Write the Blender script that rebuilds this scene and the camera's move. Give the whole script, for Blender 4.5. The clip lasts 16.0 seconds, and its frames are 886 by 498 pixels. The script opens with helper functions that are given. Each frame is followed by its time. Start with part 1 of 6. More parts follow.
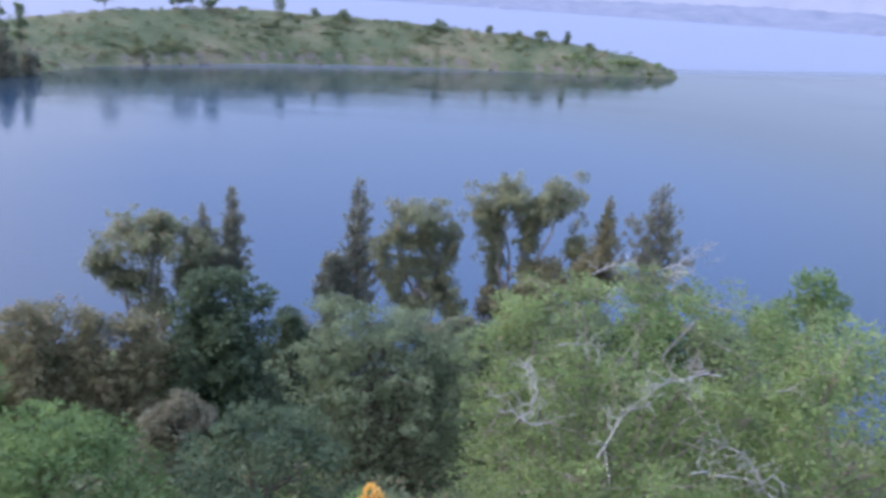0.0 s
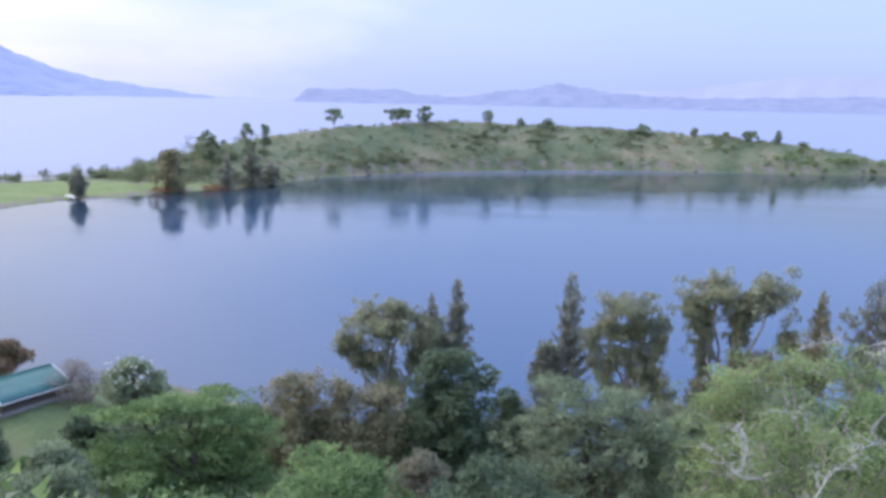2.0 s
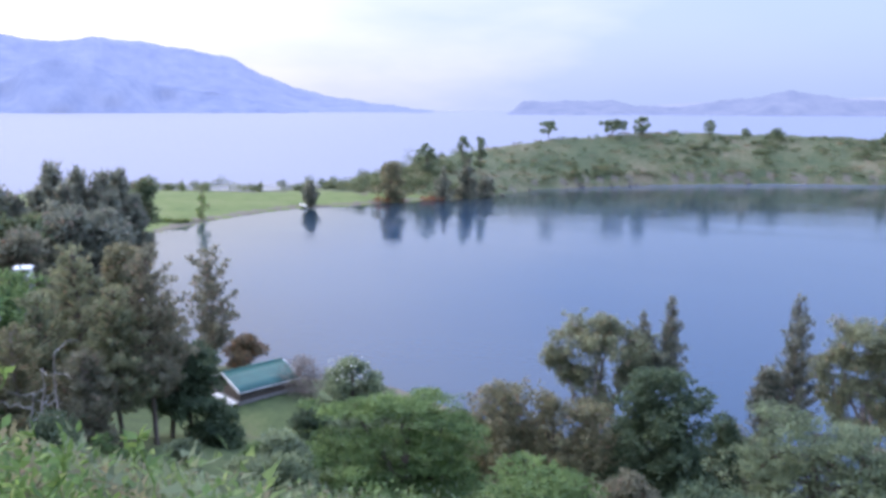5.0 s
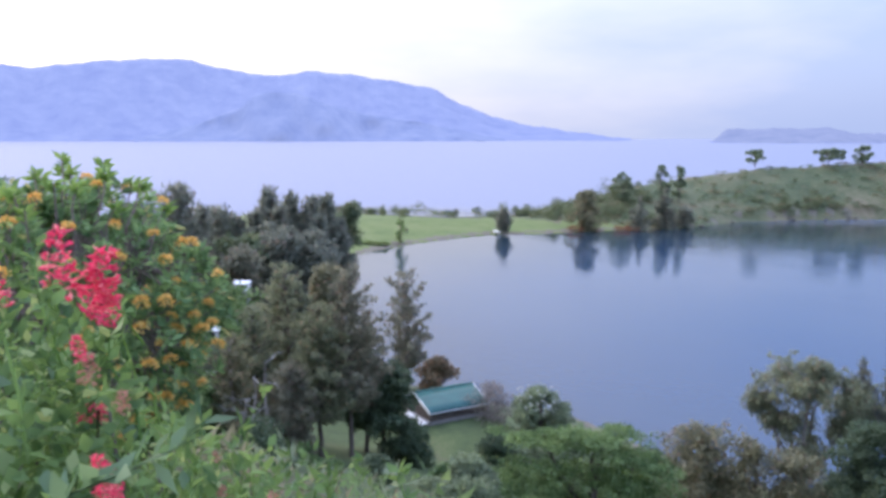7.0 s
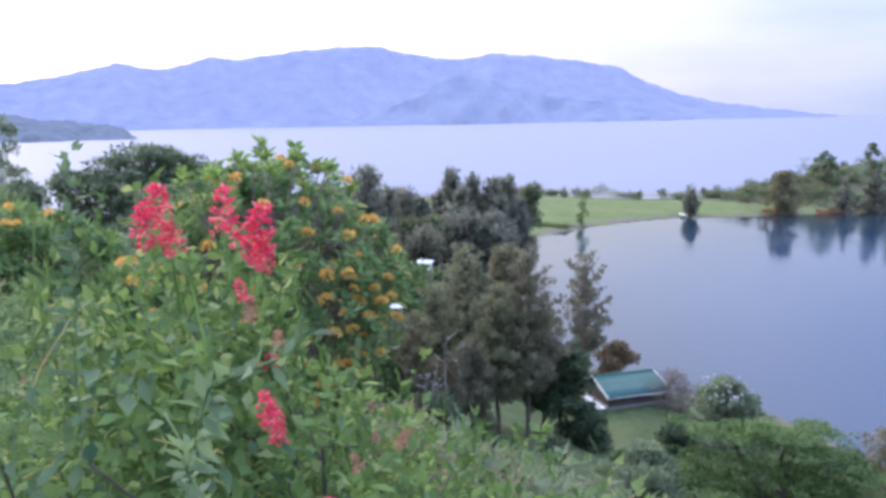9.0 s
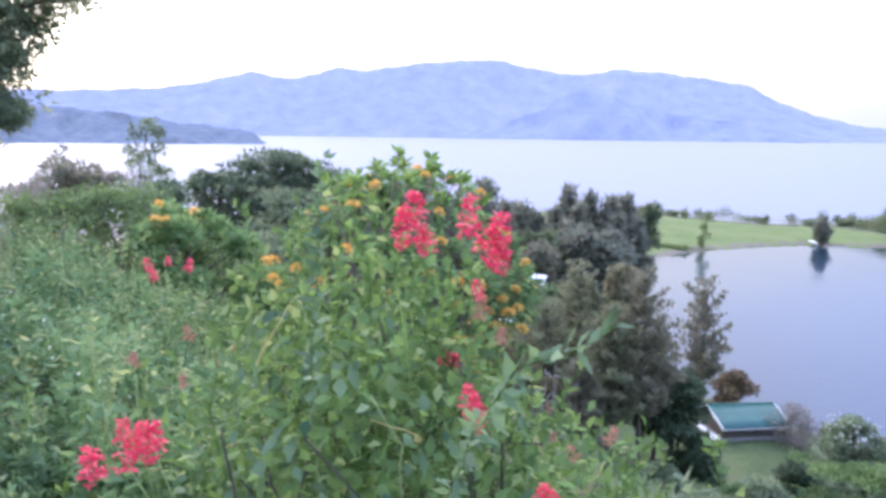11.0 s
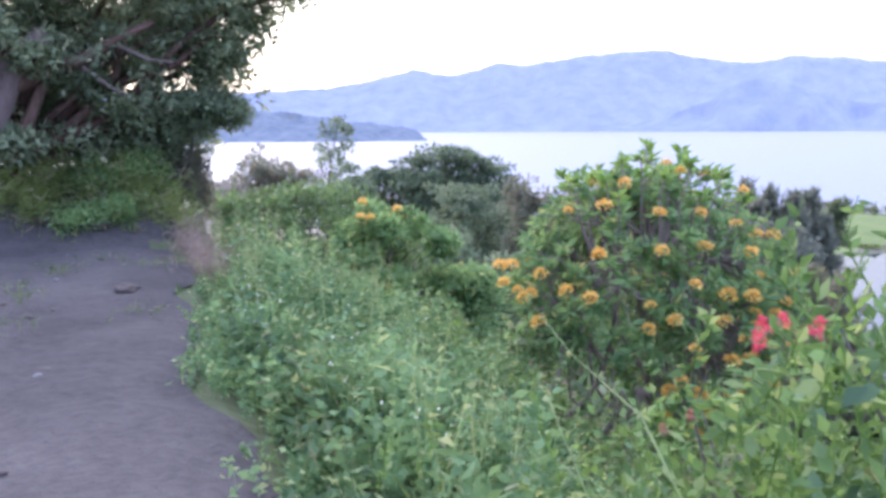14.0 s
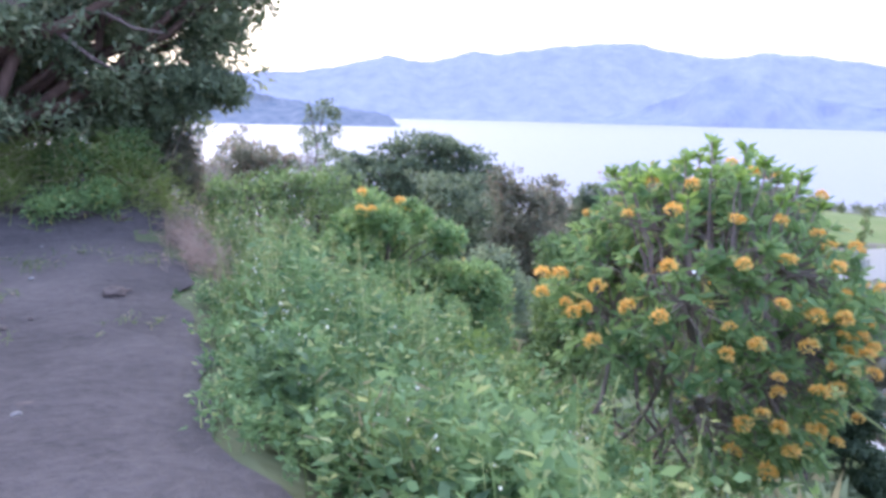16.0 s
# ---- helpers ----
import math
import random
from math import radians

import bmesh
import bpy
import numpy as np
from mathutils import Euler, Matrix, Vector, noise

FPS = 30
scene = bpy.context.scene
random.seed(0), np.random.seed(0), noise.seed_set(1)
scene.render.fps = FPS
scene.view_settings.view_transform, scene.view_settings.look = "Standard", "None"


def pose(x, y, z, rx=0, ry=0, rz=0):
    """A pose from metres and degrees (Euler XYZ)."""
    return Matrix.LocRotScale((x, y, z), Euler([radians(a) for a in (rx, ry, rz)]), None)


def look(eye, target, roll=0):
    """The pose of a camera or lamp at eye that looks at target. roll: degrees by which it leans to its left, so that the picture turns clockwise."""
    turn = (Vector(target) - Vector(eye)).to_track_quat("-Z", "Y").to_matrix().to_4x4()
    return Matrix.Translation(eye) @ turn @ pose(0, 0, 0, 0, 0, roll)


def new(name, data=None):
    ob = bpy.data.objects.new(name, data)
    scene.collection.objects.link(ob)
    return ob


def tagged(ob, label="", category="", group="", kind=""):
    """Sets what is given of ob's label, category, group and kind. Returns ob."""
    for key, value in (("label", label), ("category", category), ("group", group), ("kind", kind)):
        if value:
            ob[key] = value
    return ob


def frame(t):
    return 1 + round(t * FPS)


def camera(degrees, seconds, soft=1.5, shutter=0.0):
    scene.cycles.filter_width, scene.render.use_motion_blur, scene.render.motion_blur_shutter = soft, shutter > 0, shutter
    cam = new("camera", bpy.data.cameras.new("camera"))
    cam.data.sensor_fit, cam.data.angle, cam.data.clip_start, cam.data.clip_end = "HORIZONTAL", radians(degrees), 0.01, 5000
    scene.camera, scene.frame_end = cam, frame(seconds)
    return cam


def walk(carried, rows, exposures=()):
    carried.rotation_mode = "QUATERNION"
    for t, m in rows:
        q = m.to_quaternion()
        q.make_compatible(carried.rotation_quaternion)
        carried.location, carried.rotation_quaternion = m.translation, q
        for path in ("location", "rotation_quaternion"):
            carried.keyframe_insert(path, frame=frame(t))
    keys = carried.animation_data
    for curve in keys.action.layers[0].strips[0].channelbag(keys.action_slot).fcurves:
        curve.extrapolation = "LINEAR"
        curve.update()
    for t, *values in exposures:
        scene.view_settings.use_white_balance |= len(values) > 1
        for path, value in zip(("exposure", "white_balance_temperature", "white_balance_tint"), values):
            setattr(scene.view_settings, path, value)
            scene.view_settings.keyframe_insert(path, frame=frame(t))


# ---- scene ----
cam = camera(57.26, 16.0, soft=3.35, shutter=0.3)
PATH = [
    (0.0, pose(0.526, 4.817, 24.637, 72.737, -3.783, 0.123)),
    (0.5, pose(0.629, 4.800, 24.613, 72.763, -3.392, 7.003)),
    (1.0, pose(0.385, 4.441, 24.847, 74.957, -2.374, 9.773)),
    (1.5, pose(0.293, 1.833, 25.007, 78.457, -2.057, 11.695)),
    (2.0, pose(0.080, 0.250, 25.000, 79.399, -1.158, 13.888)),
    (2.5, pose(0.080, 0.250, 25.000, 79.822, -0.311, 16.343)),
    (3.0, pose(0.080, 0.250, 25.000, 79.678, -0.304, 18.743)),
    (5.5, pose(0.049, 0.244, 25.002, 80.517, -0.197, 32.596)),
    (6.0, pose(-0.007, 0.221, 25.010, 80.933, -0.396, 36.798)),
    (6.5, pose(-0.060, 0.236, 25.017, 81.297, -0.376, 39.373)),
    (7.0, pose(-0.123, 0.212, 25.015, 82.016, -0.012, 42.309)),
    (7.5, pose(-0.100, 0.199, 25.016, 81.781, 0.423, 45.304)),
    (8.0, pose(-0.083, 0.203, 25.011, 81.474, 1.136, 49.200)),
    (8.5, pose(-0.020, 0.230, 24.992, 81.175, 1.320, 52.524)),
    (11.0, pose(0.002, 0.004, 25.003, 81.800, -0.673, 63.276)),
    (11.5, pose(-0.033, -0.066, 25.027, 82.507, -1.419, 66.981)),
    (12.0, pose(-0.202, -0.120, 25.013, 81.659, -3.084, 71.298)),
    (12.5, pose(-0.350, -0.155, 25.036, 82.529, -2.352, 73.079)),
    (13.0, pose(-0.567, -0.282, 24.992, 81.986, -2.335, 74.763)),
    (13.5, pose(-0.822, -0.402, 24.969, 79.869, 0.268, 75.927)),
    (14.0, pose(-0.978, -0.506, 24.977, 81.431, 0.348, 74.362)),
    (14.5, pose(-1.245, -0.604, 24.995, 81.755, -3.465, 72.649)),
    (15.0, pose(-1.565, -0.734, 24.968, 82.040, -2.518, 70.683)),
    (15.5, pose(-1.844, -0.784, 24.941, 79.798, -1.463, 70.489)),
    (16.0, pose(-2.080, -0.798, 24.970, 80.549, -1.322, 72.475)),
]
walk(cam, PATH, [(0.0, 0.14, 6300, 17), (1.0, 0.24, 6300, 17), (1.5, 0.3, 6300, 17), (2.2, 0.2, 6300, 17), (3.0, 0.18, 6300, 17), (5.5, 0.22, 6300, 17), (6.2, 0.06, 6300, 17), (8.5, 0.08, 6300, 17), (11.0, 0.46, 6180, 19), (12.0, 0.42, 6180, 19), (13.0, 0.44, 6180, 19), (13.6, 0.54, 6180, 19), (14.5, 0.52, 6180, 19), (16.0, 0.56, 6180, 19)])

# ---- light ----
EYE = 25.0                      # eye height over the lake
SUN_AZ, SUN_EL = 100.0, 24.0    # degrees left of north (+y), above the horizon


def bearing(az, r):
    a = radians(az)
    return -math.sin(a) * r, math.cos(a) * r


world = bpy.data.worlds.new("overcast_evening")
scene.world = world
world.use_nodes = True
wt = world.node_tree
wt.nodes.clear()


def wn(kind, **kw):
    n = wt.nodes.new(kind)
    for k, v in kw.items():
        n.inputs[k].default_value = v
    return n


sky = wn("ShaderNodeTexSky")
sky.sky_type, sky.sun_disc = "NISHITA", False
sky.sun_elevation, sky.sun_rotation = radians(SUN_EL), radians(-SUN_AZ)
sky.dust_density, sky.ozone_density = 4.0, 3.0
sky_bg = wn("ShaderNodeBackground", Strength=0.06)
wt.links.new(sky.outputs[0], sky_bg.inputs["Color"])
tc = wn("ShaderNodeTexCoord")
west = wn("ShaderNodeVectorMath")
west.operation = "DOT_PRODUCT"
west.inputs[1].default_value = (-math.sin(radians(80)), math.cos(radians(80)), 0.55)
wt.links.new(tc.outputs["Generated"], west.inputs[0])
ramp = wn("ShaderNodeValToRGB")
ramp.color_ramp.elements[0].position, ramp.color_ramp.elements[0].color = 0.05, (0.44, 0.57, 0.89, 1)
ramp.color_ramp.elements[1].position, ramp.color_ramp.elements[1].color = 0.95, (0.96, 0.96, 1.0, 1)
mid = ramp.color_ramp.elements.new(0.53)
mid.color = (0.495, 0.615, 0.92, 1)
cloud = wn("ShaderNodeTexNoise", Scale=2.2, Detail=5.0, Roughness=0.55)
cmap = wn("ShaderNodeMapping")
cmap.inputs["Scale"].default_value = (1, 1, 3.5)
wt.links.new(tc.outputs["Generated"], cmap.inputs["Vector"])
wt.links.new(cmap.outputs[0], cloud.inputs["Vector"])
cm = wn("ShaderNodeMath")
cm.operation = "MULTIPLY_ADD"
cm.inputs[1].default_value, cm.inputs[2].default_value = 0.75, -0.37
wt.links.new(cloud.outputs["Fac"], cm.inputs[0])
ca = wn("ShaderNodeMath")
wt.links.new(west.outputs["Value"], ca.inputs[0])
wt.links.new(cm.outputs[0], ca.inputs[1])
wt.links.new(ca.outputs[0], ramp.inputs["Fac"])
cloud_bg = wn("ShaderNodeBackground")
sep = wn("ShaderNodeSeparateXYZ")
wt.links.new(tc.outputs["Generated"], sep.inputs[0])
zen = wn("ShaderNodeMapRange")
zen.inputs["From Min"].default_value, zen.inputs["From Max"].default_value = 0.12, 1.0
zen.inputs["To Min"].default_value, zen.inputs["To Max"].default_value = 0.88, 2.9
wt.links.new(sep.outputs["Z"], zen.inputs["Value"])
wt.links.new(zen.outputs[0], cloud_bg.inputs["Strength"])
wt.links.new(ramp.outputs["Color"], cloud_bg.inputs["Color"])
both = wn("ShaderNodeAddShader")
wt.links.new(sky_bg.outputs[0], both.inputs[0])
wt.links.new(cloud_bg.outputs[0], both.inputs[1])
wout = wn("ShaderNodeOutputWorld")
wt.links.new(both.outputs[0], wout.inputs["Surface"])

sun = new("sun", bpy.data.lights.new("sun", "SUN"))
sun.data.energy, sun.data.angle, sun.data.color = 0.9, radians(14), (1.0, 0.95, 0.88)
sx, sy = bearing(SUN_AZ, math.cos(radians(SUN_EL)))
sun.matrix_world = look((sx * 50, sy * 50, 50 * math.sin(radians(SUN_EL)) + 60), (0, 0, 60))


# ---- materials ----
def mat(name):
    m = bpy.data.materials.new(name)
    m.use_nodes = True
    nt = m.node_tree
    nt.nodes.clear()
    return m, nt, nt.nodes.new("ShaderNodeOutputMaterial")


def node(nt, kind, links=(), **kw):
    n = nt.nodes.new(kind)
    for k, v in kw.items():
        n.inputs[k.replace("_", " ")].default_value = v
    for sock, out in links:
        nt.links.new(out, n.inputs[sock])
    return n


def noise_tex(nt, scale, detail=4.0, rough=0.6, coords="Object", stretch=None):
    c = nt.nodes.new("ShaderNodeTexCoord")
    out = c.outputs[coords]
    if stretch:
        mp = nt.nodes.new("ShaderNodeMapping")
        mp.inputs["Scale"].default_value = stretch
        nt.links.new(out, mp.inputs["Vector"])
        out = mp.outputs[0]
    return node(nt, "ShaderNodeTexNoise", [("Vector", out)], Scale=scale, Detail=detail, Roughness=rough)


def ramp_node(nt, fac, stops):
    r = nt.nodes.new("ShaderNodeValToRGB")
    e = r.color_ramp.elements
    while len(e) < len(stops):
        e.new(0.5)
    for el, (p, c) in zip(e, stops):
        el.position, el.color = p, (*c, 1)
    nt.links.new(fac, r.inputs["Fac"])
    return r


def foliage(name, dark, light, accent=None, share=0.1, sheen=0.12, grain=1.0):
    """Leaves: colour drifting from clump to clump and a little from leaf to leaf, part of the light passing through."""
    m, nt, out = mat(name)
    geo = nt.nodes.new("ShaderNodeNewGeometry")
    big = noise_tex(nt, grain, 2.5, coords="Object")
    clump = node(nt, "ShaderNodeMapRange", [("Value", big.outputs["Fac"])], From_Min=0.32, From_Max=0.68, To_Min=0.0, To_Max=0.62)
    mixf = node(nt, "ShaderNodeMath", [(0, geo.outputs["Random Per Island"]), (2, clump.outputs[0])])
    mixf.operation = "MULTIPLY_ADD"
    mixf.inputs[1].default_value = 0.38
    r = ramp_node(nt, mixf.outputs[0], [(0.12, dark), (0.82, light)])
    col = r.outputs["Color"]
    if accent:
        gt = node(nt, "ShaderNodeMath", [(0, geo.outputs["Random Per Island"])])
        gt.operation = "LESS_THAN"
        gt.inputs[1].default_value = share
        mx = nt.nodes.new("ShaderNodeMix")
        mx.data_type = "RGBA"
        nt.links.new(gt.outputs[0], mx.inputs["Factor"])
        nt.links.new(col, mx.inputs["A"])
        mx.inputs["B"].default_value = (*accent, 1)
        col = mx.outputs["Result"]
    p = node(nt, "ShaderNodeBsdfPrincipled", [("Base Color", col)], Roughness=0.55)
    p.inputs["Specular IOR Level"].default_value = sheen * 2
    warm = node(nt, "ShaderNodeHueSaturation", [("Color", col)], Hue=0.48, Saturation=1.05, Value=1.35)
    tr = node(nt, "ShaderNodeBsdfTranslucent", [("Color", warm.outputs[0])])
    ms = node(nt, "ShaderNodeMixShader", [(1, p.outputs[0]), (2, tr.outputs[0])], Fac=0.46)
    nt.links.new(ms.outputs[0], out.inputs["Surface"])
    return m


def surface(name, stops, scale, rough=0.9, bump=0.3, fine=12.0, dist=0.02, stretch=None, metallic=0.0):
    """A rough solid: colour from a broad noise broken up by a fine one, relief from the fine one."""
    m, nt, out = mat(name)
    a = noise_tex(nt, scale, 5.0, 0.65, stretch=stretch)
    b = noise_tex(nt, scale * fine, 4.0, 0.7, stretch=stretch)
    s = node(nt, "ShaderNodeMath", [(0, b.outputs["Fac"]), (2, a.outputs["Fac"])])
    s.operation = "MULTIPLY_ADD"
    s.inputs[1].default_value = 0.5
    t = node(nt, "ShaderNodeMath", [(0, s.outputs[0])])
    t.operation = "SUBTRACT"
    t.inputs[1].default_value = 0.25
    r = ramp_node(nt, t.outputs[0], stops)
    bp = node(nt, "ShaderNodeBump", [("Height", b.outputs["Fac"])], Strength=bump, Distance=dist)
    p = node(nt, "ShaderNodeBsdfPrincipled", [("Base Color", r.outputs["Color"]), ("Normal", bp.outputs[0])], Roughness=rough, Metallic=metallic)
    nt.links.new(p.outputs[0], out.inputs["Surface"])
    return m


M_LEAF_OLIVE = foliage("leaf_olive_grey", (0.104, 0.142, 0.090), (0.275, 0.335, 0.200))
M_LEAF_DARK = foliage("leaf_dark_green", (0.048, 0.080, 0.050), (0.138, 0.190, 0.112))
M_LEAF_ACACIA = foliage("leaf_acacia", (0.066, 0.098, 0.064), (0.225, 0.280, 0.168), grain=0.7)
M_LEAF_GREEN = foliage("leaf_mid_green", (0.072, 0.132, 0.054), (0.228, 0.328, 0.134))
M_LEAF_PALE = foliage("leaf_pale_green", (0.108, 0.170, 0.074), (0.310, 0.405, 0.175), (0.34, 0.29, 0.19), 0.05)
M_LEAF_EUC = foliage("leaf_eucalypt", (0.118, 0.138, 0.086), (0.320, 0.342, 0.208), (0.33, 0.25, 0.16), 0.07)
M_LEAF_UMBER = foliage("leaf_umber", (0.118, 0.124, 0.086), (0.295, 0.290, 0.200), (0.29, 0.22, 0.16), 0.09)
M_LEAF_GREY = foliage("leaf_grey_green", (0.102, 0.140, 0.086), (0.335, 0.390, 0.240), (0.44, 0.45, 0.28), 0.14, grain=1.6)
M_LEAF_BROWN = foliage("leaf_browning", (0.120, 0.130, 0.076), (0.315, 0.300, 0.178), (0.33, 0.24, 0.155), 0.07)
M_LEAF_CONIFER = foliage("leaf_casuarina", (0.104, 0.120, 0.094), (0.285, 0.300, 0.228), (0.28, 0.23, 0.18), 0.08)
M_LEAF_RUST = foliage("leaf_rust", (0.115, 0.100, 0.062), (0.265, 0.210, 0.125), (0.33, 0.20, 0.11), 0.15)
M_LEAF_SHRUB = foliage("leaf_far_shrub", (0.076, 0.112, 0.062), (0.200, 0.238, 0.126), (0.26, 0.22, 0.13), 0.08, grain=0.3)
M_LEAF_BUSH = foliage("leaf_flowering_bush", (0.092, 0.185, 0.080), (0.295, 0.430, 0.180), (0.48, 0.46, 0.18), 0.05, grain=2.5)
M_LEAF_VINE = foliage("leaf_vine", (0.054, 0.112, 0.038), (0.220, 0.345, 0.112), (0.31, 0.39, 0.16), 0.10, grain=6.0)
M_LEAF_WEED = foliage("leaf_weed", (0.060, 0.130, 0.058), (0.262, 0.400, 0.182), (0.41, 0.47, 0.23), 0.09, grain=2.2)
M_LEAF_TIP = foliage("leaf_young_tip", (0.130, 0.245, 0.060), (0.295, 0.430, 0.130), grain=4.0)
M_LEAF_DUSTY = foliage("leaf_dusty", (0.120, 0.130, 0.090), (0.270, 0.270, 0.190), (0.30, 0.24, 0.18), 0.25)
M_STALK = foliage("seed_stalks", (0.20, 0.27, 0.11), (0.38, 0.45, 0.22), (0.52, 0.48, 0.22), 0.12, grain=3.0)
M_LEAF_BROAD = foliage("leaf_broad", (0.040, 0.100, 0.048), (0.225, 0.335, 0.165), sheen=0.25, grain=7.0)
M_STRAW = foliage("straw_grass", (0.150, 0.145, 0.075), (0.290, 0.260, 0.150), (0.33, 0.24, 0.16), 0.2)
M_ORANGE = foliage("petal_orange", (0.70, 0.455, 0.095), (0.86, 0.66, 0.25), grain=9.0)
M_RED = foliage("petal_coral_red", (0.68, 0.060, 0.105), (0.86, 0.165, 0.195), (0.88, 0.34, 0.32), 0.14, grain=20.0)
M_FADED = foliage("petal_faded", (0.40, 0.21, 0.14), (0.58, 0.33, 0.25), grain=20.0)
M_WHITE_PETAL = foliage("petal_white", (0.55, 0.58, 0.50), (0.80, 0.80, 0.74))
M_GRASS_BLADE = foliage("grass_blades", (0.06, 0.11, 0.04), (0.20, 0.27, 0.10), (0.36, 0.32, 0.20), 0.15)
M_DRY = foliage("dry_stalks", (0.24, 0.18, 0.145), (0.44, 0.35, 0.29))
M_BARK = surface("bark_grey_brown", [(0.3, (0.07, 0.055, 0.045)), (0.7, (0.19, 0.155, 0.13))], 3.0, bump=0.6, stretch=(1, 1, 0.25))
M_BARK_PALE = surface("bark_pale", [(0.3, (0.26, 0.21, 0.19)), (0.7, (0.46, 0.40, 0.37))], 3.0, bump=0.4, stretch=(1, 1, 0.25))
M_DEADWOOD = surface("dead_wood", [(0.3, (0.30, 0.29, 0.28)), (0.7, (0.52, 0.50, 0.49))], 4.0, bump=0.4, stretch=(1, 1, 0.3))
M_TWIG = foliage("grey_twigs", (0.16, 0.145, 0.13), (0.32, 0.29, 0.26))
M_STEM = surface("stem_bark", [(0.3, (0.14, 0.11, 0.095)), (0.7, (0.31, 0.25, 0.21))], 6.0, bump=0.4, stretch=(1, 1, 0.3))
M_BARK_RED = surface("bark_reddish", [(0.3, (0.09, 0.05, 0.04)), (0.7, (0.24, 0.14, 0.11))], 4.0, bump=0.6, stretch=(1, 1, 0.3))
M_GROUND = surface("grassy_ground", [(0.28, (0.044, 0.072, 0.032)), (0.42, (0.076, 0.100, 0.044)), (0.54, (0.118, 0.126, 0.062)), (0.66, (0.190, 0.160, 0.098))], 0.05, bump=0.6, fine=11.0, dist=0.8)
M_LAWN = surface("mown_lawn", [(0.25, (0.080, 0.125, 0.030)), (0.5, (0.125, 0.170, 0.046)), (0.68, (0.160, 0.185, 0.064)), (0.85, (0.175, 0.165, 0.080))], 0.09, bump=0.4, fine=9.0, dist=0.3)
# darker than mown_lawn: shade round the shelter and trees is put into its greens
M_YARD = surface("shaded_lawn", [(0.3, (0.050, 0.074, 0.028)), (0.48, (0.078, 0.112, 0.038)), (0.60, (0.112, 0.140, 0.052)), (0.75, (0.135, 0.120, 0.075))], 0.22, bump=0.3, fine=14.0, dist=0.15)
M_SOIL = surface("volcanic_soil", [(0.2, (0.030, 0.025, 0.026)), (0.42, (0.064, 0.054, 0.055)), (0.58, (0.092, 0.078, 0.078)), (0.85, (0.150, 0.128, 0.122))], 0.8, bump=1.0, fine=14.0, dist=0.06)
M_SHORE = surface("pale_shore_soil", [(0.25, (0.10, 0.09, 0.065)), (0.7, (0.19, 0.17, 0.13))], 0.4, bump=0.4, dist=0.1)
M_BARK_PINK = surface("bark_pinkish", [(0.3, (0.20, 0.135, 0.125)), (0.7, (0.37, 0.27, 0.25))], 4.0, bump=0.6, stretch=(1, 1, 0.3))
M_BANK_GRASS = foliage("bank_grass", (0.150, 0.205, 0.065), (0.350, 0.430, 0.150), (0.46, 0.40, 0.25), 0.18)
M_BANK = surface("bare_earth_bank", [(0.25, (0.07, 0.055, 0.05)), (0.7, (0.17, 0.13, 0.12))], 1.4, bump=0.8, dist=0.06)
M_STONE = surface("weathered_stone", [(0.25, (0.16, 0.15, 0.15)), (0.75, (0.36, 0.34, 0.33))], 2.5, bump=0.5, dist=0.04)
M_REED = foliage("reed_russet", (0.20, 0.10, 0.06), (0.34, 0.19, 0.11))
M_ROOF = surface("painted_roof_sheet", [(0.2, (0.010, 0.075, 0.072)), (0.7, (0.018, 0.115, 0.105))], 1.2, rough=0.45, bump=0.05, dist=0.01)
M_WHITE = surface("white_paint", [(0.2, (0.62, 0.62, 0.62)), (0.7, (0.80, 0.80, 0.80))], 1.5, rough=0.6, bump=0.08, dist=0.01)
M_WOOD = surface("dark_timber", [(0.25, (0.06, 0.05, 0.045)), (0.7, (0.15, 0.12, 0.10))], 3.0, bump=0.3, dist=0.01)


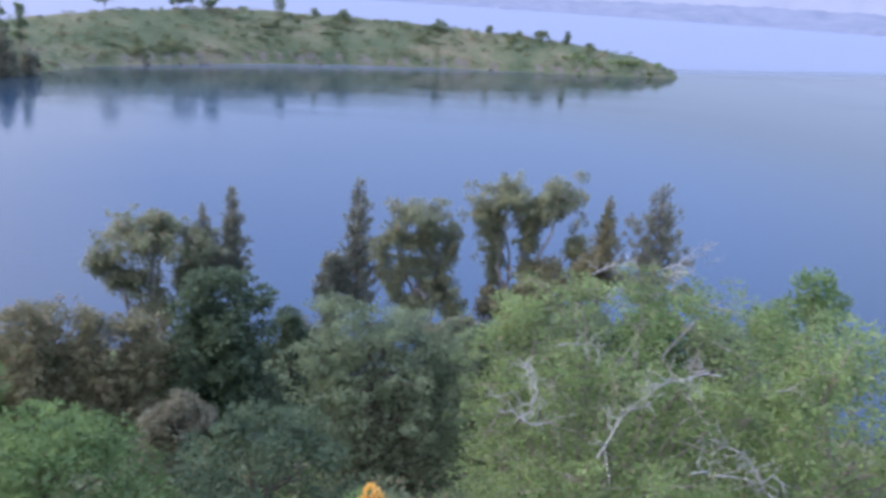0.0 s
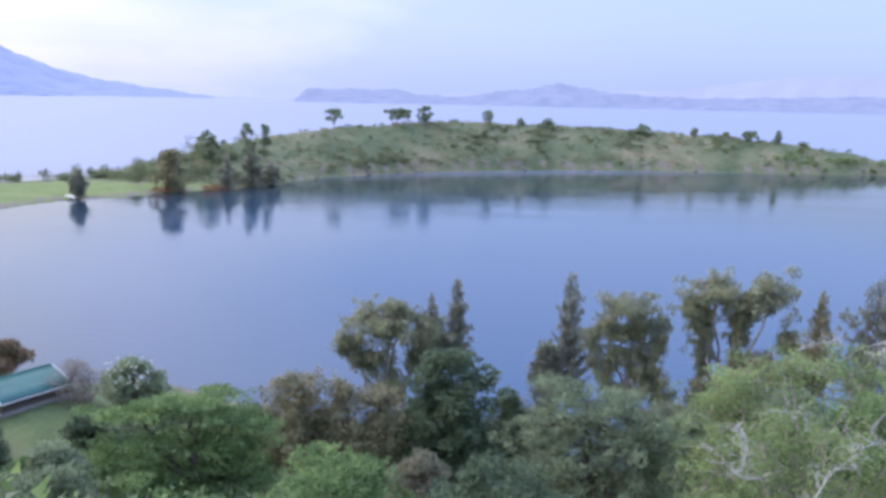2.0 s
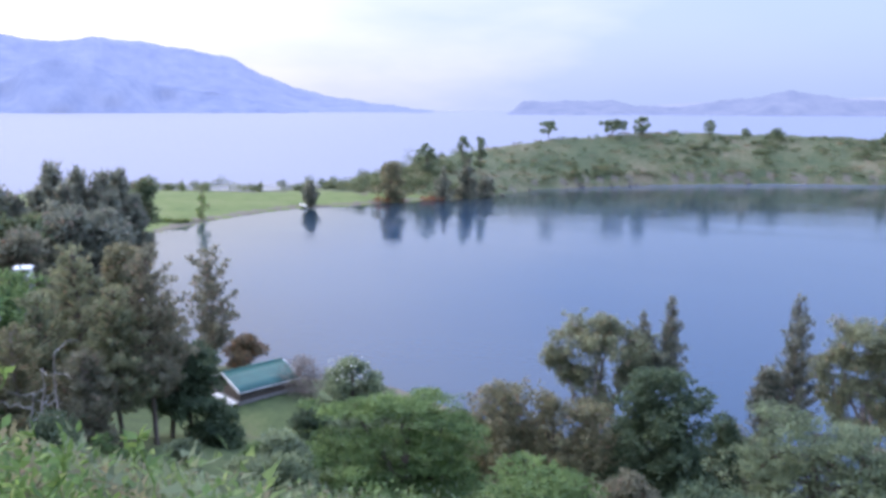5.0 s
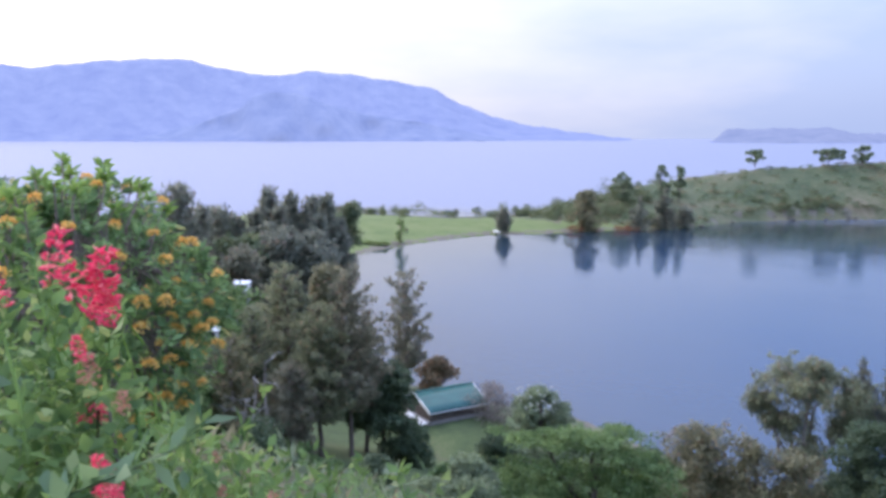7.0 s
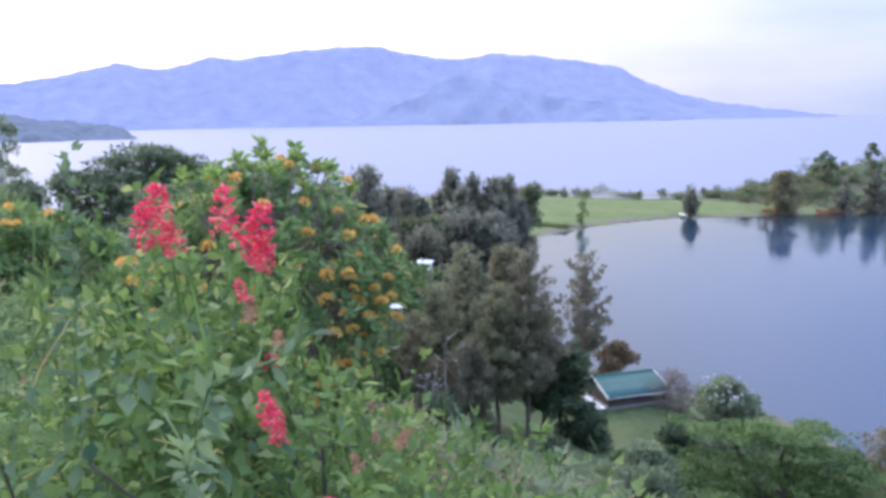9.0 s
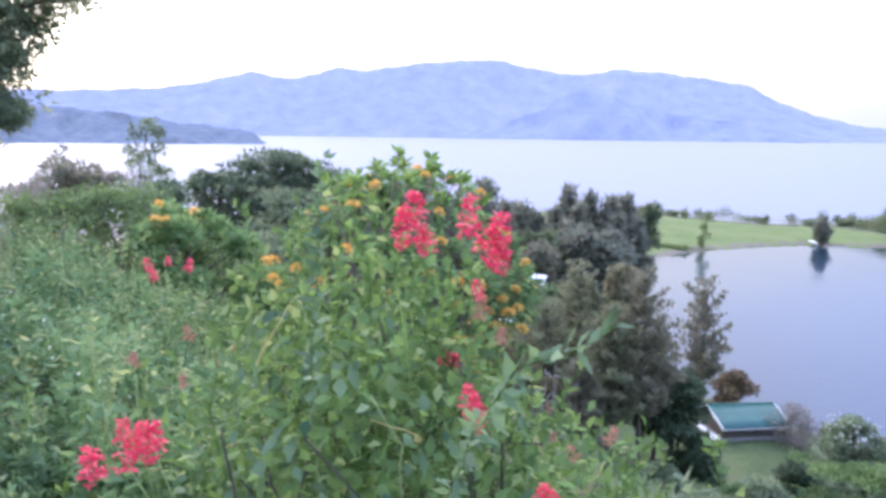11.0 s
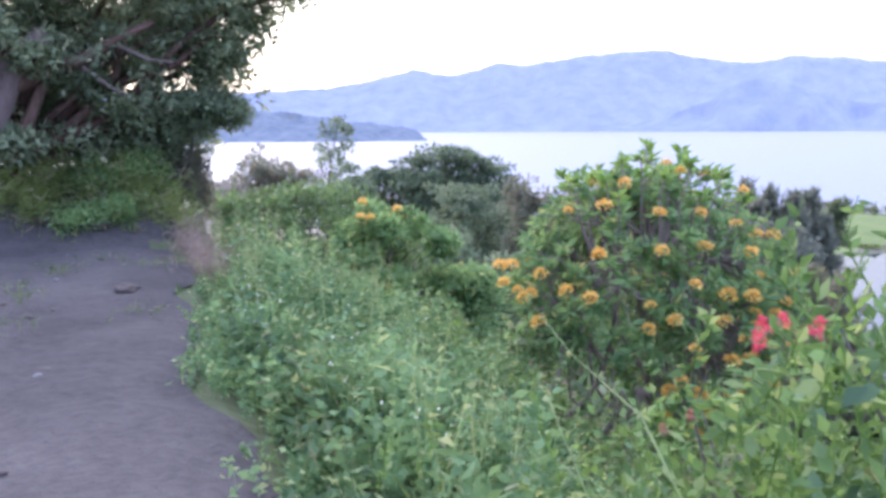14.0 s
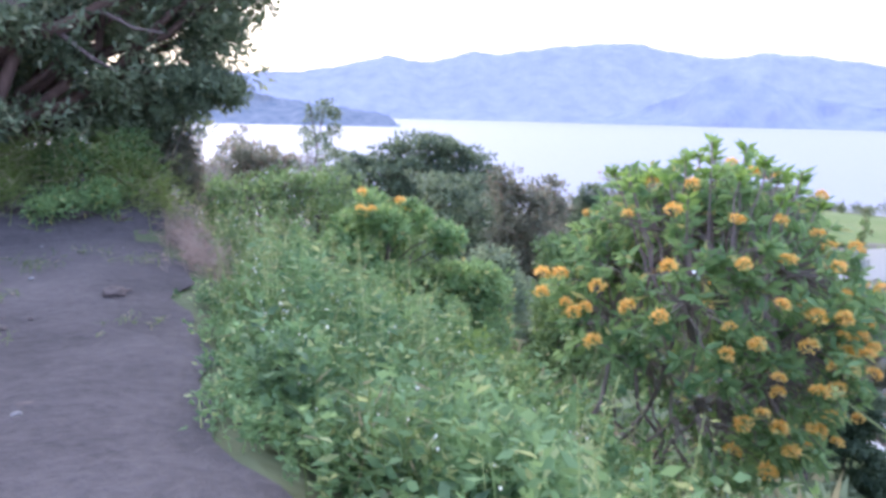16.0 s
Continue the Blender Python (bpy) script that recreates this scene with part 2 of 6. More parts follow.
def water_material():
    """Calm in the bay, ruffled by the wind on the open lake behind the spit and the peninsula."""
    m, nt, out = mat("lake_water")
    a = noise_tex(nt, 0.9, 3.0, 0.55)
    b = noise_tex(nt, 0.022, 4.0, 0.6, stretch=(1, 1.6, 1))
    gust = noise_tex(nt, 0.03, 4.0, 0.65, stretch=(0.6, 1.8, 1))
    c = nt.nodes.new("ShaderNodeTexCoord")
    sep_ = node(nt, "ShaderNodeSeparateXYZ", [(0, c.outputs["Object"])])
    across = node(nt, "ShaderNodeVectorMath", [(0, c.outputs["Object"])])
    across.operation = "DOT_PRODUCT"
    across.inputs[1].default_value = (-0.523, 0.853, 0)
    west_ = node(nt, "ShaderNodeMath", [(1, sep_.outputs["X"])])
    west_.operation = "SUBTRACT"
    west_.inputs[0].default_value = 60.0
    side = node(nt, "ShaderNodeMath", [(0, across.outputs["Value"]), (1, west_.outputs[0])])
    side.operation = "MAXIMUM"
    open_lake = node(nt, "ShaderNodeMapRange", [("Value", side.outputs[0])], From_Min=238.0, From_Max=285.0)
    streak = node(nt, "ShaderNodeMath", [(0, b.outputs["Fac"]), (1, gust.outputs["Fac"])])
    streak.operation = "MULTIPLY"
    amp = ramp_node(nt, streak.outputs[0], [(0.20, (0.30, 0.30, 0.30)), (0.32, (1, 1, 1))])
    bp = node(nt, "ShaderNodeBump", [("Height", a.outputs["Fac"]), ("Strength", amp.outputs["Color"])], Distance=0.040)
    dist = node(nt, "ShaderNodeVectorMath", [(0, c.outputs["Object"])])
    dist.operation = "DISTANCE"
    dist.inputs[1].default_value = (-20, 120, 0)
    span = node(nt, "ShaderNodeMapRange", [("Value", dist.outputs["Value"])], From_Min=0.0, From_Max=450.0)
    # deep reflections below the peninsula are partly put into the darker outer colour
    bay = ramp_node(nt, span.outputs[0], [(0.13, (0.022, 0.060, 0.124)), (0.25, (0.019, 0.034, 0.044)), (0.50, (0.019, 0.034, 0.044))])
    body = nt.nodes.new("ShaderNodeMix")
    body.data_type = "RGBA"
    nt.links.new(open_lake.outputs[0], body.inputs["Factor"])
    nt.links.new(bay.outputs["Color"], body.inputs["A"])
    # pale reflected sky of the open lake is put into its base colour
    body.inputs["B"].default_value = (0.19, 0.22, 0.33, 1)
    calm = node(nt, "ShaderNodeMapRange", [("Value", gust.outputs["Fac"])], From_Min=0.40, From_Max=0.66, To_Min=0.05, To_Max=0.12)
    rg = node(nt, "ShaderNodeMix", [("Factor", open_lake.outputs[0]), ("A", calm.outputs[0])], B=0.42)
    p = node(nt, "ShaderNodeBsdfPrincipled", [("Normal", bp.outputs[0]), ("Roughness", rg.outputs[0]), ("Base Color", body.outputs["Result"])], IOR=1.333)
    nt.links.new(p.outputs[0], out.inputs["Surface"])
    return m


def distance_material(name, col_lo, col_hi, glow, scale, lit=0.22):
    """Far hills, kilometres off: a folded backdrop with haze put into its colours, which glow."""
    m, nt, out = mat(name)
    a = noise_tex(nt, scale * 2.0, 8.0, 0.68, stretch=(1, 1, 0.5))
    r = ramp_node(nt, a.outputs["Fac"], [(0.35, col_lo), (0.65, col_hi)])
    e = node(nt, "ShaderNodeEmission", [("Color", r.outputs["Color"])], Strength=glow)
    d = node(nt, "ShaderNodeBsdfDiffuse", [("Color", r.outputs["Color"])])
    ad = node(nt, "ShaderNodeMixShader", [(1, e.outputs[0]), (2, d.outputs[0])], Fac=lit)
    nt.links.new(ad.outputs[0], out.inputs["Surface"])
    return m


M_WATER = water_material()


# ---- mesh helpers ----
def mesh_of(name, verts, faces, material, smooth=False):
    """A mesh from arrays; faces: one int array (n, 3) or (n, 4), or a list of them."""
    me = bpy.data.meshes.new(name)
    verts = np.asarray(verts, dtype=np.float32).reshape(-1, 3)
    if not isinstance(faces, list):
        faces = [faces]
    faces = [np.asarray(f, dtype=np.int32) for f in faces if len(f)]
    loops = np.concatenate([f.ravel() for f in faces])
    totals = np.concatenate([np.full(len(f), f.shape[1], dtype=np.int32) for f in faces])
    starts = np.concatenate([[0], np.cumsum(totals)[:-1]]).astype(np.int32)
    me.vertices.add(len(verts))
    me.vertices.foreach_set("co", verts.ravel())
    me.loops.add(len(loops))
    me.loops.foreach_set("vertex_index", loops)
    me.polygons.add(len(totals))
    me.polygons.foreach_set("loop_start", starts)
    me.polygons.foreach_set("loop_total", totals)
    if smooth:
        me.polygons.foreach_set("use_smooth", np.ones(len(totals), dtype=bool))
    me.materials.append(material)
    me.update(calc_edges=True)
    me.validate()
    return me


def part_mesh(name, me, parent=None, label="", at=None):
    ob = new(name, me)
    ob.parent = parent
    if at is not None:
        ob.matrix_basis = at
    if label:
        ob["label"] = label
    return ob


def part(name, bm, material, parent=None, label="", smooth=False):
    me = bpy.data.meshes.new(name)
    bm.to_mesh(me)
    bm.free()
    me.materials.append(material)
    if smooth:
        for p in me.polygons:
            p.use_smooth = True
    return part_mesh(name, me, parent, label)


def thing(name, x, y, z, label, category, group="", kind="", turn=0.0):
    ob = new(name)
    ob.matrix_basis = pose(x, y, z, 0, 0, turn)
    ob.empty_display_size = 0.2
    return tagged(ob, label, category, group, kind)


def unit(v):
    return v / np.maximum(np.linalg.norm(v, axis=-1, keepdims=True), 1e-9)


def leaf_arrays(rng, pos, axis, length, width, fold=0.25, spread=0.6, face=None, plain=False):
    """Leaves as folded four-corner blades at pos, roughly along axis; plain: three-cornered sprays."""
    n = len(pos)
    d = unit(axis + rng.normal(0, spread, (n, 3)))
    s = unit(np.cross(d, rng.normal(0, 1, (n, 3)) if face is None else face + rng.normal(0, 0.42, (n, 3))))
    nn = np.cross(s, d)
    L = (length * rng.uniform(0.65, 1.3, n))[:, None]
    W = (width * rng.uniform(0.7, 1.25, n))[:, None]
    if plain:
        v = np.stack([pos - s * W * 0.5, pos + s * W * 0.5, pos + d * L], 1)
        return v.reshape(-1, 3), np.arange(3 * n).reshape(-1, 3)
    v = np.stack([pos, pos + d * L * 0.45 + s * W * 0.5 + nn * W * fold, pos + d * L, pos + d * L * 0.45 - s * W * 0.5 + nn * W * fold], 1)
    return v.reshape(-1, 3), np.arange(4 * n).reshape(-1, 4)


def tubes(lines, sides=6):
    """Tapered tubes along lines [(points, radii)]: vertex and face arrays."""
    vs, fs, base = [], [], 0
    ang = np.linspace(0, 2 * math.pi, sides, endpoint=False)
    for pts, rad in lines:
        pts = np.asarray(pts, float)
        tang = unit(np.gradient(pts, axis=0))
        ref = np.where(np.abs(tang[:, 2:3]) > 0.9, [[1.0, 0, 0]], [[0, 0, 1.0]])
        a = unit(np.cross(tang, ref))
        b = np.cross(tang, a)
        k = len(pts)
        ring = pts[:, None] + np.asarray(rad)[:, None, None] * (np.cos(ang)[None, :, None] * a[:, None] + np.sin(ang)[None, :, None] * b[:, None])
        vs.append(ring.reshape(-1, 3))
        i, j = np.meshgrid(np.arange(k - 1), np.arange(sides), indexing="ij")
        q = np.stack([i * sides + j, i * sides + (j + 1) % sides, (i + 1) * sides + (j + 1) % sides, (i + 1) * sides + j], -1).reshape(-1, 4)
        fs.append(q + base)
        base += k * sides
    return np.concatenate(vs), np.concatenate(fs)


def bent(rng, a, b, k=5, sway=0.08, rise=0.0):
    a, b = np.asarray(a, float), np.asarray(b, float)
    t = np.linspace(0, 1, k)[:, None]
    p = a + (b - a) * t
    d = np.linalg.norm(b - a)
    p[1:-1] += rng.normal(0, sway * d * 0.5, (k - 2, 3))
    p[:, 2:3] += rise * d * np.sin(math.pi * t)
    return p


# ---- lie of the land ----
SHORE_NEAR = [(400, -60), (250, 0), (140, 28), (70, 42), (25, 50), (0, 54), (-15, 56), (-28, 57), (-38, 60), (-48, 58), (-57, 57), (-72, 62), (-95, 80), (-119, 101),
              (-128, 116), (-131, 130), (-131, 145), (-129, 160), (-120, 170), (-115, 181), (-107, 194), (-98, 208), (-95, 234), (-82, 251), (-66, 268), (-32, 292),
              (5, 307), (40, 314), (66, 320), (94, 331)]
SHORE_BACK = [(96, 336), (80, 352), (40, 372), (-10, 378), (-50, 368), (-92, 343), (-122, 302), (-141, 262), (-150, 226), (-156, 198), (-166, 182), (-196, 174),
              (-218, 150), (-205, 110), (-190, 70), (-175, 30), (-165, -20), (-170, -80), (-260, -200), (-500, -500), (-300, -1200), (900, -1200), (900, -200)]
SHORE = np.array(SHORE_NEAR + SHORE_BACK, float)
RIDGE = np.array([(-140, 212), (-132, 224), (-120, 250), (-104, 272), (-74, 300), (-30, 328), (6, 338), (52, 338), (78, 337), (92, 333)], float)
RIDGE_Z = np.array([2.0, 8.0, 11.5, 14.0, 16.4, 15.0, 13.2, 10.6, 7.0, 3.0])


def seg_dist(px, py, line, closed):
    best = np.full(px.shape, 1e9)
    where = np.zeros(px.shape)
    n = len(line)
    for i in range(n if closed else n - 1):
        a, b = line[i], line[(i + 1) % n]
        d = b - a
        t = np.clip(((px - a[0]) * d[0] + (py - a[1]) * d[1]) / (d @ d), 0, 1)
        q = np.hypot(px - a[0] - t * d[0], py - a[1] - t * d[1])
        where = np.where(q < best, i + t, where)
        best = np.minimum(best, q)
    return best, where


def inside(px, py, poly):
    c = np.zeros(px.shape, bool)
    n = len(poly)
    for i in range(n):
        a, b = poly[i], poly[i - 1]
        cross = (a[1] > py) != (b[1] > py)
        xs = a[0] + (py - a[1]) * (b[0] - a[0]) / (b[1] - a[1] if b[1] != a[1] else 1e-9)
        c ^= cross & (px < xs)
    return c


def waves(x, y):
    return (np.sin(x * 0.21 + 1.3 * np.sin(y * 0.17)) + np.sin(y * 0.27 + 1.1 * np.sin(x * 0.13 + 2)) + 0.6 * np.sin(x * 0.63 + y * 0.55)) / 2.6


def path_edge(x):
    """y of the path's lake side at x."""
    return np.interp(x, [-30, -16, -11.2, -9.7, -7.5, -6.0, -4.0, 0.0, 10.0, 60.0], [-3.5, -1.6, -0.93, -0.77, -0.75, -0.58, -0.3, -0.1, -0.6, -8.0])


def land(x, y):
    x, y = np.broadcast_arrays(np.asarray(x, float), np.asarray(y, float))
    ds, _ = seg_dist(x, y, SHORE, True)
    isin = inside(x, y, SHORE)
    # peninsula: from its shore up to its ridge
    dr, wr = seg_dist(x, y, RIDGE, False)
    zr = np.interp(wr, np.arange(len(RIDGE)), RIDGE_Z)
    w = ds / np.maximum(ds + dr, 1e-6)
    pen = zr * (0.10 * np.clip(w * 10, 0, 1) + 0.90 * w ** 0.85) + 0.5 * waves(x * 1.3, y * 1.3) * np.clip(ds / 12, 0, 1)
    # spit: low meadow
    spit = np.minimum(0.25 + ds * 0.07, 2.2)
    # the hill that carries the path
    crest = np.interp(x, [-200, -150, -105, -60, -30, -14, 200], [1.5, 3.0, 7.0, 15.0, 20.5, 23.4, 23.4])
    u = y - path_edge(x)
    wm = ds / np.maximum(ds + np.maximum(u, 0), 1e-6)
    hill = crest * np.interp(wm, [0, 0.15, 0.3, 0.5, 0.76, 0.945, 1], [0, 0.045, 0.13, 0.32, 0.66, 0.935, 1])
    hill = hill + 0.35 * waves(x, y) * np.clip(np.hypot(x, y) / 12 - 1, 0, 1) * np.clip(ds / 20, 0, 1)
    back = crest + np.clip(-u - 4.6, 0, 30) * 0.22
    bank = np.clip((-12.1 - 0.25 * (y + 2) - x) / 0.7, 0, 1) * 0.55 * np.clip((x + 30) / 6, 0, 1) * np.clip((u + 5) / 2, 0, 1) * (u < 0.6)
    hill = np.where(u > 0, hill, back) + bank
    # levelled ground under the shelter
    hill = hill + (3.15 - hill) * np.exp(-(np.hypot(x + 41.6, y - 46.0) / 6.0) ** 4)
    far = np.clip((y - 112) / 14 + np.clip((x + 121) / 30, -3, 0) * 0.0, 0, 1) * (x < -40) + (y > 150)
    far = np.clip(far, 0, 1)
    tip = np.clip((y - 165 - (x + 160) * 0.35) / 30, 0, 1)
    z = hill * (1 - far) + far * (spit * (1 - tip) + np.maximum(pen, np.minimum(spit, 0.6)) * tip)
    return np.where(isin, z, np.maximum(-ds * 0.25, -4.0))


def land_z(x, y):
    return float(land(np.array([x]), np.array([y]))[0])


az = np.radians(np.concatenate([np.arange(-46, 106, 0.5), np.arange(106, 314, 3.0)]))
rr = np.concatenate([np.geomspace(0.4, 30, 70), np.arange(31, 130, 1.5), np.arange(131, 400, 2.5), np.geomspace(410, 4900, 14)])
A, Rg = np.meshgrid(az, rr, indexing="xy")
GX, GY = -np.sin(A) * Rg, np.cos(A) * Rg
GZ = land(GX, GY)
na, nr = len(az), len(rr)
i, j = np.meshgrid(np.arange(nr - 1), np.arange(na), indexing="ij")
gf = np.stack([i * na + j, (i + 1) * na + j, (i + 1) * na + (j + 1) % na, i * na + (j + 1) % na], -1).reshape(-1, 4)
gv = np.concatenate([np.stack([GX, GY, GZ], -1).reshape(-1, 3), [[0, 0, float(GZ[0].mean())]]])
cap = np.stack([np.full(na, na * nr), np.arange(na), (np.arange(na) + 1) % na], -1)
ground_me = mesh_of("ground", gv, [gf, cap], M_GROUND, smooth=True)
ground_me.materials.append(M_LAWN)
ground_me.materials.append(M_SHORE)
ground_me.materials.append(M_YARD)
ground_me.materials.append(M_SOIL)
cx = GX[:-1].ravel(), GY[:-1].ravel(), GZ[:-1].ravel()
cds, _ = seg_dist(cx[0], cx[1], SHORE, True)
lawn = (cx[0] < -96) & (cx[1] > 112) & (cx[1] < 178 + (cx[0] + 160) * 0.35 + 6 * waves(cx[0], cx[1])) & (cx[2] < 2.6)
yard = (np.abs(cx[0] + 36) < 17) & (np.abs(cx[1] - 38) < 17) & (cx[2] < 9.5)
edge = (cds < np.where(cx[1] > 190, 0.5, 1.5) + 0.8 * waves(cx[0] * 2, cx[1] * 2)) & (cx[2] > -1)
cu = cx[1] - path_edge(cx[0])
trodden = (cu < -0.3) & (cu > -6.3) & (cx[0] > -13.9) & (cx[0] < 14)
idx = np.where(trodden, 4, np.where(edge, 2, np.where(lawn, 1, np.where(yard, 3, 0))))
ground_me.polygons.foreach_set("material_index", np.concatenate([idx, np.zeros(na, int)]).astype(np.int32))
tagged(new("ground", ground_me), "grassy hillside running down to the lake shore", "ground", kind="structure")

# lake: fine near the bay, one sheet to the horizon
ww = np.array([(-4900, -4900, 0), (4900, -4900, 0), (4900, 4900, 0), (-4900, 4900, 0)], float)
tagged(new("water", mesh_of("water", ww, np.array([[0, 1, 2, 3]]), M_WATER)), "calm blue-grey lake with faint ripples and reflections", "lake", kind="structure")

# dirt path
pxs = np.linspace(14, -13.5, 116)
cols = np.linspace(0, 1, 34)
pe = path_edge(pxs) + 0.10 * np.sin(pxs * 2.3) + 0.06 * np.sin(pxs * 5.9 + 1)
PXg, PC = np.meshgrid(pxs, cols, indexing="ij")
PYg = pe[:, None] - 0.02 - PC * 6.4
PXg = PXg - 0.3 * np.sin(PC * 3)
PZg = land(PXg, PYg) + 0.09 * np.clip(PC * 14, 0.25, 1) + 0.012 * np.sin(PXg * 3.1 + PYg * 2) * np.sin(PYg * 2.7 + PXg) - 0.02 * np.exp(-((PC - 0.62) / 0.12) ** 2) - 0.02 * np.exp(-((PC - 0.25) / 0.1) ** 2)
n0, n1 = PXg.shape
i, j = np.meshgrid(np.arange(n0 - 1), np.arange(n1 - 1), indexing="ij")
pf = np.stack([i * n1 + j, i * n1 + j + 1, (i + 1) * n1 + j + 1, (i + 1) * n1 + j], -1).reshape(-1, 4)
tagged(new("dirt_path", mesh_of("dirt_path", np.stack([PXg, PYg, PZg], -1).reshape(-1, 3), pf, M_SOIL, smooth=True)),
       "bare grey volcanic soil path along the hillside", "path", kind="structure")


# ---- far hills ----
def range_of_hills(name, label, skyline, r_foot, r_top, material, seed, rough=1.0):
    """Hills over the lake: skyline as (bearing, elevation) in degrees seen from the path."""
    rng = np.random.default_rng(seed)
    sk = np.array(skyline, float)
    azs = np.arange(sk[0, 0], sk[-1, 0] + 0.05, 0.12)
    el = np.interp(azs, sk[:, 0], sk[:, 1])
    ph = rng.uniform(0, 6, 6)
    el = el + rough * (0.035 * np.sin(azs * 2.3 + ph[0]) + 0.02 * np.sin(azs * 6.1 + ph[1]) + 0.012 * np.sin(azs * 13.7 + ph[2]))
    ks = np.linspace(0, 1, 16)
    top = EYE + r_top * np.tan(np.radians(el))
    top = np.maximum(top, 2.0)
    AZ, K = np.meshgrid(azs, ks, indexing="ij")
    gul = np.sin(AZ * 0.55 + ph[3] + 1.5 * K) + 0.6 * np.sin(AZ * 1.3 + ph[4] - 2.2 * K) + 0.35 * np.sin(AZ * 2.7 + ph[5] + 3 * K)
    Rr = r_foot + (r_top - r_foot) * K + gul * 60 * np.sin(K * math.pi)
    Z = top[:, None] * (K ** 1.15) * (1 + 0.10 * gul * np.sin(K * math.pi) * 0.6)
    Z[:, 0] = -3
    X, Y = -np.sin(np.radians(AZ)) * Rr, np.cos(np.radians(AZ)) * Rr
    Xb, Yb = -np.sin(np.radians(azs)) * (r_top + 150), np.cos(np.radians(azs)) * (r_top + 150)
    X, Y, Z = np.c_[X, Xb], np.c_[Y, Yb], np.c_[Z, np.full(len(azs), -3.0)]
    n0, n1 = X.shape
    i, j = np.meshgrid(np.arange(n0 - 1), np.arange(n1 - 1), indexing="ij")
    f = np.stack([i * n1 + j, i * n1 + j + 1, (i + 1) * n1 + j + 1, (i + 1) * n1 + j], -1).reshape(-1, 4)
    return tagged(new(name, mesh_of(name, np.stack([X, Y, Z], -1).reshape(-1, 3), f, material, smooth=True)), label, "hills", kind="structure")


# air haze is mixed into each range's blue, palest for the faintest
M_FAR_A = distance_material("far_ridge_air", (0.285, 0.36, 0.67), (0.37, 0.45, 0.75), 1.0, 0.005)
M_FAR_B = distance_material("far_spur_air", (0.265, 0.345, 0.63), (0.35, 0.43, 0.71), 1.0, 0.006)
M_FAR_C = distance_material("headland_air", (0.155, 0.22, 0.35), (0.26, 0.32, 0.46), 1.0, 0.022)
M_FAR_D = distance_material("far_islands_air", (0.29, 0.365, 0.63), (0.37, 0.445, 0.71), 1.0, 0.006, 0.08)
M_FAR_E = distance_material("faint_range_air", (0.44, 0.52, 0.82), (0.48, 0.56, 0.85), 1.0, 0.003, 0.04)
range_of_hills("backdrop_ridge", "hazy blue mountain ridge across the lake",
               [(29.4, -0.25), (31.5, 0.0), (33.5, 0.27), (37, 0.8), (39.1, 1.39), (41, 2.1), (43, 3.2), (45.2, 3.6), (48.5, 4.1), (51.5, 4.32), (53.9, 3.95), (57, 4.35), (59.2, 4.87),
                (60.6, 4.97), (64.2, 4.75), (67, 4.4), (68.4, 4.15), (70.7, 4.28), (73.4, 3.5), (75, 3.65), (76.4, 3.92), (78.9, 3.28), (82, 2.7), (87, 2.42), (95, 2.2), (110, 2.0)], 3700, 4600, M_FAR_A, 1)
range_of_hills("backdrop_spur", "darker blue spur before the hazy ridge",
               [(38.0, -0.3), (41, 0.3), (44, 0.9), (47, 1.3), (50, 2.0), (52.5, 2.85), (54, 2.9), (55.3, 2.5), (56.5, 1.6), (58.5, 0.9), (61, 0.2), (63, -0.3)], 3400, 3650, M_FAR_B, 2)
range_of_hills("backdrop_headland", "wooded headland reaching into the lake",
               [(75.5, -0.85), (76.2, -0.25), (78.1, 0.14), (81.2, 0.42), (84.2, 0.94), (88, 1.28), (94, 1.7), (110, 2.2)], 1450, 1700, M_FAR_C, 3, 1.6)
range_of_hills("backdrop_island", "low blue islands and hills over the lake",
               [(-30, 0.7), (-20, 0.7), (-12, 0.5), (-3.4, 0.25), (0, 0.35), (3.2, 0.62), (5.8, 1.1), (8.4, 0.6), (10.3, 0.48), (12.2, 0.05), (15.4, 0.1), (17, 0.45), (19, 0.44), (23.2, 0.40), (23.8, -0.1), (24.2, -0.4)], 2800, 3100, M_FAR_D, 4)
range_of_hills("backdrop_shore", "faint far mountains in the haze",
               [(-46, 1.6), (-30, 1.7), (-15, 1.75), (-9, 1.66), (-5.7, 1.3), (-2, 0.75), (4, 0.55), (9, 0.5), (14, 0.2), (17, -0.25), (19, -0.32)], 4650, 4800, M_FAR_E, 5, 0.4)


# ---- plants ----
def sphere_dirs(rng, n):
    return unit(rng.normal(0, 1, (n, 3)))


def crown_leaves(rng, blobs, count, length, width, droop=0.0, spread=0.7, shell=0.35, share=None):
    """Leaf arrays over clumps [(centre, radii)], more of them near each clump's skin."""
    c = np.array([b[0] for b in blobs], float)
    r = np.array([b[1] for b in blobs], float)
    wgt = (r[:, 0] * r[:, 1] + r[:, 0] * r[:, 2] + r[:, 1] * r[:, 2])
    if share is not None:
        wgt = wgt * share
    pick = rng.choice(len(blobs), count, p=wgt / wgt.sum())
    d = sphere_dirs(rng, count)
    d[:, 2] = np.where(rng.random(count) < 0.35, np.abs(d[:, 2]), d[:, 2])
    rad = rng.random(count) ** shell
    rad *= 1 + 0.18 * np.sin(d[:, 0] * 5 + pick) * np.sin(d[:, 1] * 6 + pick * 2)
    pos = c[pick] + d * rad[:, None] * r[pick]
    # sprays lie like shingles over each clump, their upper side to the sky
    axis = d * 0.8 + np.array([0, 0, -droop])
    return leaf_arrays(rng, pos, axis, length, width, spread=spread, face=d * 0.8 + np.array([0, 0, 0.75]), plain=length > 0.12)


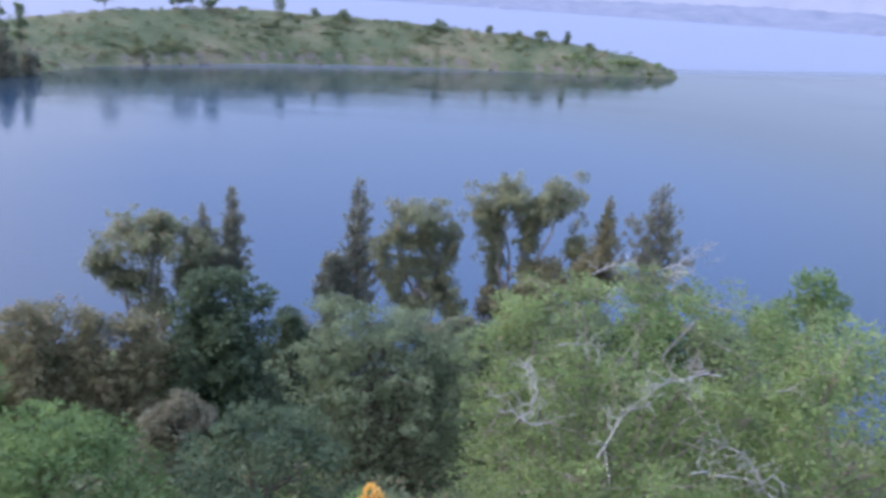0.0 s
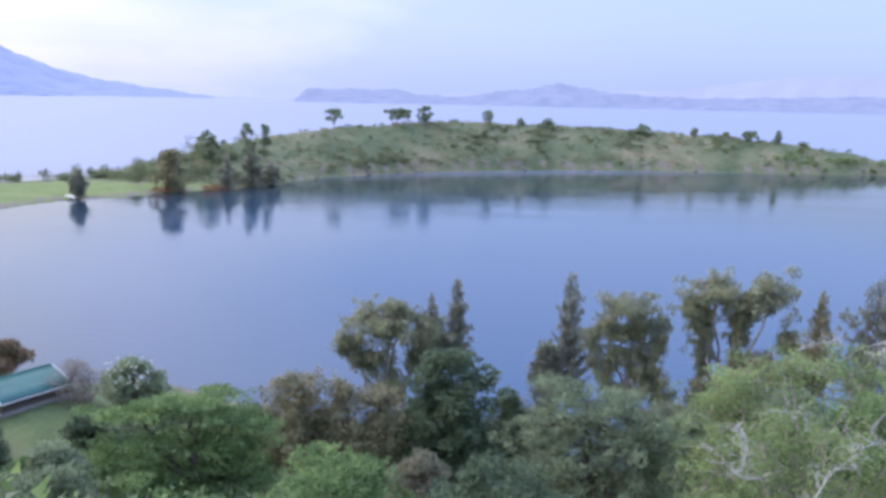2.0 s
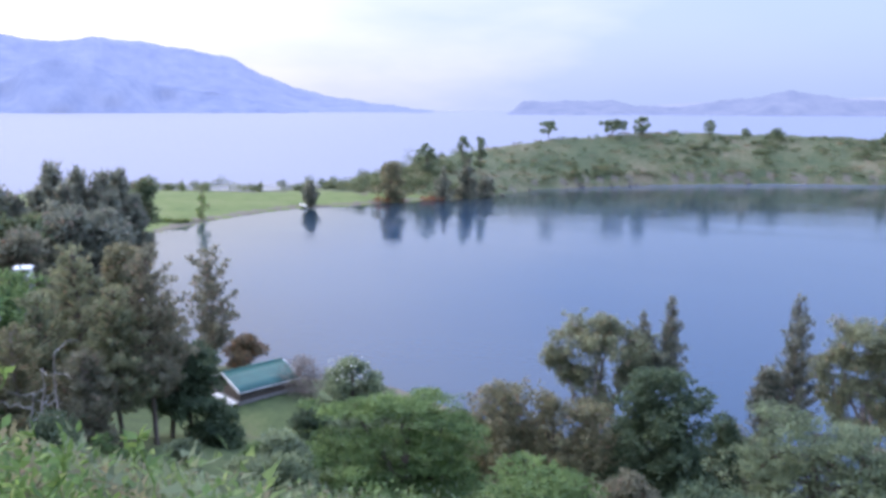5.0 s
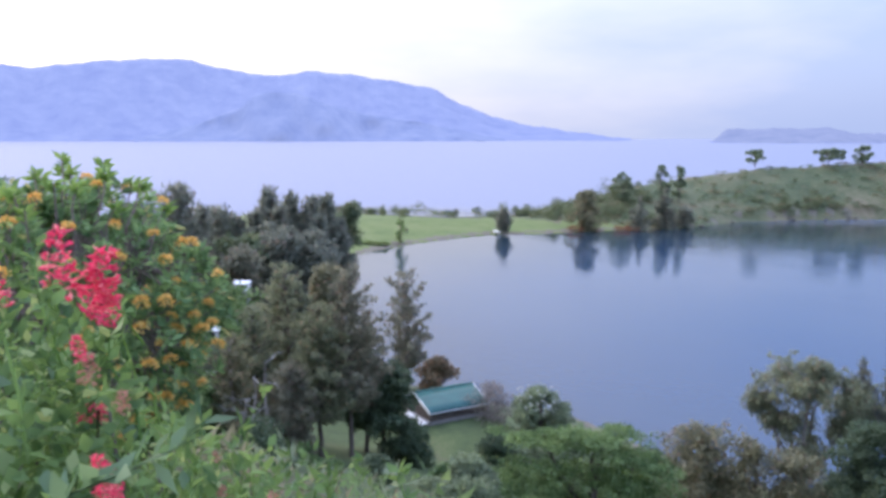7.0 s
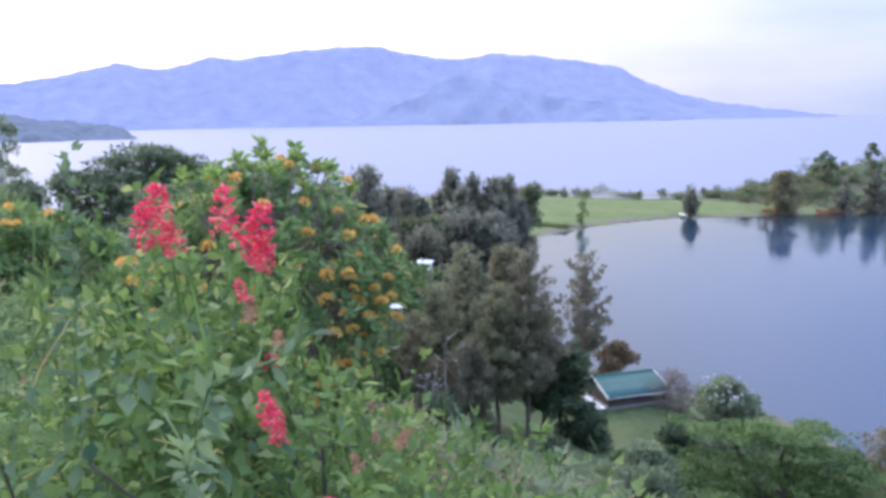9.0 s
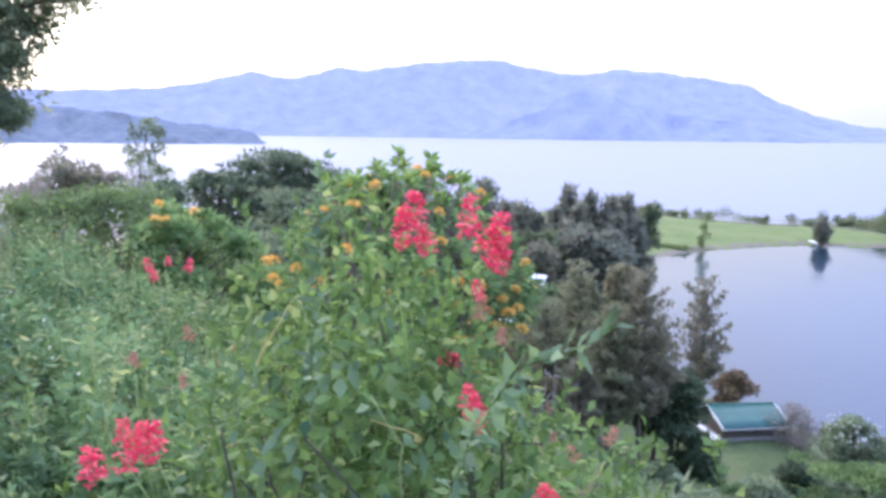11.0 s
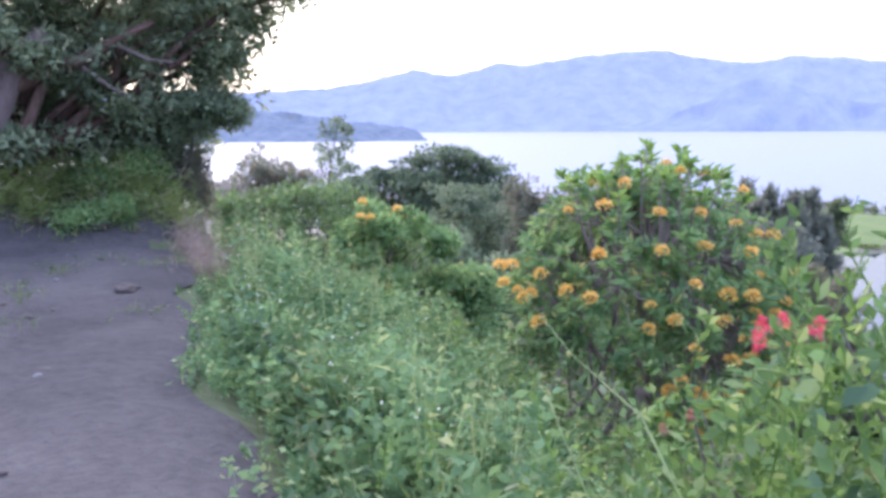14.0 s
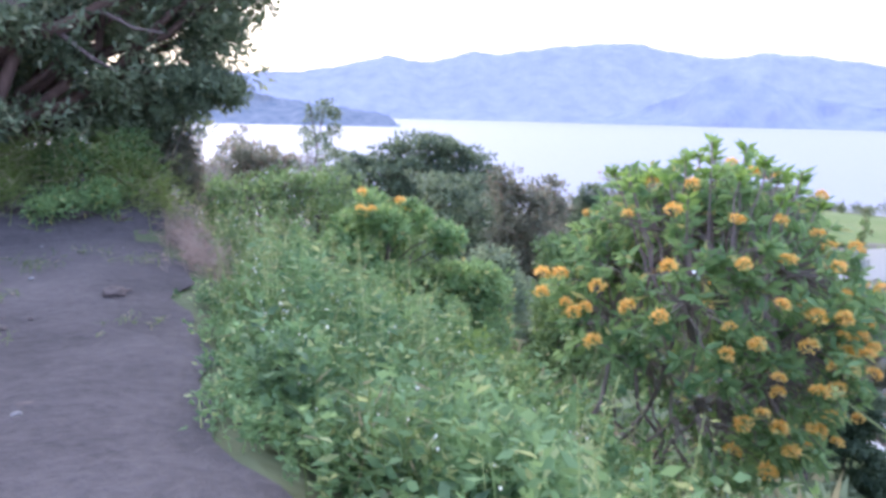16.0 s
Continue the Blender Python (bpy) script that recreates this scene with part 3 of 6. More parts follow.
def clumps(rng, kind, z0, z1, half, n, rb):
    """Clumps that make up a crown between z0 and z1, half: its greatest half width."""
    out = []
    H = z1 - z0
    for k in range(n):
        a = rng.uniform(0, 2 * math.pi)
        if kind == "round":
            t = rng.uniform(0.02, 0.98)
            prof = half * math.sqrt(max(0.05, 1 - (2 * t - 0.9) ** 2 / 1.25))
            q = prof * rng.uniform(0.35, 1) ** 0.5 - rb * 0.6
            c = (math.cos(a) * q, math.sin(a) * q, z0 + H * t - rb * 0.4)
            r = rb * rng.uniform(0.6, 1.25)
            out.append((c, (r, r, r * 0.72)))
        elif kind == "spire":
            t = rng.uniform(0, 1) ** 1.1
            prof = half * (1 - t) ** 0.62
            q = prof * rng.uniform(0.1, 1.0)
            r = rb * (1.1 - 0.7 * t) * rng.uniform(0.55, 1.2)
            out.append(((math.cos(a) * q, math.sin(a) * q, z0 + H * t - 0.5 * r), (r * 0.75, r * 0.75, r * 1.2)))
        elif kind == "open":
            t = rng.uniform(0.0, 1)
            prof = half * math.sqrt(max(0.06, 1 - ((t - 0.42) / 0.62) ** 2))
            q = prof * rng.uniform(0.25, 1) ** 0.6 - rb * 0.4
            r = rb * rng.uniform(0.5, 1.25)
            out.append(((math.cos(a) * q, math.sin(a) * q, z0 + H * t - r * 0.5), (r, r, r * 0.75)))
        else:  # flat: layered plates
            t = rng.uniform(0.1, 1)
            prof = half * math.sqrt(max(0.08, 1 - (t * 0.95) ** 2.2))
            q = prof * rng.uniform(0.1, 1) ** 0.5
            r = rb * rng.uniform(0.7, 1.25)
            out.append(((math.cos(a) * q, math.sin(a) * q, z0 + H * t - r * 0.3), (r * 1.2, r * 1.2, r * 0.42)))
    return out


def tree(name, label, x, y, top, half, kind, leaf_mat, n=40, rb=0.8, cover=2.6, leaf=1.0, slim=0.55, base=0.25, droop=0.0, bark=None,
         stems=1, trunk=0.16, seed=0, group="", category="tree", lean=0.0, bare=0, shell=0.26, z=None, limbs=False, cap=9000):
    """A tree or shrub up to the height top, half as wide as half. Leaves stand for sprays that grow with the distance from the path."""
    rng = np.random.default_rng(1000 + seed)
    gz = land_z(x, y) - 0.05 if z is None else z
    H = max(top - gz, 0.6)
    ob = thing(name, x, y, gz, label, category, group)
    blobs = clumps(rng, kind, H * base, H, half, n, rb)
    if lean:
        blobs = [((c[0] + lean * (c[2] / H), c[1], c[2]), r) for c, r in blobs]
    far = math.hypot(x, y)
    ll = leaf * min(max(far * 0.0056, 0.07), 0.72)
    lw = ll * slim
    hh = H * (1 - base) / 2
    area = 4 * math.pi * ((half * half) ** 1.6 / 3 + 2 * (half * hh) ** 1.6 / 3) ** (1 / 1.6)
    want = cover * area / (0.5 * ll * lw)
    count = int(min(want, cap if far < 66 else min(cap, 5500)))
    grow = min(1.3, math.sqrt(want / count))
    ll, lw = ll * grow, lw * grow
    stem_lines, lines, dead = [], [], []
    order = rng.permutation(len(blobs))
    for s in range(stems):
        off = rng.normal(0, 0.25 * (stems > 1), 2) * half
        topk = blobs[int(np.argmax([b[0][2] for b in blobs]))][0] if s == 0 else blobs[order[s]][0]
        tp = bent(rng, (off[0] * 0.4, off[1] * 0.4, -0.2), (topk[0] * 0.6 + off[0], topk[1] * 0.6 + off[1], topk[2]), 7, 0.05)
        stem_lines.append((tp, np.linspace(trunk, trunk * 0.25, 7)))
        for k in order[s::stems][: 26 // stems]:
            c = np.array(blobs[k][0])
            f = np.clip((c[2] - 0.25 * H) / H, 0.12, 0.85)
            q = f * 6
            lo = int(q)
            start = tp[lo] + (tp[min(lo + 1, 6)] - tp[lo]) * (q - lo)
            lines.append((bent(rng, start, c, 5, 0.10, 0.06), np.linspace(trunk * 0.42 * (1 - 0.6 * f), 0.012, 5)))
    for k in range(bare):  # dead limbs that wander out of the crown, forking
        b = blobs[order[k % len(order)]]
        p = np.array(b[0]) + np.array([0, 0, 0.8]) * np.array(b[1])
        way = unit(np.array([rng.normal(), rng.normal(), rng.uniform(0.0, 0.5)]))
        pts, step = [p], rb * rng.uniform(0.2, 0.42)
        for q in range(6):
            way = unit(way + rng.normal(0, 0.42, 3) * np.array([1, 1, 0.6]))
            pts.append(pts[-1] + way * step)
        dead.append((np.array(pts), np.linspace(0.026, 0.008, 7)))
        for q in (2, 3, 4):
            side = unit(way + rng.normal(0, 0.8, 3))
            dead.append((bent(rng, pts[q], pts[q] + side * step * rng.uniform(0.8, 2.0), 5, 0.18), np.linspace(0.015, 0.005, 5)))
    for ln in stem_lines:
        bole = part_mesh("trunk", mesh_of("trunk", *tubes([ln], 7), bark or M_BARK, smooth=True), ob)
    if limbs:
        for ln in lines:
            part_mesh("branch", mesh_of("branch", *tubes([ln], 5), bark or M_BARK, smooth=True), bole)
    elif lines:
        part_mesh("branch_work", mesh_of("branch_work", *tubes(lines, 5), bark or M_BARK, smooth=True), ob)["kind"] = "stuff"
    if dead:
        part_mesh("dead_wood", mesh_of("dead_wood", *tubes(dead, 5), M_DEADWOOD, smooth=True), ob, "bare grey dead branches")["kind"] = "stuff"
    v, f = crown_leaves(rng, blobs, count, ll, lw, droop - 0.7 * (kind == "spire"), shell=shell)
    part_mesh("crown", mesh_of("crown", v, f, leaf_mat), ob)
    return ob, blobs


def grown(name, label, masses, leaf_mat, rb=0.6, cover=2.0, leaf=1.0, slim=0.5, droop=0.0, bark=None, trunk=0.16, seed=0, group="", category="tree",
          limbs=False, cap=9000, shell=0.26, foot=None, ragged=1.0, skirt=False, flat=0.72, forked=None, dens=4.5):
    """A plant whose crown is made of leafy masses (bearing, distance, height over the lake, half width, half height), each broken up into clumps."""
    rng = np.random.default_rng(3000 + seed)
    top_masses = len(masses)
    if skirt:  # foliage goes on to the ground
        masses = list(masses)
        for m in list(masses):
            floor_z = land_z(*bearing(m[0], m[1]))
            z_, w_ = m[2] - m[4] * 1.1, m[3]
            while z_ > floor_z + 0.2 * m[4]:
                w_ *= 1.03
                masses.append((m[0], m[1], z_, w_, m[4]))
                z_ -= m[4] * 1.3
    cs = np.array([(*bearing(m[0], m[1]), m[2]) for m in masses])
    hs = np.array([(m[3], m[3] * 0.9, m[4]) for m in masses]) * 1.12
    low = int(np.argmin(cs[:, 2]))
    x, y = foot or (cs[:, 0].mean() * 0.5 + cs[low, 0] * 0.5, cs[:, 1].mean() * 0.5 + cs[low, 1] * 0.5)
    gz = land_z(x, y) - 0.05
    ob = thing(name, x, y, gz, label, category, group)
    cs = cs - np.array([x, y, gz])
    blobs, owner = [], []
    for i_, (c, h) in enumerate(zip(cs, hs)):
        k = int(5 + dens * h[0] * h[2] / rb ** 2)
        d = sphere_dirs(rng, k) * (rng.random((k, 1)) ** 0.4)
        d[: k // 6] *= 1.22
        for q in d:
            r = rb * rng.uniform(0.5, 1.2)
            blobs.append((tuple(c + q * np.maximum(h - r * 0.6, 0.15) * (1 + 0.12 * ragged * rng.normal())), (r, r, r * flat)))
            owner.append(i_)
    far = math.hypot(x, y)
    ll = leaf * min(max(far * 0.0056, 0.07), 0.72)
    part_of = np.where(np.arange(len(hs)) < top_masses, 1.0, 0.35)
    area = sum(q_ * 4 * math.pi * (((h[0] * h[1]) ** 1.6 + 2 * (h[0] * h[2]) ** 1.6) / 3) ** (1 / 1.6) for h, q_ in zip(hs, part_of))
    want = cover * area / (0.5 * ll * ll * slim)
    count = int(min(want, cap if far < 66 else min(cap, 5500)))
    ll *= min(1.3, math.sqrt(want / count))
    fork = np.array([cs[:, 0].mean() * 0.5, cs[:, 1].mean() * 0.5, max(0.3, cs[low, 2] - hs[low, 2] * 0.3) if forked is None else forked * (cs[:, 2].max())])
    tp = bent(rng, (0, 0, -0.2), fork, 5, 0.04)
    bole = part_mesh("trunk", mesh_of("trunk", *tubes([(tp, np.linspace(trunk, trunk * 0.75, 5))], 7), bark or M_BARK, smooth=True), ob)
    lines, twigs = [], []
    for c in cs:
        lines.append((bent(rng, fork, c, 6, 0.08, 0.05), np.linspace(trunk * 0.7, trunk * 0.25, 6)))
    for (c, r), o in zip(blobs, owner):
        if rng.random() < 0.26:
            twigs.append((bent(rng, cs[o], np.array(c), 4, 0.12), np.linspace(trunk * 0.18, 0.008, 4)))
    for ln in lines:
        part_mesh("branch", mesh_of("branch", *tubes([ln], 6), bark or M_BARK, smooth=True), bole)
    if twigs:
        part_mesh("twig_work", mesh_of("twig_work", *tubes(twigs, 3), bark or M_BARK, smooth=True), ob)["kind"] = "stuff"
    v, f = crown_leaves(rng, blobs, count, ll, ll * slim, droop, shell=shell, share=part_of[np.array(owner)])
    part_mesh("crown", mesh_of("crown", v, f, leaf_mat), ob)
    return ob, blobs


def casuarina(label, az_, r_, top, low, half, leaf_mat, seed, group, lean=0.0, n=90, clump=0.30, cover=1.5, leaf=1.0, trunk=0.13, point=0.75, name="casuarina", flat=1.3, slim=0.28, rise=0.38, bark=None):
    """A feathery tree of upswept boughs round one stem, from the height low to a pointed top."""
    rng = np.random.default_rng(5000 + seed)
    x, y = bearing(az_, r_)
    gz = land_z(x, y) - 0.05
    ob = thing(name, x, y, gz, label, "tree", group)
    H, B = top - gz, low - gz
    lx, ly = bearing(az_ + 90, lean)
    stem = bent(rng, (lx, ly, -0.2), (0, 0, H * 0.97), 8, 0.02)
    part_mesh("trunk", mesh_of("trunk", *tubes([(stem, np.linspace(trunk, 0.015, 8))], 7), bark or M_BARK, smooth=True), ob)
    blobs, boughs = [((*stem[-1][:2], H - clump * 0.9), (clump * 0.14, clump * 0.14, clump * 1.2))], []
    for k in range(n):
        t = (k + rng.random()) / n
        a = k * 2.4 + rng.normal(0, 0.3)
        zz = H - (H - B) * t
        s = stem[0] + (stem[-1] - stem[0]) * (zz / H)
        out = half * min(1.0, (0.06 + t) / 1.0) ** point * rng.uniform(0.35, 1.12) * (1.0 if t < 0.82 else 1.0 - 1.2 * (t - 0.82))
        e = np.array([s[0] + math.cos(a) * out, s[1] + math.sin(a) * out, zz + out * rise * rng.uniform(0.4, 1.6)])
        s = s - np.array([0, 0, out * 0.25])
        boughs.append((bent(rng, s, e, 4, 0.06), np.array([0.035, 0.025, 0.016, 0.008]) * (trunk / 0.13)))
        for f_ in (0.45, 0.75, 1.0):
            if f_ * out > half * 0.12 or f_ == 1.0:
                r = clump * rng.uniform(0.55, 1.15) * (0.30 + 0.70 * t ** 0.7)
                c = s + (e - s) * f_
                blobs.append((tuple(c), (r * 0.8, r * 0.8, r * 0.8 * flat)))
    part_mesh("bough_work", mesh_of("bough_work", *tubes(boughs, 4), bark or M_BARK, smooth=True), ob)["kind"] = "stuff"
    ll = leaf * min(max(r_ * 0.0058, 0.07), 0.75)
    area = 4 * math.pi * sum(b[1][0] * b[1][2] for b in blobs) * 0.45
    want = cover * area / (0.5 * ll * ll * slim)
    count = int(min(want, 16000 if r_ < 70 else 6500))
    ll *= min(1.4, math.sqrt(want / count))
    v, f = crown_leaves(rng, blobs, count, ll, ll * slim, -0.9, spread=0.5)
    part_mesh("crown", mesh_of("crown", v, f, leaf_mat), ob)
    return ob


def at(az_, r_):
    return bearing(az_, r_)


def top_of(el, r_):
    return EYE + r_ * math.tan(radians(el))


def tree_at(name, label, az_, r_, el, half_deg, kind, leaf_mat, **kw):
    x, y = at(az_, r_)
    return tree(name, label, x, y, top_of(el, r_), r_ * math.tan(radians(half_deg)), kind, leaf_mat, **kw)


# shore below the path
grown("eucalyptus", "open-crowned eucalyptus with pale branches by the shore", [(17.7, 53.2, 9.9, 2.80, 1.68), (20.4, 53.2, 8.6, 0.99, 0.99), (14.7, 53.2, 9.1, 1.26, 1.69), (18.3, 53.2, 7.1, 1.28, 1.14), (16.5, 53.2, 10.7, 1.11, 0.98), (19.4, 53.2, 7.4, 0.9, 0.9), (15.4, 53.2, 7.2, 1.0, 1.2), (17.2, 53.2, 5.6, 1.3, 1.0)], M_LEAF_EUC, rb=0.45, cover=1.9, dens=5.0, leaf=0.66, cap=20000, slim=0.40, droop=1.2, bark=M_BARK_PALE, seed=1, group="shore trees", ragged=2.0, flat=0.85, forked=0.22, trunk=0.2)
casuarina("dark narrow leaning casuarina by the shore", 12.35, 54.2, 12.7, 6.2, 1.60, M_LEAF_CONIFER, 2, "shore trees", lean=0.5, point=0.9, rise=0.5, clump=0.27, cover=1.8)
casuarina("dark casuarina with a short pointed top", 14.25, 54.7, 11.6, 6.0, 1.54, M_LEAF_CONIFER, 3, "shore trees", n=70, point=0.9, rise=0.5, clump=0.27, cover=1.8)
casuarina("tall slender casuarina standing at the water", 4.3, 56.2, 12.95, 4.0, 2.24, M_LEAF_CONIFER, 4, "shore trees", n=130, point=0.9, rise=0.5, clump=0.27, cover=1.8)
grown("shrub", "dark shrub at the foot of a casuarina", [(5.8, 55.2, 7.5, 0.63, 0.88), (5.9, 55.2, 6.2, 1.01, 1.18)], M_LEAF_CONIFER, rb=0.4, cover=2, seed=5, category="shrub", trunk=0.08, skirt=True)
grown("eucalyptus", "round-headed eucalyptus with brown hanging foliage", [(0.1, 54.2, 9.7, 1.2, 0.9), (-0.9, 54.2, 10.4, 0.9, 0.8), (1.0, 54.2, 8.3, 0.8, 0.9), (0.3, 54.2, 11.5, 2.0, 1.0), (2.6, 54.2, 8.8, 0.7, 1.5), (-2.1, 54.3, 9.5, 0.7, 1.7), (-0.6, 54.3, 7.9, 1.25, 1.2), (-1.6, 54.3, 6.6, 1.23, 1.30), (1.7, 54.2, 10.0, 0.96, 1.00), (1.6, 54.2, 6.6, 0.8, 1.2), (-2.4, 54.2, 5.4, 0.9, 1.2), (0.3, 54.2, 5.4, 1.1, 1.1)], M_LEAF_EUC, rb=0.45, cover=1.9, dens=5.0, leaf=0.66, cap=20000, slim=0.40, droop=1.2, bark=M_BARK_PALE, seed=6, group="shore trees", ragged=2.0, flat=0.85, forked=0.22, trunk=0.2)
grown("eucalyptus", "tall eucalyptus with a wide drooping head", [(-5.5, 55.3, 12.8, 1.95, 1.26), (-9.0, 55.3, 13.0, 1.67, 1.26), (-4.8, 55.3, 10.5, 1.08, 1.68), (-7.1, 55.3, 10.7, 1.07, 1.49), (-10.2, 55.3, 10.0, 0.84, 1.12), (-7.5, 55.3, 12.1, 1.59, 0.93), (-5.1, 55.3, 8.3, 0.55, 1.3), (-7.2, 55.3, 8.1, 0.5, 1.2), (-4.2, 55.3, 11.5, 0.9, 0.9)], M_LEAF_EUC, rb=0.45, cover=1.75, dens=4.6, leaf=0.66, cap=20000, slim=0.40, droop=1.4, bark=M_BARK_PALE, seed=7, group="shore trees", trunk=0.22, ragged=2.0, flat=0.95, forked=0.2)
grown("shrub", "browning shrub under the tall eucalyptus", [(-5.3, 54.3, 5.9, 1.27, 1.51), (-9.0, 54.3, 8.3, 2.11, 0.93), (-11.4, 54.3, 9.0, 1.20, 1.30)], M_LEAF_BROWN, rb=0.5, cover=2, seed=8, category="shrub", trunk=0.08, skirt=True)
casuarina("rusty brown narrow casuarina by the shore", -12.1, 52.3, 14.0, 8.0, 1.66, M_LEAF_BROWN, 9, "shore trees", n=80, point=0.9, rise=0.5, clump=0.27, cover=1.8)
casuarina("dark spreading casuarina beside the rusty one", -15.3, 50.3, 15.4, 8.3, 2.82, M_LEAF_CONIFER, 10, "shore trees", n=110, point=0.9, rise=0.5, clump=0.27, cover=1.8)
tree_at("tree", "dark green tree beyond the pale one", -24.5, 44, -14.2, 4.2, "round", M_LEAF_GREEN, n=46, rb=1.1, seed=11, base=0.15)
for k, (a_, r_, z_, w_, h_, m_) in enumerate([(15.2, 46.5, 5.9, 1.1, 1.0, M_LEAF_DARK), (26.4, 47.0, 6.0, 1.0, 0.9, M_LEAF_SHRUB), (9.5, 46.5, 5.0, 1.0, 0.9, M_LEAF_SHRUB), (-2.9, 46.5, 7.0, 1.3, 1.0, M_LEAF_UMBER), (7.0, 48.0, 5.6, 0.9, 0.8, M_LEAF_UMBER)]):
    grown("shrub", "dull leafy shrub between the shore trees", [(a_, r_, z_, w_, h_), (a_ + 0.8, r_, z_ - 0.6, w_, h_)], m_, rb=0.45, cover=1.8, slim=0.42, leaf=0.8, seed=210 + k, category="shrub", trunk=0.06, skirt=True, ragged=2.0, group="shore shrubs")
# the slope between path and shore
grown("tree", "dense dark green rounded tree", [(12.5, 43.2, 9.4, 2.13, 1.74), (12.4, 43.2, 6.6, 2.55, 2.02), (13.3, 43.2, 4.6, 2.17, 1.21)], M_LEAF_DARK, rb=0.66, cover=3.2, cap=20000, leaf=0.95, seed=12, skirt=True, flat=0.6, dens=3.4, ragged=1.4)
grown("tree", "browning broadleaved tree with rusty leaves", [(24.0, 44.2, 8.7, 1.54, 1.31), (24.4, 44.2, 6.5, 1.81, 1.70), (21.9, 44.2, 6.6, 1.45, 1.70)], M_LEAF_BROWN, rb=0.42, cover=1.9, leaf=0.75, slim=0.45, cap=13000, seed=13, skirt=True, droop=0.8, ragged=2.0, flat=0.9)
grown("tree", "olive-brown tree next to the rusty one", [(17.9, 43.2, 8.2, 1.41, 1.06), (18.5, 43.2, 6.0, 1.79, 1.67), (20.7, 43.2, 8.9, 0.93, 0.70)], M_LEAF_BROWN, rb=0.42, cover=1.9, leaf=0.75, slim=0.45, cap=13000, seed=14, skirt=True, droop=0.8, ragged=2.0, flat=0.9)
tree_at("tree", "small dark tree between the round crowns", 8.4, 47, -19.4, 1.4, "round", M_LEAF_DARK, n=20, rb=0.7, seed=15, base=0.1)
grown("tree", "broad grey-olive acacia with a domed crown", [(2.7, 37.2, 11.1, 2.52, 1.00), (5.2, 37.2, 9.7, 1.79, 1.22), (-0.4, 37.3, 10.2, 2.12, 1.32), (2.3, 37.2, 8.7, 3.76, 1.54), (-2.2, 37.3, 9.2, 1.35, 1.23)], M_LEAF_OLIVE, rb=0.5, cover=2.5, leaf=0.72, slim=0.42, seed=16, cap=36000, trunk=0.22, skirt=True, flat=0.5, ragged=1.1, dens=3.4)
grown("tree", "fresh green layered tree on the slope", [(31.2, 37.1, 11.2, 2.27, 0.63), (35.4, 37.1, 10.7, 1.90, 0.86), (28.4, 37.1, 10.0, 1.87, 1.05), (33.4, 37.1, 9.0, 2.65, 1.37), (27.7, 37.2, 8.1, 1.64, 1.29), (37.5, 37.1, 8.5, 1.40, 1.29), (30.9, 37.1, 7.6, 2.18, 1.11)], M_LEAF_GREEN, rb=1.0, cover=1.7, leaf=0.72, seed=17, cap=30000, trunk=0.22, skirt=True, dens=1.5, flat=0.20, shell=0.4, ragged=2.6)
pale, _ = grown("tree", "wide pale green tree with bare grey branches", [
    (-6.0, 27, 15.4, 1.2, 0.8), (-8.0, 26.5, 16.3, 1.4, 0.8), (-10.5, 27, 16.9, 1.6, 0.8), (-14, 27.5, 16.9, 1.7, 0.9), (-18, 27, 17.0, 1.7, 0.8), (-22, 27, 16.7, 1.7, 0.9),
    (-6.8, 25, 14.2, 1.2, 0.9), (-9.5, 24.5, 15.1, 1.6, 0.9), (-13, 24.5, 15.5, 1.7, 0.9), (-17, 24.5, 15.5, 1.7, 0.9), (-21, 24.5, 15.1, 1.7, 1.0),
    (-8.0, 22.5, 13.0, 1.4, 1.0), (-11.5, 22.5, 13.6, 1.7, 1.0), (-16, 22.5, 13.8, 1.8, 1.0), (-21, 22.5, 13.4, 1.8, 1.0)],
    M_LEAF_PALE, rb=0.5, cover=1.5, slim=0.5, leaf=0.70, seed=18, cap=56000, trunk=0.10, skirt=True, flat=0.42, ragged=2.2, dens=2.8, bark=M_BARK_PALE)
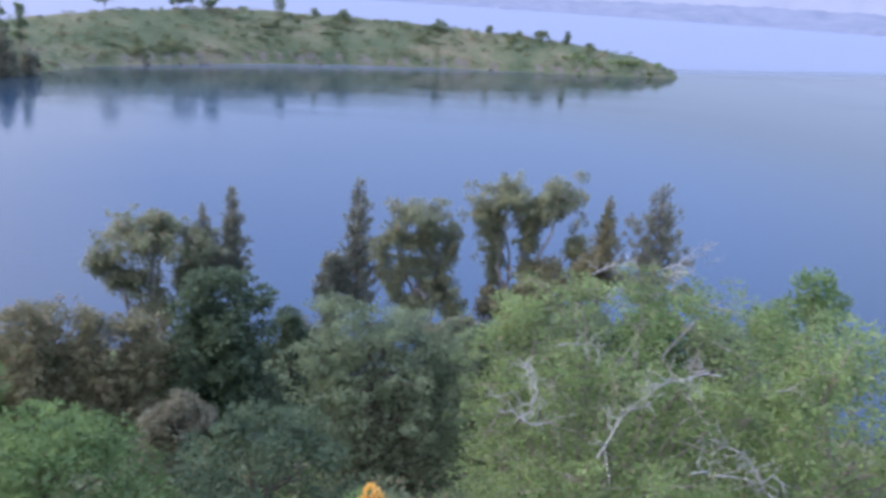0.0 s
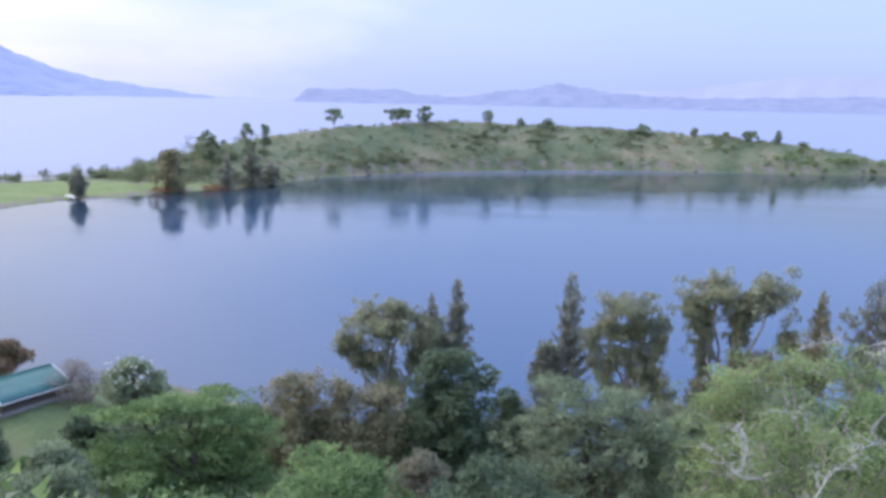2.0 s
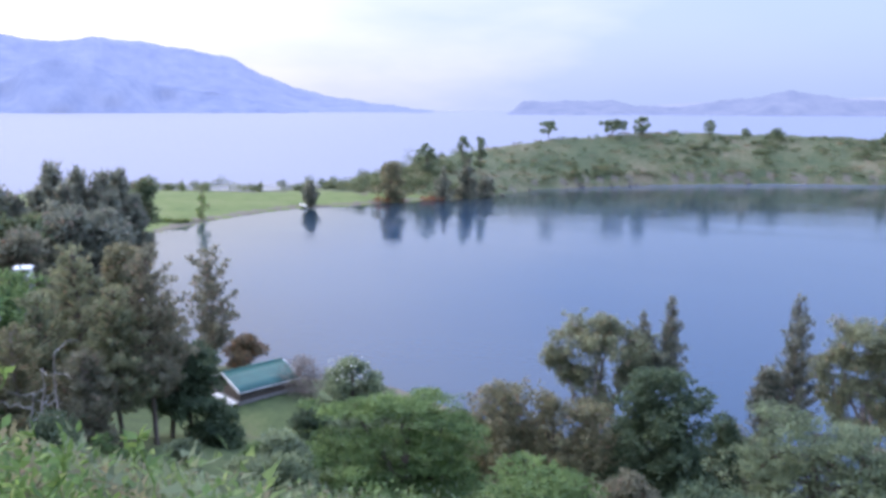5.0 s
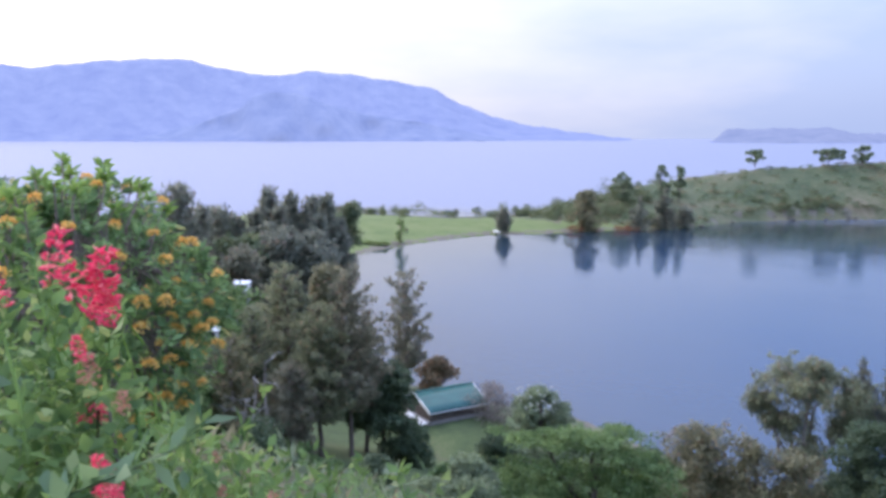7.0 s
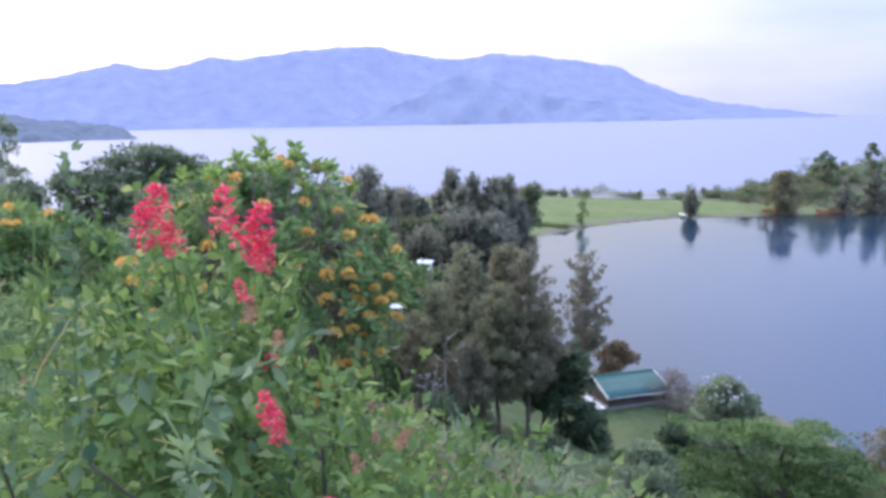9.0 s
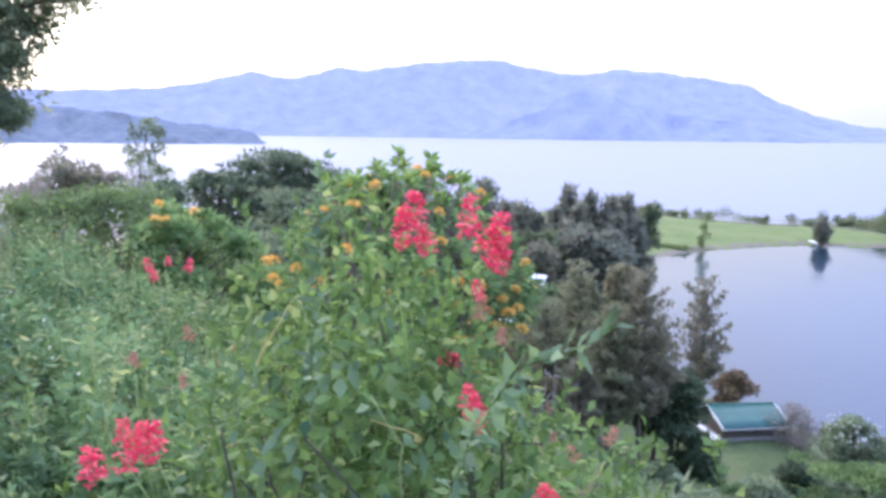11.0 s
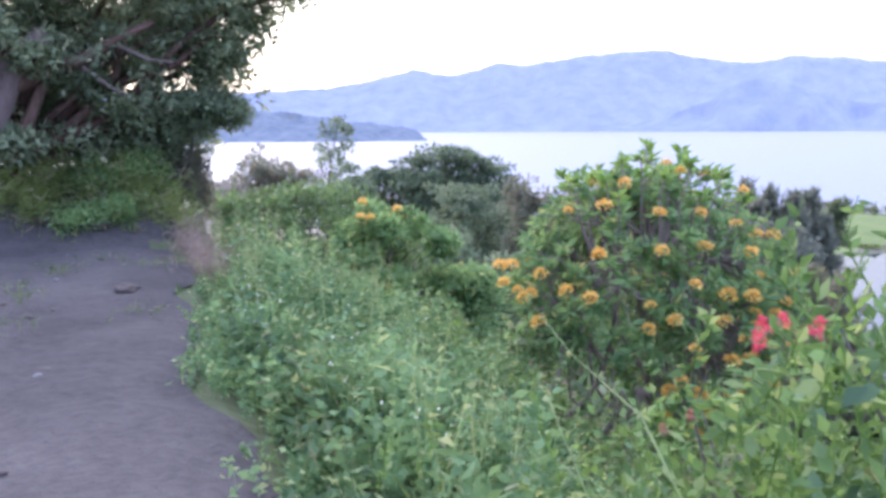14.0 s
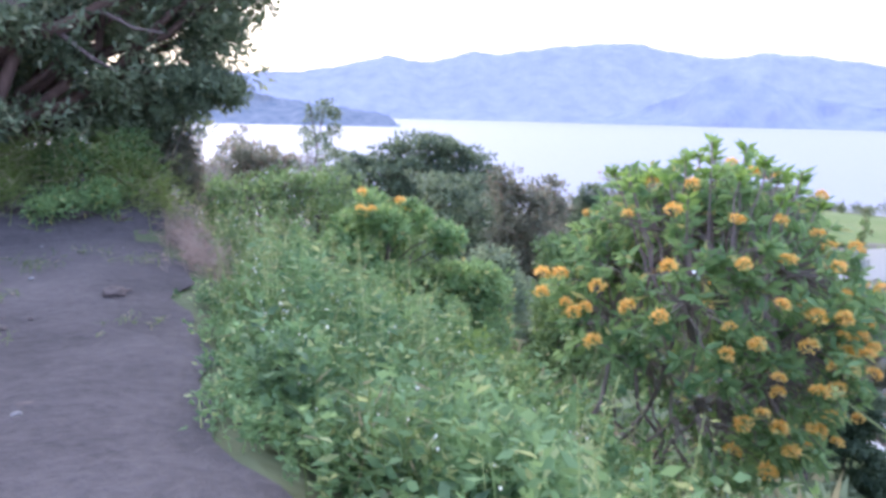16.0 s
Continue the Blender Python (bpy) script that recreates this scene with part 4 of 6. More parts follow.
# its dead limbs, long and forking, lying over the crown
drng = np.random.default_rng(77)
for (a_, r_, z_, run, turn_) in [(-7.5, 23.2, 14.7, 0.32, 0.2), (-9.5, 23.0, 14.8, 0.36, 2.6), (-9.5, 24.6, 16.2, 0.22, 1.0), (-15.0, 26.5, 18.0, 0.26, 0.4), (-16.5, 26.2, 18.1, 0.24, 2.2), (-19.0, 23.8, 16.4, 0.36, 2.9),
                                 (-22.0, 24.0, 16.2, 0.34, 0.1), (-12.5, 22.0, 14.6, 0.36, 1.4), (-18.0, 21.8, 14.8, 0.34, 0.6), (-11.0, 26.2, 17.7, 0.22, 0.9), (-23.5, 22.0, 14.4, 0.34, 2.4)]:
    p0 = np.array([*bearing(a_, r_), z_]) - np.array(pale.location)
    way = np.array([math.cos(turn_), math.sin(turn_) * 0.6, 0.12])
    pts = [p0]
    for q in range(7):
        way = unit(way + drng.normal(0, 0.38, 3) * np.array([1, 1, 0.7]))
        pts.append(pts[-1] + way * run)
    dead = [(np.array(pts), np.linspace(0.022, 0.007, 8))]
    for q in (1, 2, 3, 4, 5, 6):
        for _ in range(2):
            side = unit(way * 0.5 + drng.normal(0, 0.7, 3))
            e_ = pts[q] + side * run * drng.uniform(1.0, 2.6)
            tw = bent(drng, pts[q], e_, 5, 0.2)
            dead.append((tw, np.linspace(0.012, 0.005, 5)))
            for s_ in (2, 3):
                dead.append((bent(drng, tw[s_], tw[s_] + unit(side + drng.normal(0, 0.7, 3)) * run * drng.uniform(0.5, 1.1), 4, 0.2), np.linspace(0.009, 0.004, 4)))
    part_mesh("dead_branch", mesh_of("dead_branch", *tubes(dead, 5), M_DEADWOOD, smooth=True), pale, "bare grey forking branch")
tree_at("tree", "pale green leafy crown at the slope's edge", -25.5, 25, -16.0, 6.5, "round", M_LEAF_PALE, n=50, rb=0.9, seed=19, base=0.10, bark=M_BARK_PALE, bare=3, cover=2.4, leaf=0.8, cap=15000)
tree_at("shrub", "broad green shrub below the path", 21.5, 27, -24.6, 7.0, "flat", M_LEAF_GREEN, n=30, rb=0.8, seed=20, base=0.05, category="shrub")
tree_at("shrub", "dark olive shrub below the domed acacia", 9.0, 26, -25.8, 7.5, "open", M_LEAF_DARK, n=44, rb=0.75, seed=21, base=0.05, category="shrub")
tree_at("shrub", "low brown shrub on the slope", 15.0, 34, -24.4, 2.6, "round", M_LEAF_UMBER, n=24, rb=0.6, seed=22, base=0.05, category="shrub")
tree_at("shrub", "green shrub beside the layered tree", 40.5, 33, -22.6, 4.2, "round", M_LEAF_OLIVE, n=36, rb=0.7, seed=23, base=0.05, category="shrub")
tree_at("tree", "dull green tree behind the pale one", -4.8, 41, -20.6, 3.4, "round", M_LEAF_OLIVE, n=40, rb=0.8, seed=172, base=0.05)
tree_at("shrub", "brownish shrub behind the pale tree", -7.6, 47, -17.6, 2.6, "open", M_LEAF_BROWN, n=40, rb=0.7, seed=173, base=0.05, category="shrub")
for k, (a_, r_, h_) in enumerate([(26.3, 46.5, 2.4), (29.0, 49, 2.6), (31.5, 51, 2.2), (28.0, 43, 2.6), (33.5, 46, 2.0), (25.0, 51, 2.0)]):
    x_, y_ = at(a_, r_)
    tree("shrub", "low green shrub in the clearing", x_, y_, land_z(x_, y_) + h_, 2.0, "round", M_LEAF_GREEN if k % 2 else M_LEAF_OLIVE, n=26, rb=0.6, seed=180 + k, base=0.05, category="shrub", group="clearing shrubs", trunk=0.06)
for k, (a_, e_, m_) in enumerate([(-11.0, -18.7, M_LEAF_OLIVE), (-15.5, -18.3, M_LEAF_GREEN), (-19.5, -18.3, M_LEAF_OLIVE)]):
    tree_at("tree", "green tree standing below the pale one", a_, 36, e_ + 0.5, 3.8, "round", m_, n=80, rb=0.9, cap=15000, cover=3.4, seed=190 + k, base=0.05, group="trees below the pale one")
for k, (a_, r_, h_) in enumerate([(33.0, 54, 3.0), (36.0, 54, 2.6), (31.0, 54.5, 2.6), (29.5, 53, 2.4)]):
    x_, y_ = at(a_, r_)
    tree("shrub", "low olive shrub near the shore", x_, y_, land_z(x_, y_) + h_, 2.2, "round", M_LEAF_OLIVE, n=26, rb=0.6, seed=195 + k, base=0.05, category="shrub", group="clearing shrubs", trunk=0.06)
for k, (a_, r_, h_) in enumerate([(8.6, 51, 2.6), (11.5, 50, 3.0), (15.2, 50.5, 2.8), (18.2, 51, 3.0), (21.2, 51, 2.8), (23.6, 52, 2.6), (16.6, 46.5, 3.2), (10.0, 46, 3.0)]):
    x_, y_ = at(a_, r_)
    tree("shrub", "dull green shrub at the foot of the shore trees", x_, y_, land_z(x_, y_) + h_, 1.9, "round", M_LEAF_OLIVE if k % 2 else M_LEAF_DARK, n=26, rb=0.6, seed=270 + k, base=0.05, category="shrub", group="clearing shrubs", trunk=0.06, cap=3500)
# lawn by the shelter
tree_at("shrub", "white-flowered shrub at the waterside", 35.2, 60, -17.5, 2.5, "round", M_LEAF_OLIVE, n=60, rb=0.7, seed=24, base=0.05, category="shrub")
tree_at("shrub", "rust-tinged shrub behind the shelter", 42.5, 68, -15.6, 2.0, "round", M_LEAF_RUST, n=34, rb=0.75, seed=25, base=0.05, category="shrub")
casuarina("airy brown-green tree standing at the water's edge", 44.9, 71.2, 13.1, 4.0, 2.35, M_LEAF_UMBER, 26, "", n=80, clump=0.55, cover=1.4, point=0.22, name="tree", flat=0.8, slim=0.42, rise=0.3)
tree_at("shrub", "clipped dark green ball shrub on the lawn", 44.7, 53, -20.0, 2.2, "round", M_LEAF_DARK, n=26, rb=0.7, seed=27, base=0.03, category="shrub", group="lawn shrubs")
tree_at("shrub", "dark green rounded shrub on the lawn", 38.3, 53, -20.0, 1.7, "round", M_LEAF_DARK, n=22, rb=0.6, seed=28, base=0.03, category="shrub", group="lawn shrubs")
grown("tree", "low dark green tree beside the shelter", [(46.1, 53.2, 8.4, 1.53, 1.53), (46.5, 53.2, 6.2, 1.97, 1.41), (47.9, 53.2, 6.5, 1.68, 1.26)], M_LEAF_DARK, rb=0.55, cover=2.2, seed=34)
tree_at("shrub", "grey leafless twiggy shrub beside the shelter", 38.9, 62, -17.3, 1.9, "round", M_TWIG, n=34, rb=0.7, cover=0.55, slim=0.10, leaf=1.5, seed=29, base=0.03, category="shrub", bark=M_BARK_PALE)
# woods towards the spit
for k, (a_, r_, e_, h_, m_) in enumerate([(52.5, 98, -6.5, 3.0, M_LEAF_CONIFER), (56.5, 88, -7.6, 2.6, M_LEAF_UMBER), (60.5, 82, -7.2, 2.8, M_LEAF_SHRUB), (64.5, 78, -6.0, 2.6, M_LEAF_UMBER),
                                          (58.5, 66, -11.5, 2.4, M_LEAF_GREEN), (62.0, 62, -10.5, 3.0, M_LEAF_GREEN), (60.5, 48, -15.5, 3.2, M_LEAF_GREEN), (55.5, 40, -19.5, 2.2, M_LEAF_DARK), (50.5, 78, -9.0, 2.0, M_LEAF_BROWN)]):
    tree_at("tree", "dense broadleaved tree on the lower slope", a_, r_, e_, h_, "round", m_, n=36, rb=1.2, seed=60 + k, base=0.06, group="slope woods")
tree_at("tree", "bare grey leafless tree in the wood", 62.0, 106, -3.5, 1.6, "open", M_DRY, n=30, rb=1.0, seed=75, bark=M_BARK_PALE, stems=3, cover=0.25)
# along the hill beyond the path
grown("tree", "big dome-shaped dark acacia on the hill", [(75.0, 63.8, 22.9, 2.6, 0.9), (76.6, 63.8, 22.3, 2.6, 0.9), (73.2, 63.7, 22.3, 2.4, 0.9), (78.6, 62.9, 21.5, 2.0, 0.65), (79.8, 62.5, 20.9, 1.5, 0.55), (77.4, 62.0, 20.9, 2.2, 0.6),
    (71.9, 63.7, 21.6, 2.0, 0.9), (70.8, 62.5, 20.6, 1.8, 0.9), (75.0, 63.0, 21.2, 3.6, 1.0), (72.6, 61.5, 20.2, 2.3, 1.2), (75.5, 61.5, 19.4, 3.4, 1.2), (70.2, 60, 19.0, 2.3, 1.3)], M_LEAF_ACACIA, rb=0.85, dens=3.4, cover=3.4, seed=80, trunk=0.3, cap=52000, leaf=0.80, ragged=0.8, skirt=True, flat=0.42, shell=0.4)
for k, (a_, r_, e_, h_, m_) in enumerate([(66.0, 40, -8.0, 3.6, M_LEAF_GREEN), (75.5, 36, -7.0, 3.4, M_LEAF_OLIVE), (71.5, 32, -9.0, 3.6, M_LEAF_OLIVE), (66.5, 55, -3.9, 1.9, M_LEAF_UMBER), (63.5, 60, -4.4, 2.2, M_LEAF_ACACIA)]):
    tree_at("tree", "dark bushy tree on the falling hillside", a_, r_, e_, h_, "round", m_, n=46, rb=1.0, seed=81 + k, base=0.05, group="hillside trees")
tree_at("shrub", "thin-stemmed open shrub against the lake", 83.3, 27, 0.75, 2.5, "open", M_LEAF_OLIVE, n=150, rb=0.19, seed=90, base=0.12, category="shrub", trunk=0.04, cover=0.62, stems=5, leaf=0.8, limbs=True)
tree_at("shrub", "grey leafless shrub at the hill's edge", 84.0, 27, -2.6, 2.2, "open", M_TWIG, n=30, rb=0.4, seed=95, base=0.1, category="shrub", trunk=0.05, cover=0.35, slim=0.12, leaf=1.2, stems=3, group="hill edge shrubs")
tree_at("shrub", "brown leafless shrub at the hill's edge", 90.5, 24, -3.0, 2.2, "open", M_TWIG, n=30, rb=0.4, seed=96, base=0.1, category="shrub", trunk=0.05, cover=0.35, slim=0.12, leaf=1.2, stems=3, group="hill edge shrubs")
for k, (a_, r_, e_, h_, m_) in enumerate([(82.0, 25, -3.6, 3.0, M_LEAF_OLIVE), (79.5, 17, -6.2, 4.6, M_LEAF_GREEN), (75.0, 16, -9.5, 3.0, M_LEAF_BUSH), (70.0, 14, -10.0, 4.0, M_LEAF_GREEN)]):
    tree_at("shrub", "leafy shrub along the hill's edge", a_, r_, e_, h_, "round", m_, n=34, rb=0.5, seed=91 + k, base=0.04, category="shrub", trunk=0.05, group="hill edge shrubs")

# the big tree over the path
big_tree, _ = grown("tree", "large dark-leaved tree overhanging the path with a leaning trunk", [
    (99.0, 13.8, 26.0, 0.96, 0.73), (94.2, 13.7, 26.0, 0.84, 0.61), (96.6, 13.7, 25.3, 0.98, 0.48), (98.4, 13.8, 24.9, 0.80, 0.55), (95.9, 13.7, 24.6, 0.57, 0.40),
    (96.6, 13.7, 27.1, 1.83, 0.74), (108.0, 14.4, 26.9, 1.15, 1.1), (101.5, 13.9, 26.4, 0.95, 0.62), (89.6, 13.5, 26.55, 0.50, 0.32), (91.0, 13.5, 25.9, 0.32, 0.36),
    (91.2, 13.4, 25.2, 0.24, 0.28), (93.0, 13.5, 26.8, 0.9, 0.4), (98.0, 14.6, 24.9, 1.2, 0.5), (101.8, 15.8, 25.1, 1.3, 0.8), (105.0, 15.8, 25.4, 1.2, 1.2),
    (95.0, 14.3, 24.9, 0.7, 0.4), (92.8, 13.7, 25.5, 0.5, 0.45), (104.0, 13.9, 27.1, 1.4, 0.7), (108.5, 13.9, 27.3, 1.4, 0.9), (100.0, 13.9, 27.3, 1.2, 0.6),
    (91.6, 13.7, 25.8, 0.5, 0.5), (87.6, 13.3, 26.9, 0.5, 0.35), (89.4, 13.4, 27.2, 0.7, 0.4), (91.8, 13.5, 27.4, 0.8, 0.5), (92.3, 13.6, 26.4, 0.7, 0.45),
    (94.2, 13.6, 25.1, 0.6, 0.4), (99.6, 13.2, 25.55, 0.32, 0.3), (104.4, 12.9, 26.25, 0.55, 0.32), (102.0, 12.9, 25.85, 0.30, 0.24), (103.5, 15.2, 26.4, 1.3, 0.8), (97.0, 14.9, 26.3, 1.2, 0.7), (99.5, 15.0, 26.0, 1.2, 0.7), (94.5, 14.7, 26.6, 1.0, 0.5), (101.5, 14.9, 25.7, 0.9, 0.6),
    (101.5, 14.2, 25.05, 0.7, 0.5), (105.6, 12.8, 25.7, 0.30, 0.30), (103.2, 12.75, 24.75, 0.22, 0.2)],
    M_LEAF_GREY, rb=0.30, cover=1.2, leaf=1.25, slim=0.46, seed=100, bark=M_BARK_RED, trunk=0.12, cap=66000, foot=(-13.2, -4.3), ragged=2.4, flat=0.6, dens=3.6)
foot_ = np.array(big_tree.location)
for name_, ln_, r0, r1, bark_ in (
        ("leaning_trunk", [(-12.58, -4.05, 23.7), (-12.59, -3.63, 24.45), (-12.66, -3.36, 24.96), (-12.71, -3.17, 25.32), (-12.76, -3.03, 25.65), (-12.84, -2.84, 25.92), (-12.95, -2.58, 26.2)], 0.28, 0.15, M_BARK_PINK),
        ("side_trunk", [(-12.85, -3.35, 23.8), (-12.82, -3.05, 24.6), (-12.80, -2.82, 25.1), (-12.86, -2.62, 25.6)], 0.10, 0.07, M_BARK_RED),
        ("branch", [(-12.76, -2.96, 25.54), (-12.83, -2.55, 25.75), (-12.88, -2.13, 25.88), (-12.93, -1.72, 26.15), (-13.0, -1.23, 26.4)], 0.12, 0.05, M_BARK_RED),
        ("branch", [(-12.93, -1.72, 26.09), (-12.92, -1.55, 26.02), (-12.95, -1.33, 25.91), (-13.0, -1.0, 25.88)], 0.032, 0.014, M_BARK_PINK),
        ("branch", [(-12.88, -2.2, 25.84), (-12.86, -2.0, 25.67), (-12.90, -1.8, 25.52), (-12.95, -1.55, 25.39)], 0.032, 0.014, M_BARK_PINK)):
    part_mesh(name_, mesh_of(name_, *tubes([(np.array(ln_) - foot_, np.linspace(r0, r1, len(ln_)))], 10), bark_, smooth=True), big_tree)
grown("shrub", "yellow-green sapling at the edge of the big tree", [(91.5, 13.0, 25.3, 0.36, 0.26), (90.7, 13.0, 25.15, 0.26, 0.2), (92.6, 13.1, 25.35, 0.34, 0.26), (93.5, 13.2, 25.0, 0.4, 0.4)], M_LEAF_OLIVE, rb=0.16, cover=0.9, slim=0.35, leaf=0.9, seed=104, category="shrub", trunk=0.022, ragged=2.4, droop=0.8, dens=2.6, foot=(-13.3, -1.1))
grown("shrub", "dense green undergrowth at the foot of the big tree", [(99.8, 13.6, 24.2, 0.70, 0.43), (97.1, 13.4, 24.0, 0.55, 0.43), (100.8, 13.5, 23.9, 0.60, 0.39)], M_LEAF_GREEN, rb=0.26, ragged=2.2, leaf=0.8, cover=1.6, seed=101, category="shrub", trunk=0.05, skirt=True)
grown("shrub", "light green undergrowth at the foot of the big tree", [(100.6, 12.75, 23.8, 0.36, 0.32), (98.4, 12.65, 23.85, 0.36, 0.36), (98.6, 13.2, 24.2, 0.45, 0.35), (96.4, 13.2, 24.25, 0.36, 0.36)], M_LEAF_BUSH, rb=0.2, cover=2.2, slim=0.32, leaf=0.9, seed=103, category="shrub", trunk=0.04, skirt=True, ragged=2.4)
grown("shrub", "grey-green twiggy shrub at the end of the path", [(94.6, 13.4, 24.25, 0.30, 0.36), (93.5, 13.4, 24.45, 0.24, 0.28), (93.1, 13.5, 24.1, 0.22, 0.3), (95.4, 13.3, 23.95, 0.3, 0.3)], M_LEAF_DUSTY, rb=0.15, cover=1.3, slim=0.32, leaf=0.9, seed=102, category="shrub", trunk=0.03, skirt=True, ragged=2.6)

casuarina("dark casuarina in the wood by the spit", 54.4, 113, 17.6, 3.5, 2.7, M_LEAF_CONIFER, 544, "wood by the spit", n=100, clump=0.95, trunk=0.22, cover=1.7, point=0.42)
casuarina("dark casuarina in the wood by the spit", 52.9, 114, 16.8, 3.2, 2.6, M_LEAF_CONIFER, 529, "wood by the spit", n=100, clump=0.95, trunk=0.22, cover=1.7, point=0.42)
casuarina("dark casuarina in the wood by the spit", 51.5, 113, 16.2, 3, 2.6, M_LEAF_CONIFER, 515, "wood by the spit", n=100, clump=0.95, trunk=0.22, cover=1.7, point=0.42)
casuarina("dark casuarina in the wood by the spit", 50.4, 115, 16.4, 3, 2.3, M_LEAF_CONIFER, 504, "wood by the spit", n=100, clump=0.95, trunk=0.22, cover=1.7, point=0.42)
grown("tree", "pale green tree at the edge of the wood", [(48.8, 118.2, 13.6, 1.90, 1.78), (49.1, 118.2, 10.7, 2.08, 2.08)], M_LEAF_SHRUB, rb=0.95, cover=2.0, slim=0.35, droop=-0.4, seed=64, group="wood by the spit", trunk=0.25)
grown("tree", "rounded dark conifer in the wood", [(57.5, 104.2, 14.5, 1.84, 1.99), (57.5, 104.2, 12.0, 2.05, 2.10), (57.5, 104.2, 9.4, 2.32, 1.84)], M_LEAF_CONIFER, rb=0.95, cover=2.0, slim=0.35, droop=-0.4, seed=65, group="wood by the spit", trunk=0.25, skirt=True)
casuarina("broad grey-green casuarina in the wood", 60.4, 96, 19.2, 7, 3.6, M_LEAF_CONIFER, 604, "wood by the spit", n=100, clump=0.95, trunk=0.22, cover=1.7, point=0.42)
grown("tree", "dark bushy tree below the domed acacia", [(74.2, 47.8, 20.9, 2.57, 1.13), (71.8, 47.7, 19.4, 2.91, 1.78), (74.9, 47.8, 18.6, 2.26, 1.45)], M_LEAF_ACACIA, rb=0.7, cover=2.2, leaf=0.8, cap=14000, seed=81, group="hillside trees", skirt=True, flat=0.42, dens=2.6, ragged=1.6)
grown("tree", "dull brown-green tree on the hillside", [(69.9, 43.7, 21.2, 1.05, 1.17), (68.0, 43.6, 20.4, 1.32, 1.32), (68.4, 43.6, 18.4, 2.06, 1.48)], M_LEAF_UMBER, rb=0.5, cover=2.4, leaf=0.9, cap=12000, seed=82, group="hillside trees", skirt=True, ragged=1.4)
grown("shrub", "grey-green twiggy shrub against the lake", [(88.2, 27.0, 23.6, 0.88, 0.56), (90.1, 27.1, 23.0, 1.01, 0.52), (86.3, 27.0, 23.2, 0.72, 0.63)], M_LEAF_DUSTY, rb=0.28, cover=0.9, slim=0.4, seed=91, category="shrub", trunk=0.06, group="hill edge shrubs", ragged=2.6, skirt=True)
grown("shrub", "fresh green shrub along the hill's edge", [(88.4, 19.0, 23.2, 1.28, 0.50), (84.4, 19.5, 23.3, 1.0, 0.5), (86.5, 19.5, 23.35, 0.8, 0.5), (90.7, 19.1, 23.2, 0.69, 0.42), (81.7, 18.9, 22.8, 0.71, 0.48)], M_LEAF_GREEN, rb=0.28, cover=2.0, slim=0.4, seed=92, category="shrub", trunk=0.06, group="hill edge shrubs", skirt=True)

grown("tree", "dull broadleaved tree in the lower wood", [(59.3, 92.2, 11.4, 2.83, 2.27), (60.5, 92.2, 9.3, 3.77, 1.95)], M_LEAF_UMBER, rb=0.90, cover=2.2, seed=160, group="slope woods", skirt=True)
grown("tree", "dull broadleaved tree in the lower wood", [(62.3, 88.2, 13.1, 3.26, 2.47), (63.1, 88.2, 10.2, 4.15, 2.17)], M_LEAF_UMBER, rb=0.90, cover=2.2, seed=161, group="slope woods", skirt=True)
grown("tree", "mid-green tree in the lower wood", [(56.6, 95.2, 11.8, 2.95, 2.54), (57.4, 95.2, 9.2, 3.28, 2.01)], M_LEAF_SHRUB, rb=0.90, cover=2.2, seed=162, group="slope woods", skirt=True)
grown("tree", "dull dark tree in the lower wood", [(53.9, 100.2, 10.9, 3.83, 3.16), (51.9, 100.2, 10.1, 3.85, 3.17)], M_LEAF_CONIFER, rb=0.90, cover=2.2, seed=163, group="slope woods", skirt=True)
grown("tree", "green bushy tree above the lawn", [(59.4, 70.2, 9.5, 2.91, 2.00), (57.5, 70.2, 10.9, 2.92, 1.74)], M_LEAF_GREEN, rb=0.70, cover=2.2, seed=164, group="slope woods", skirt=True)
grown("tree", "green bush on the slope above the lawn", [(60.7, 62.2, 8.8, 2.59, 2.01), (58.8, 62.2, 7.7, 2.18, 1.79)], M_LEAF_GREEN, rb=0.70, cover=2.2, seed=165, group="slope woods", skirt=True)
grown("tree", "dark tree at the upper edge of the wood", [(64.4, 85.2, 14.8, 2.82, 2.38), (64.1, 85.2, 11.9, 2.84, 2.40)], M_LEAF_UMBER, rb=0.90, cover=2.2, seed=166, group="slope woods", skirt=True)

for k, (a_, r_, t_, h_) in enumerate([(53.7, 108, 15.6, 2.3), (55.3, 107, 15.0, 2.4), (51.0, 109, 14.0, 2.2), (49.6, 113, 13.4, 2.2), (58.9, 100, 16.4, 2.3), (62.3, 94, 16.8, 2.6), (56.4, 103, 14.6, 2.2)]):
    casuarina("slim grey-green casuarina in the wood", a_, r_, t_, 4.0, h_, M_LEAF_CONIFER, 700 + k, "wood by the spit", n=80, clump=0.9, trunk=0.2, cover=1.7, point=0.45)

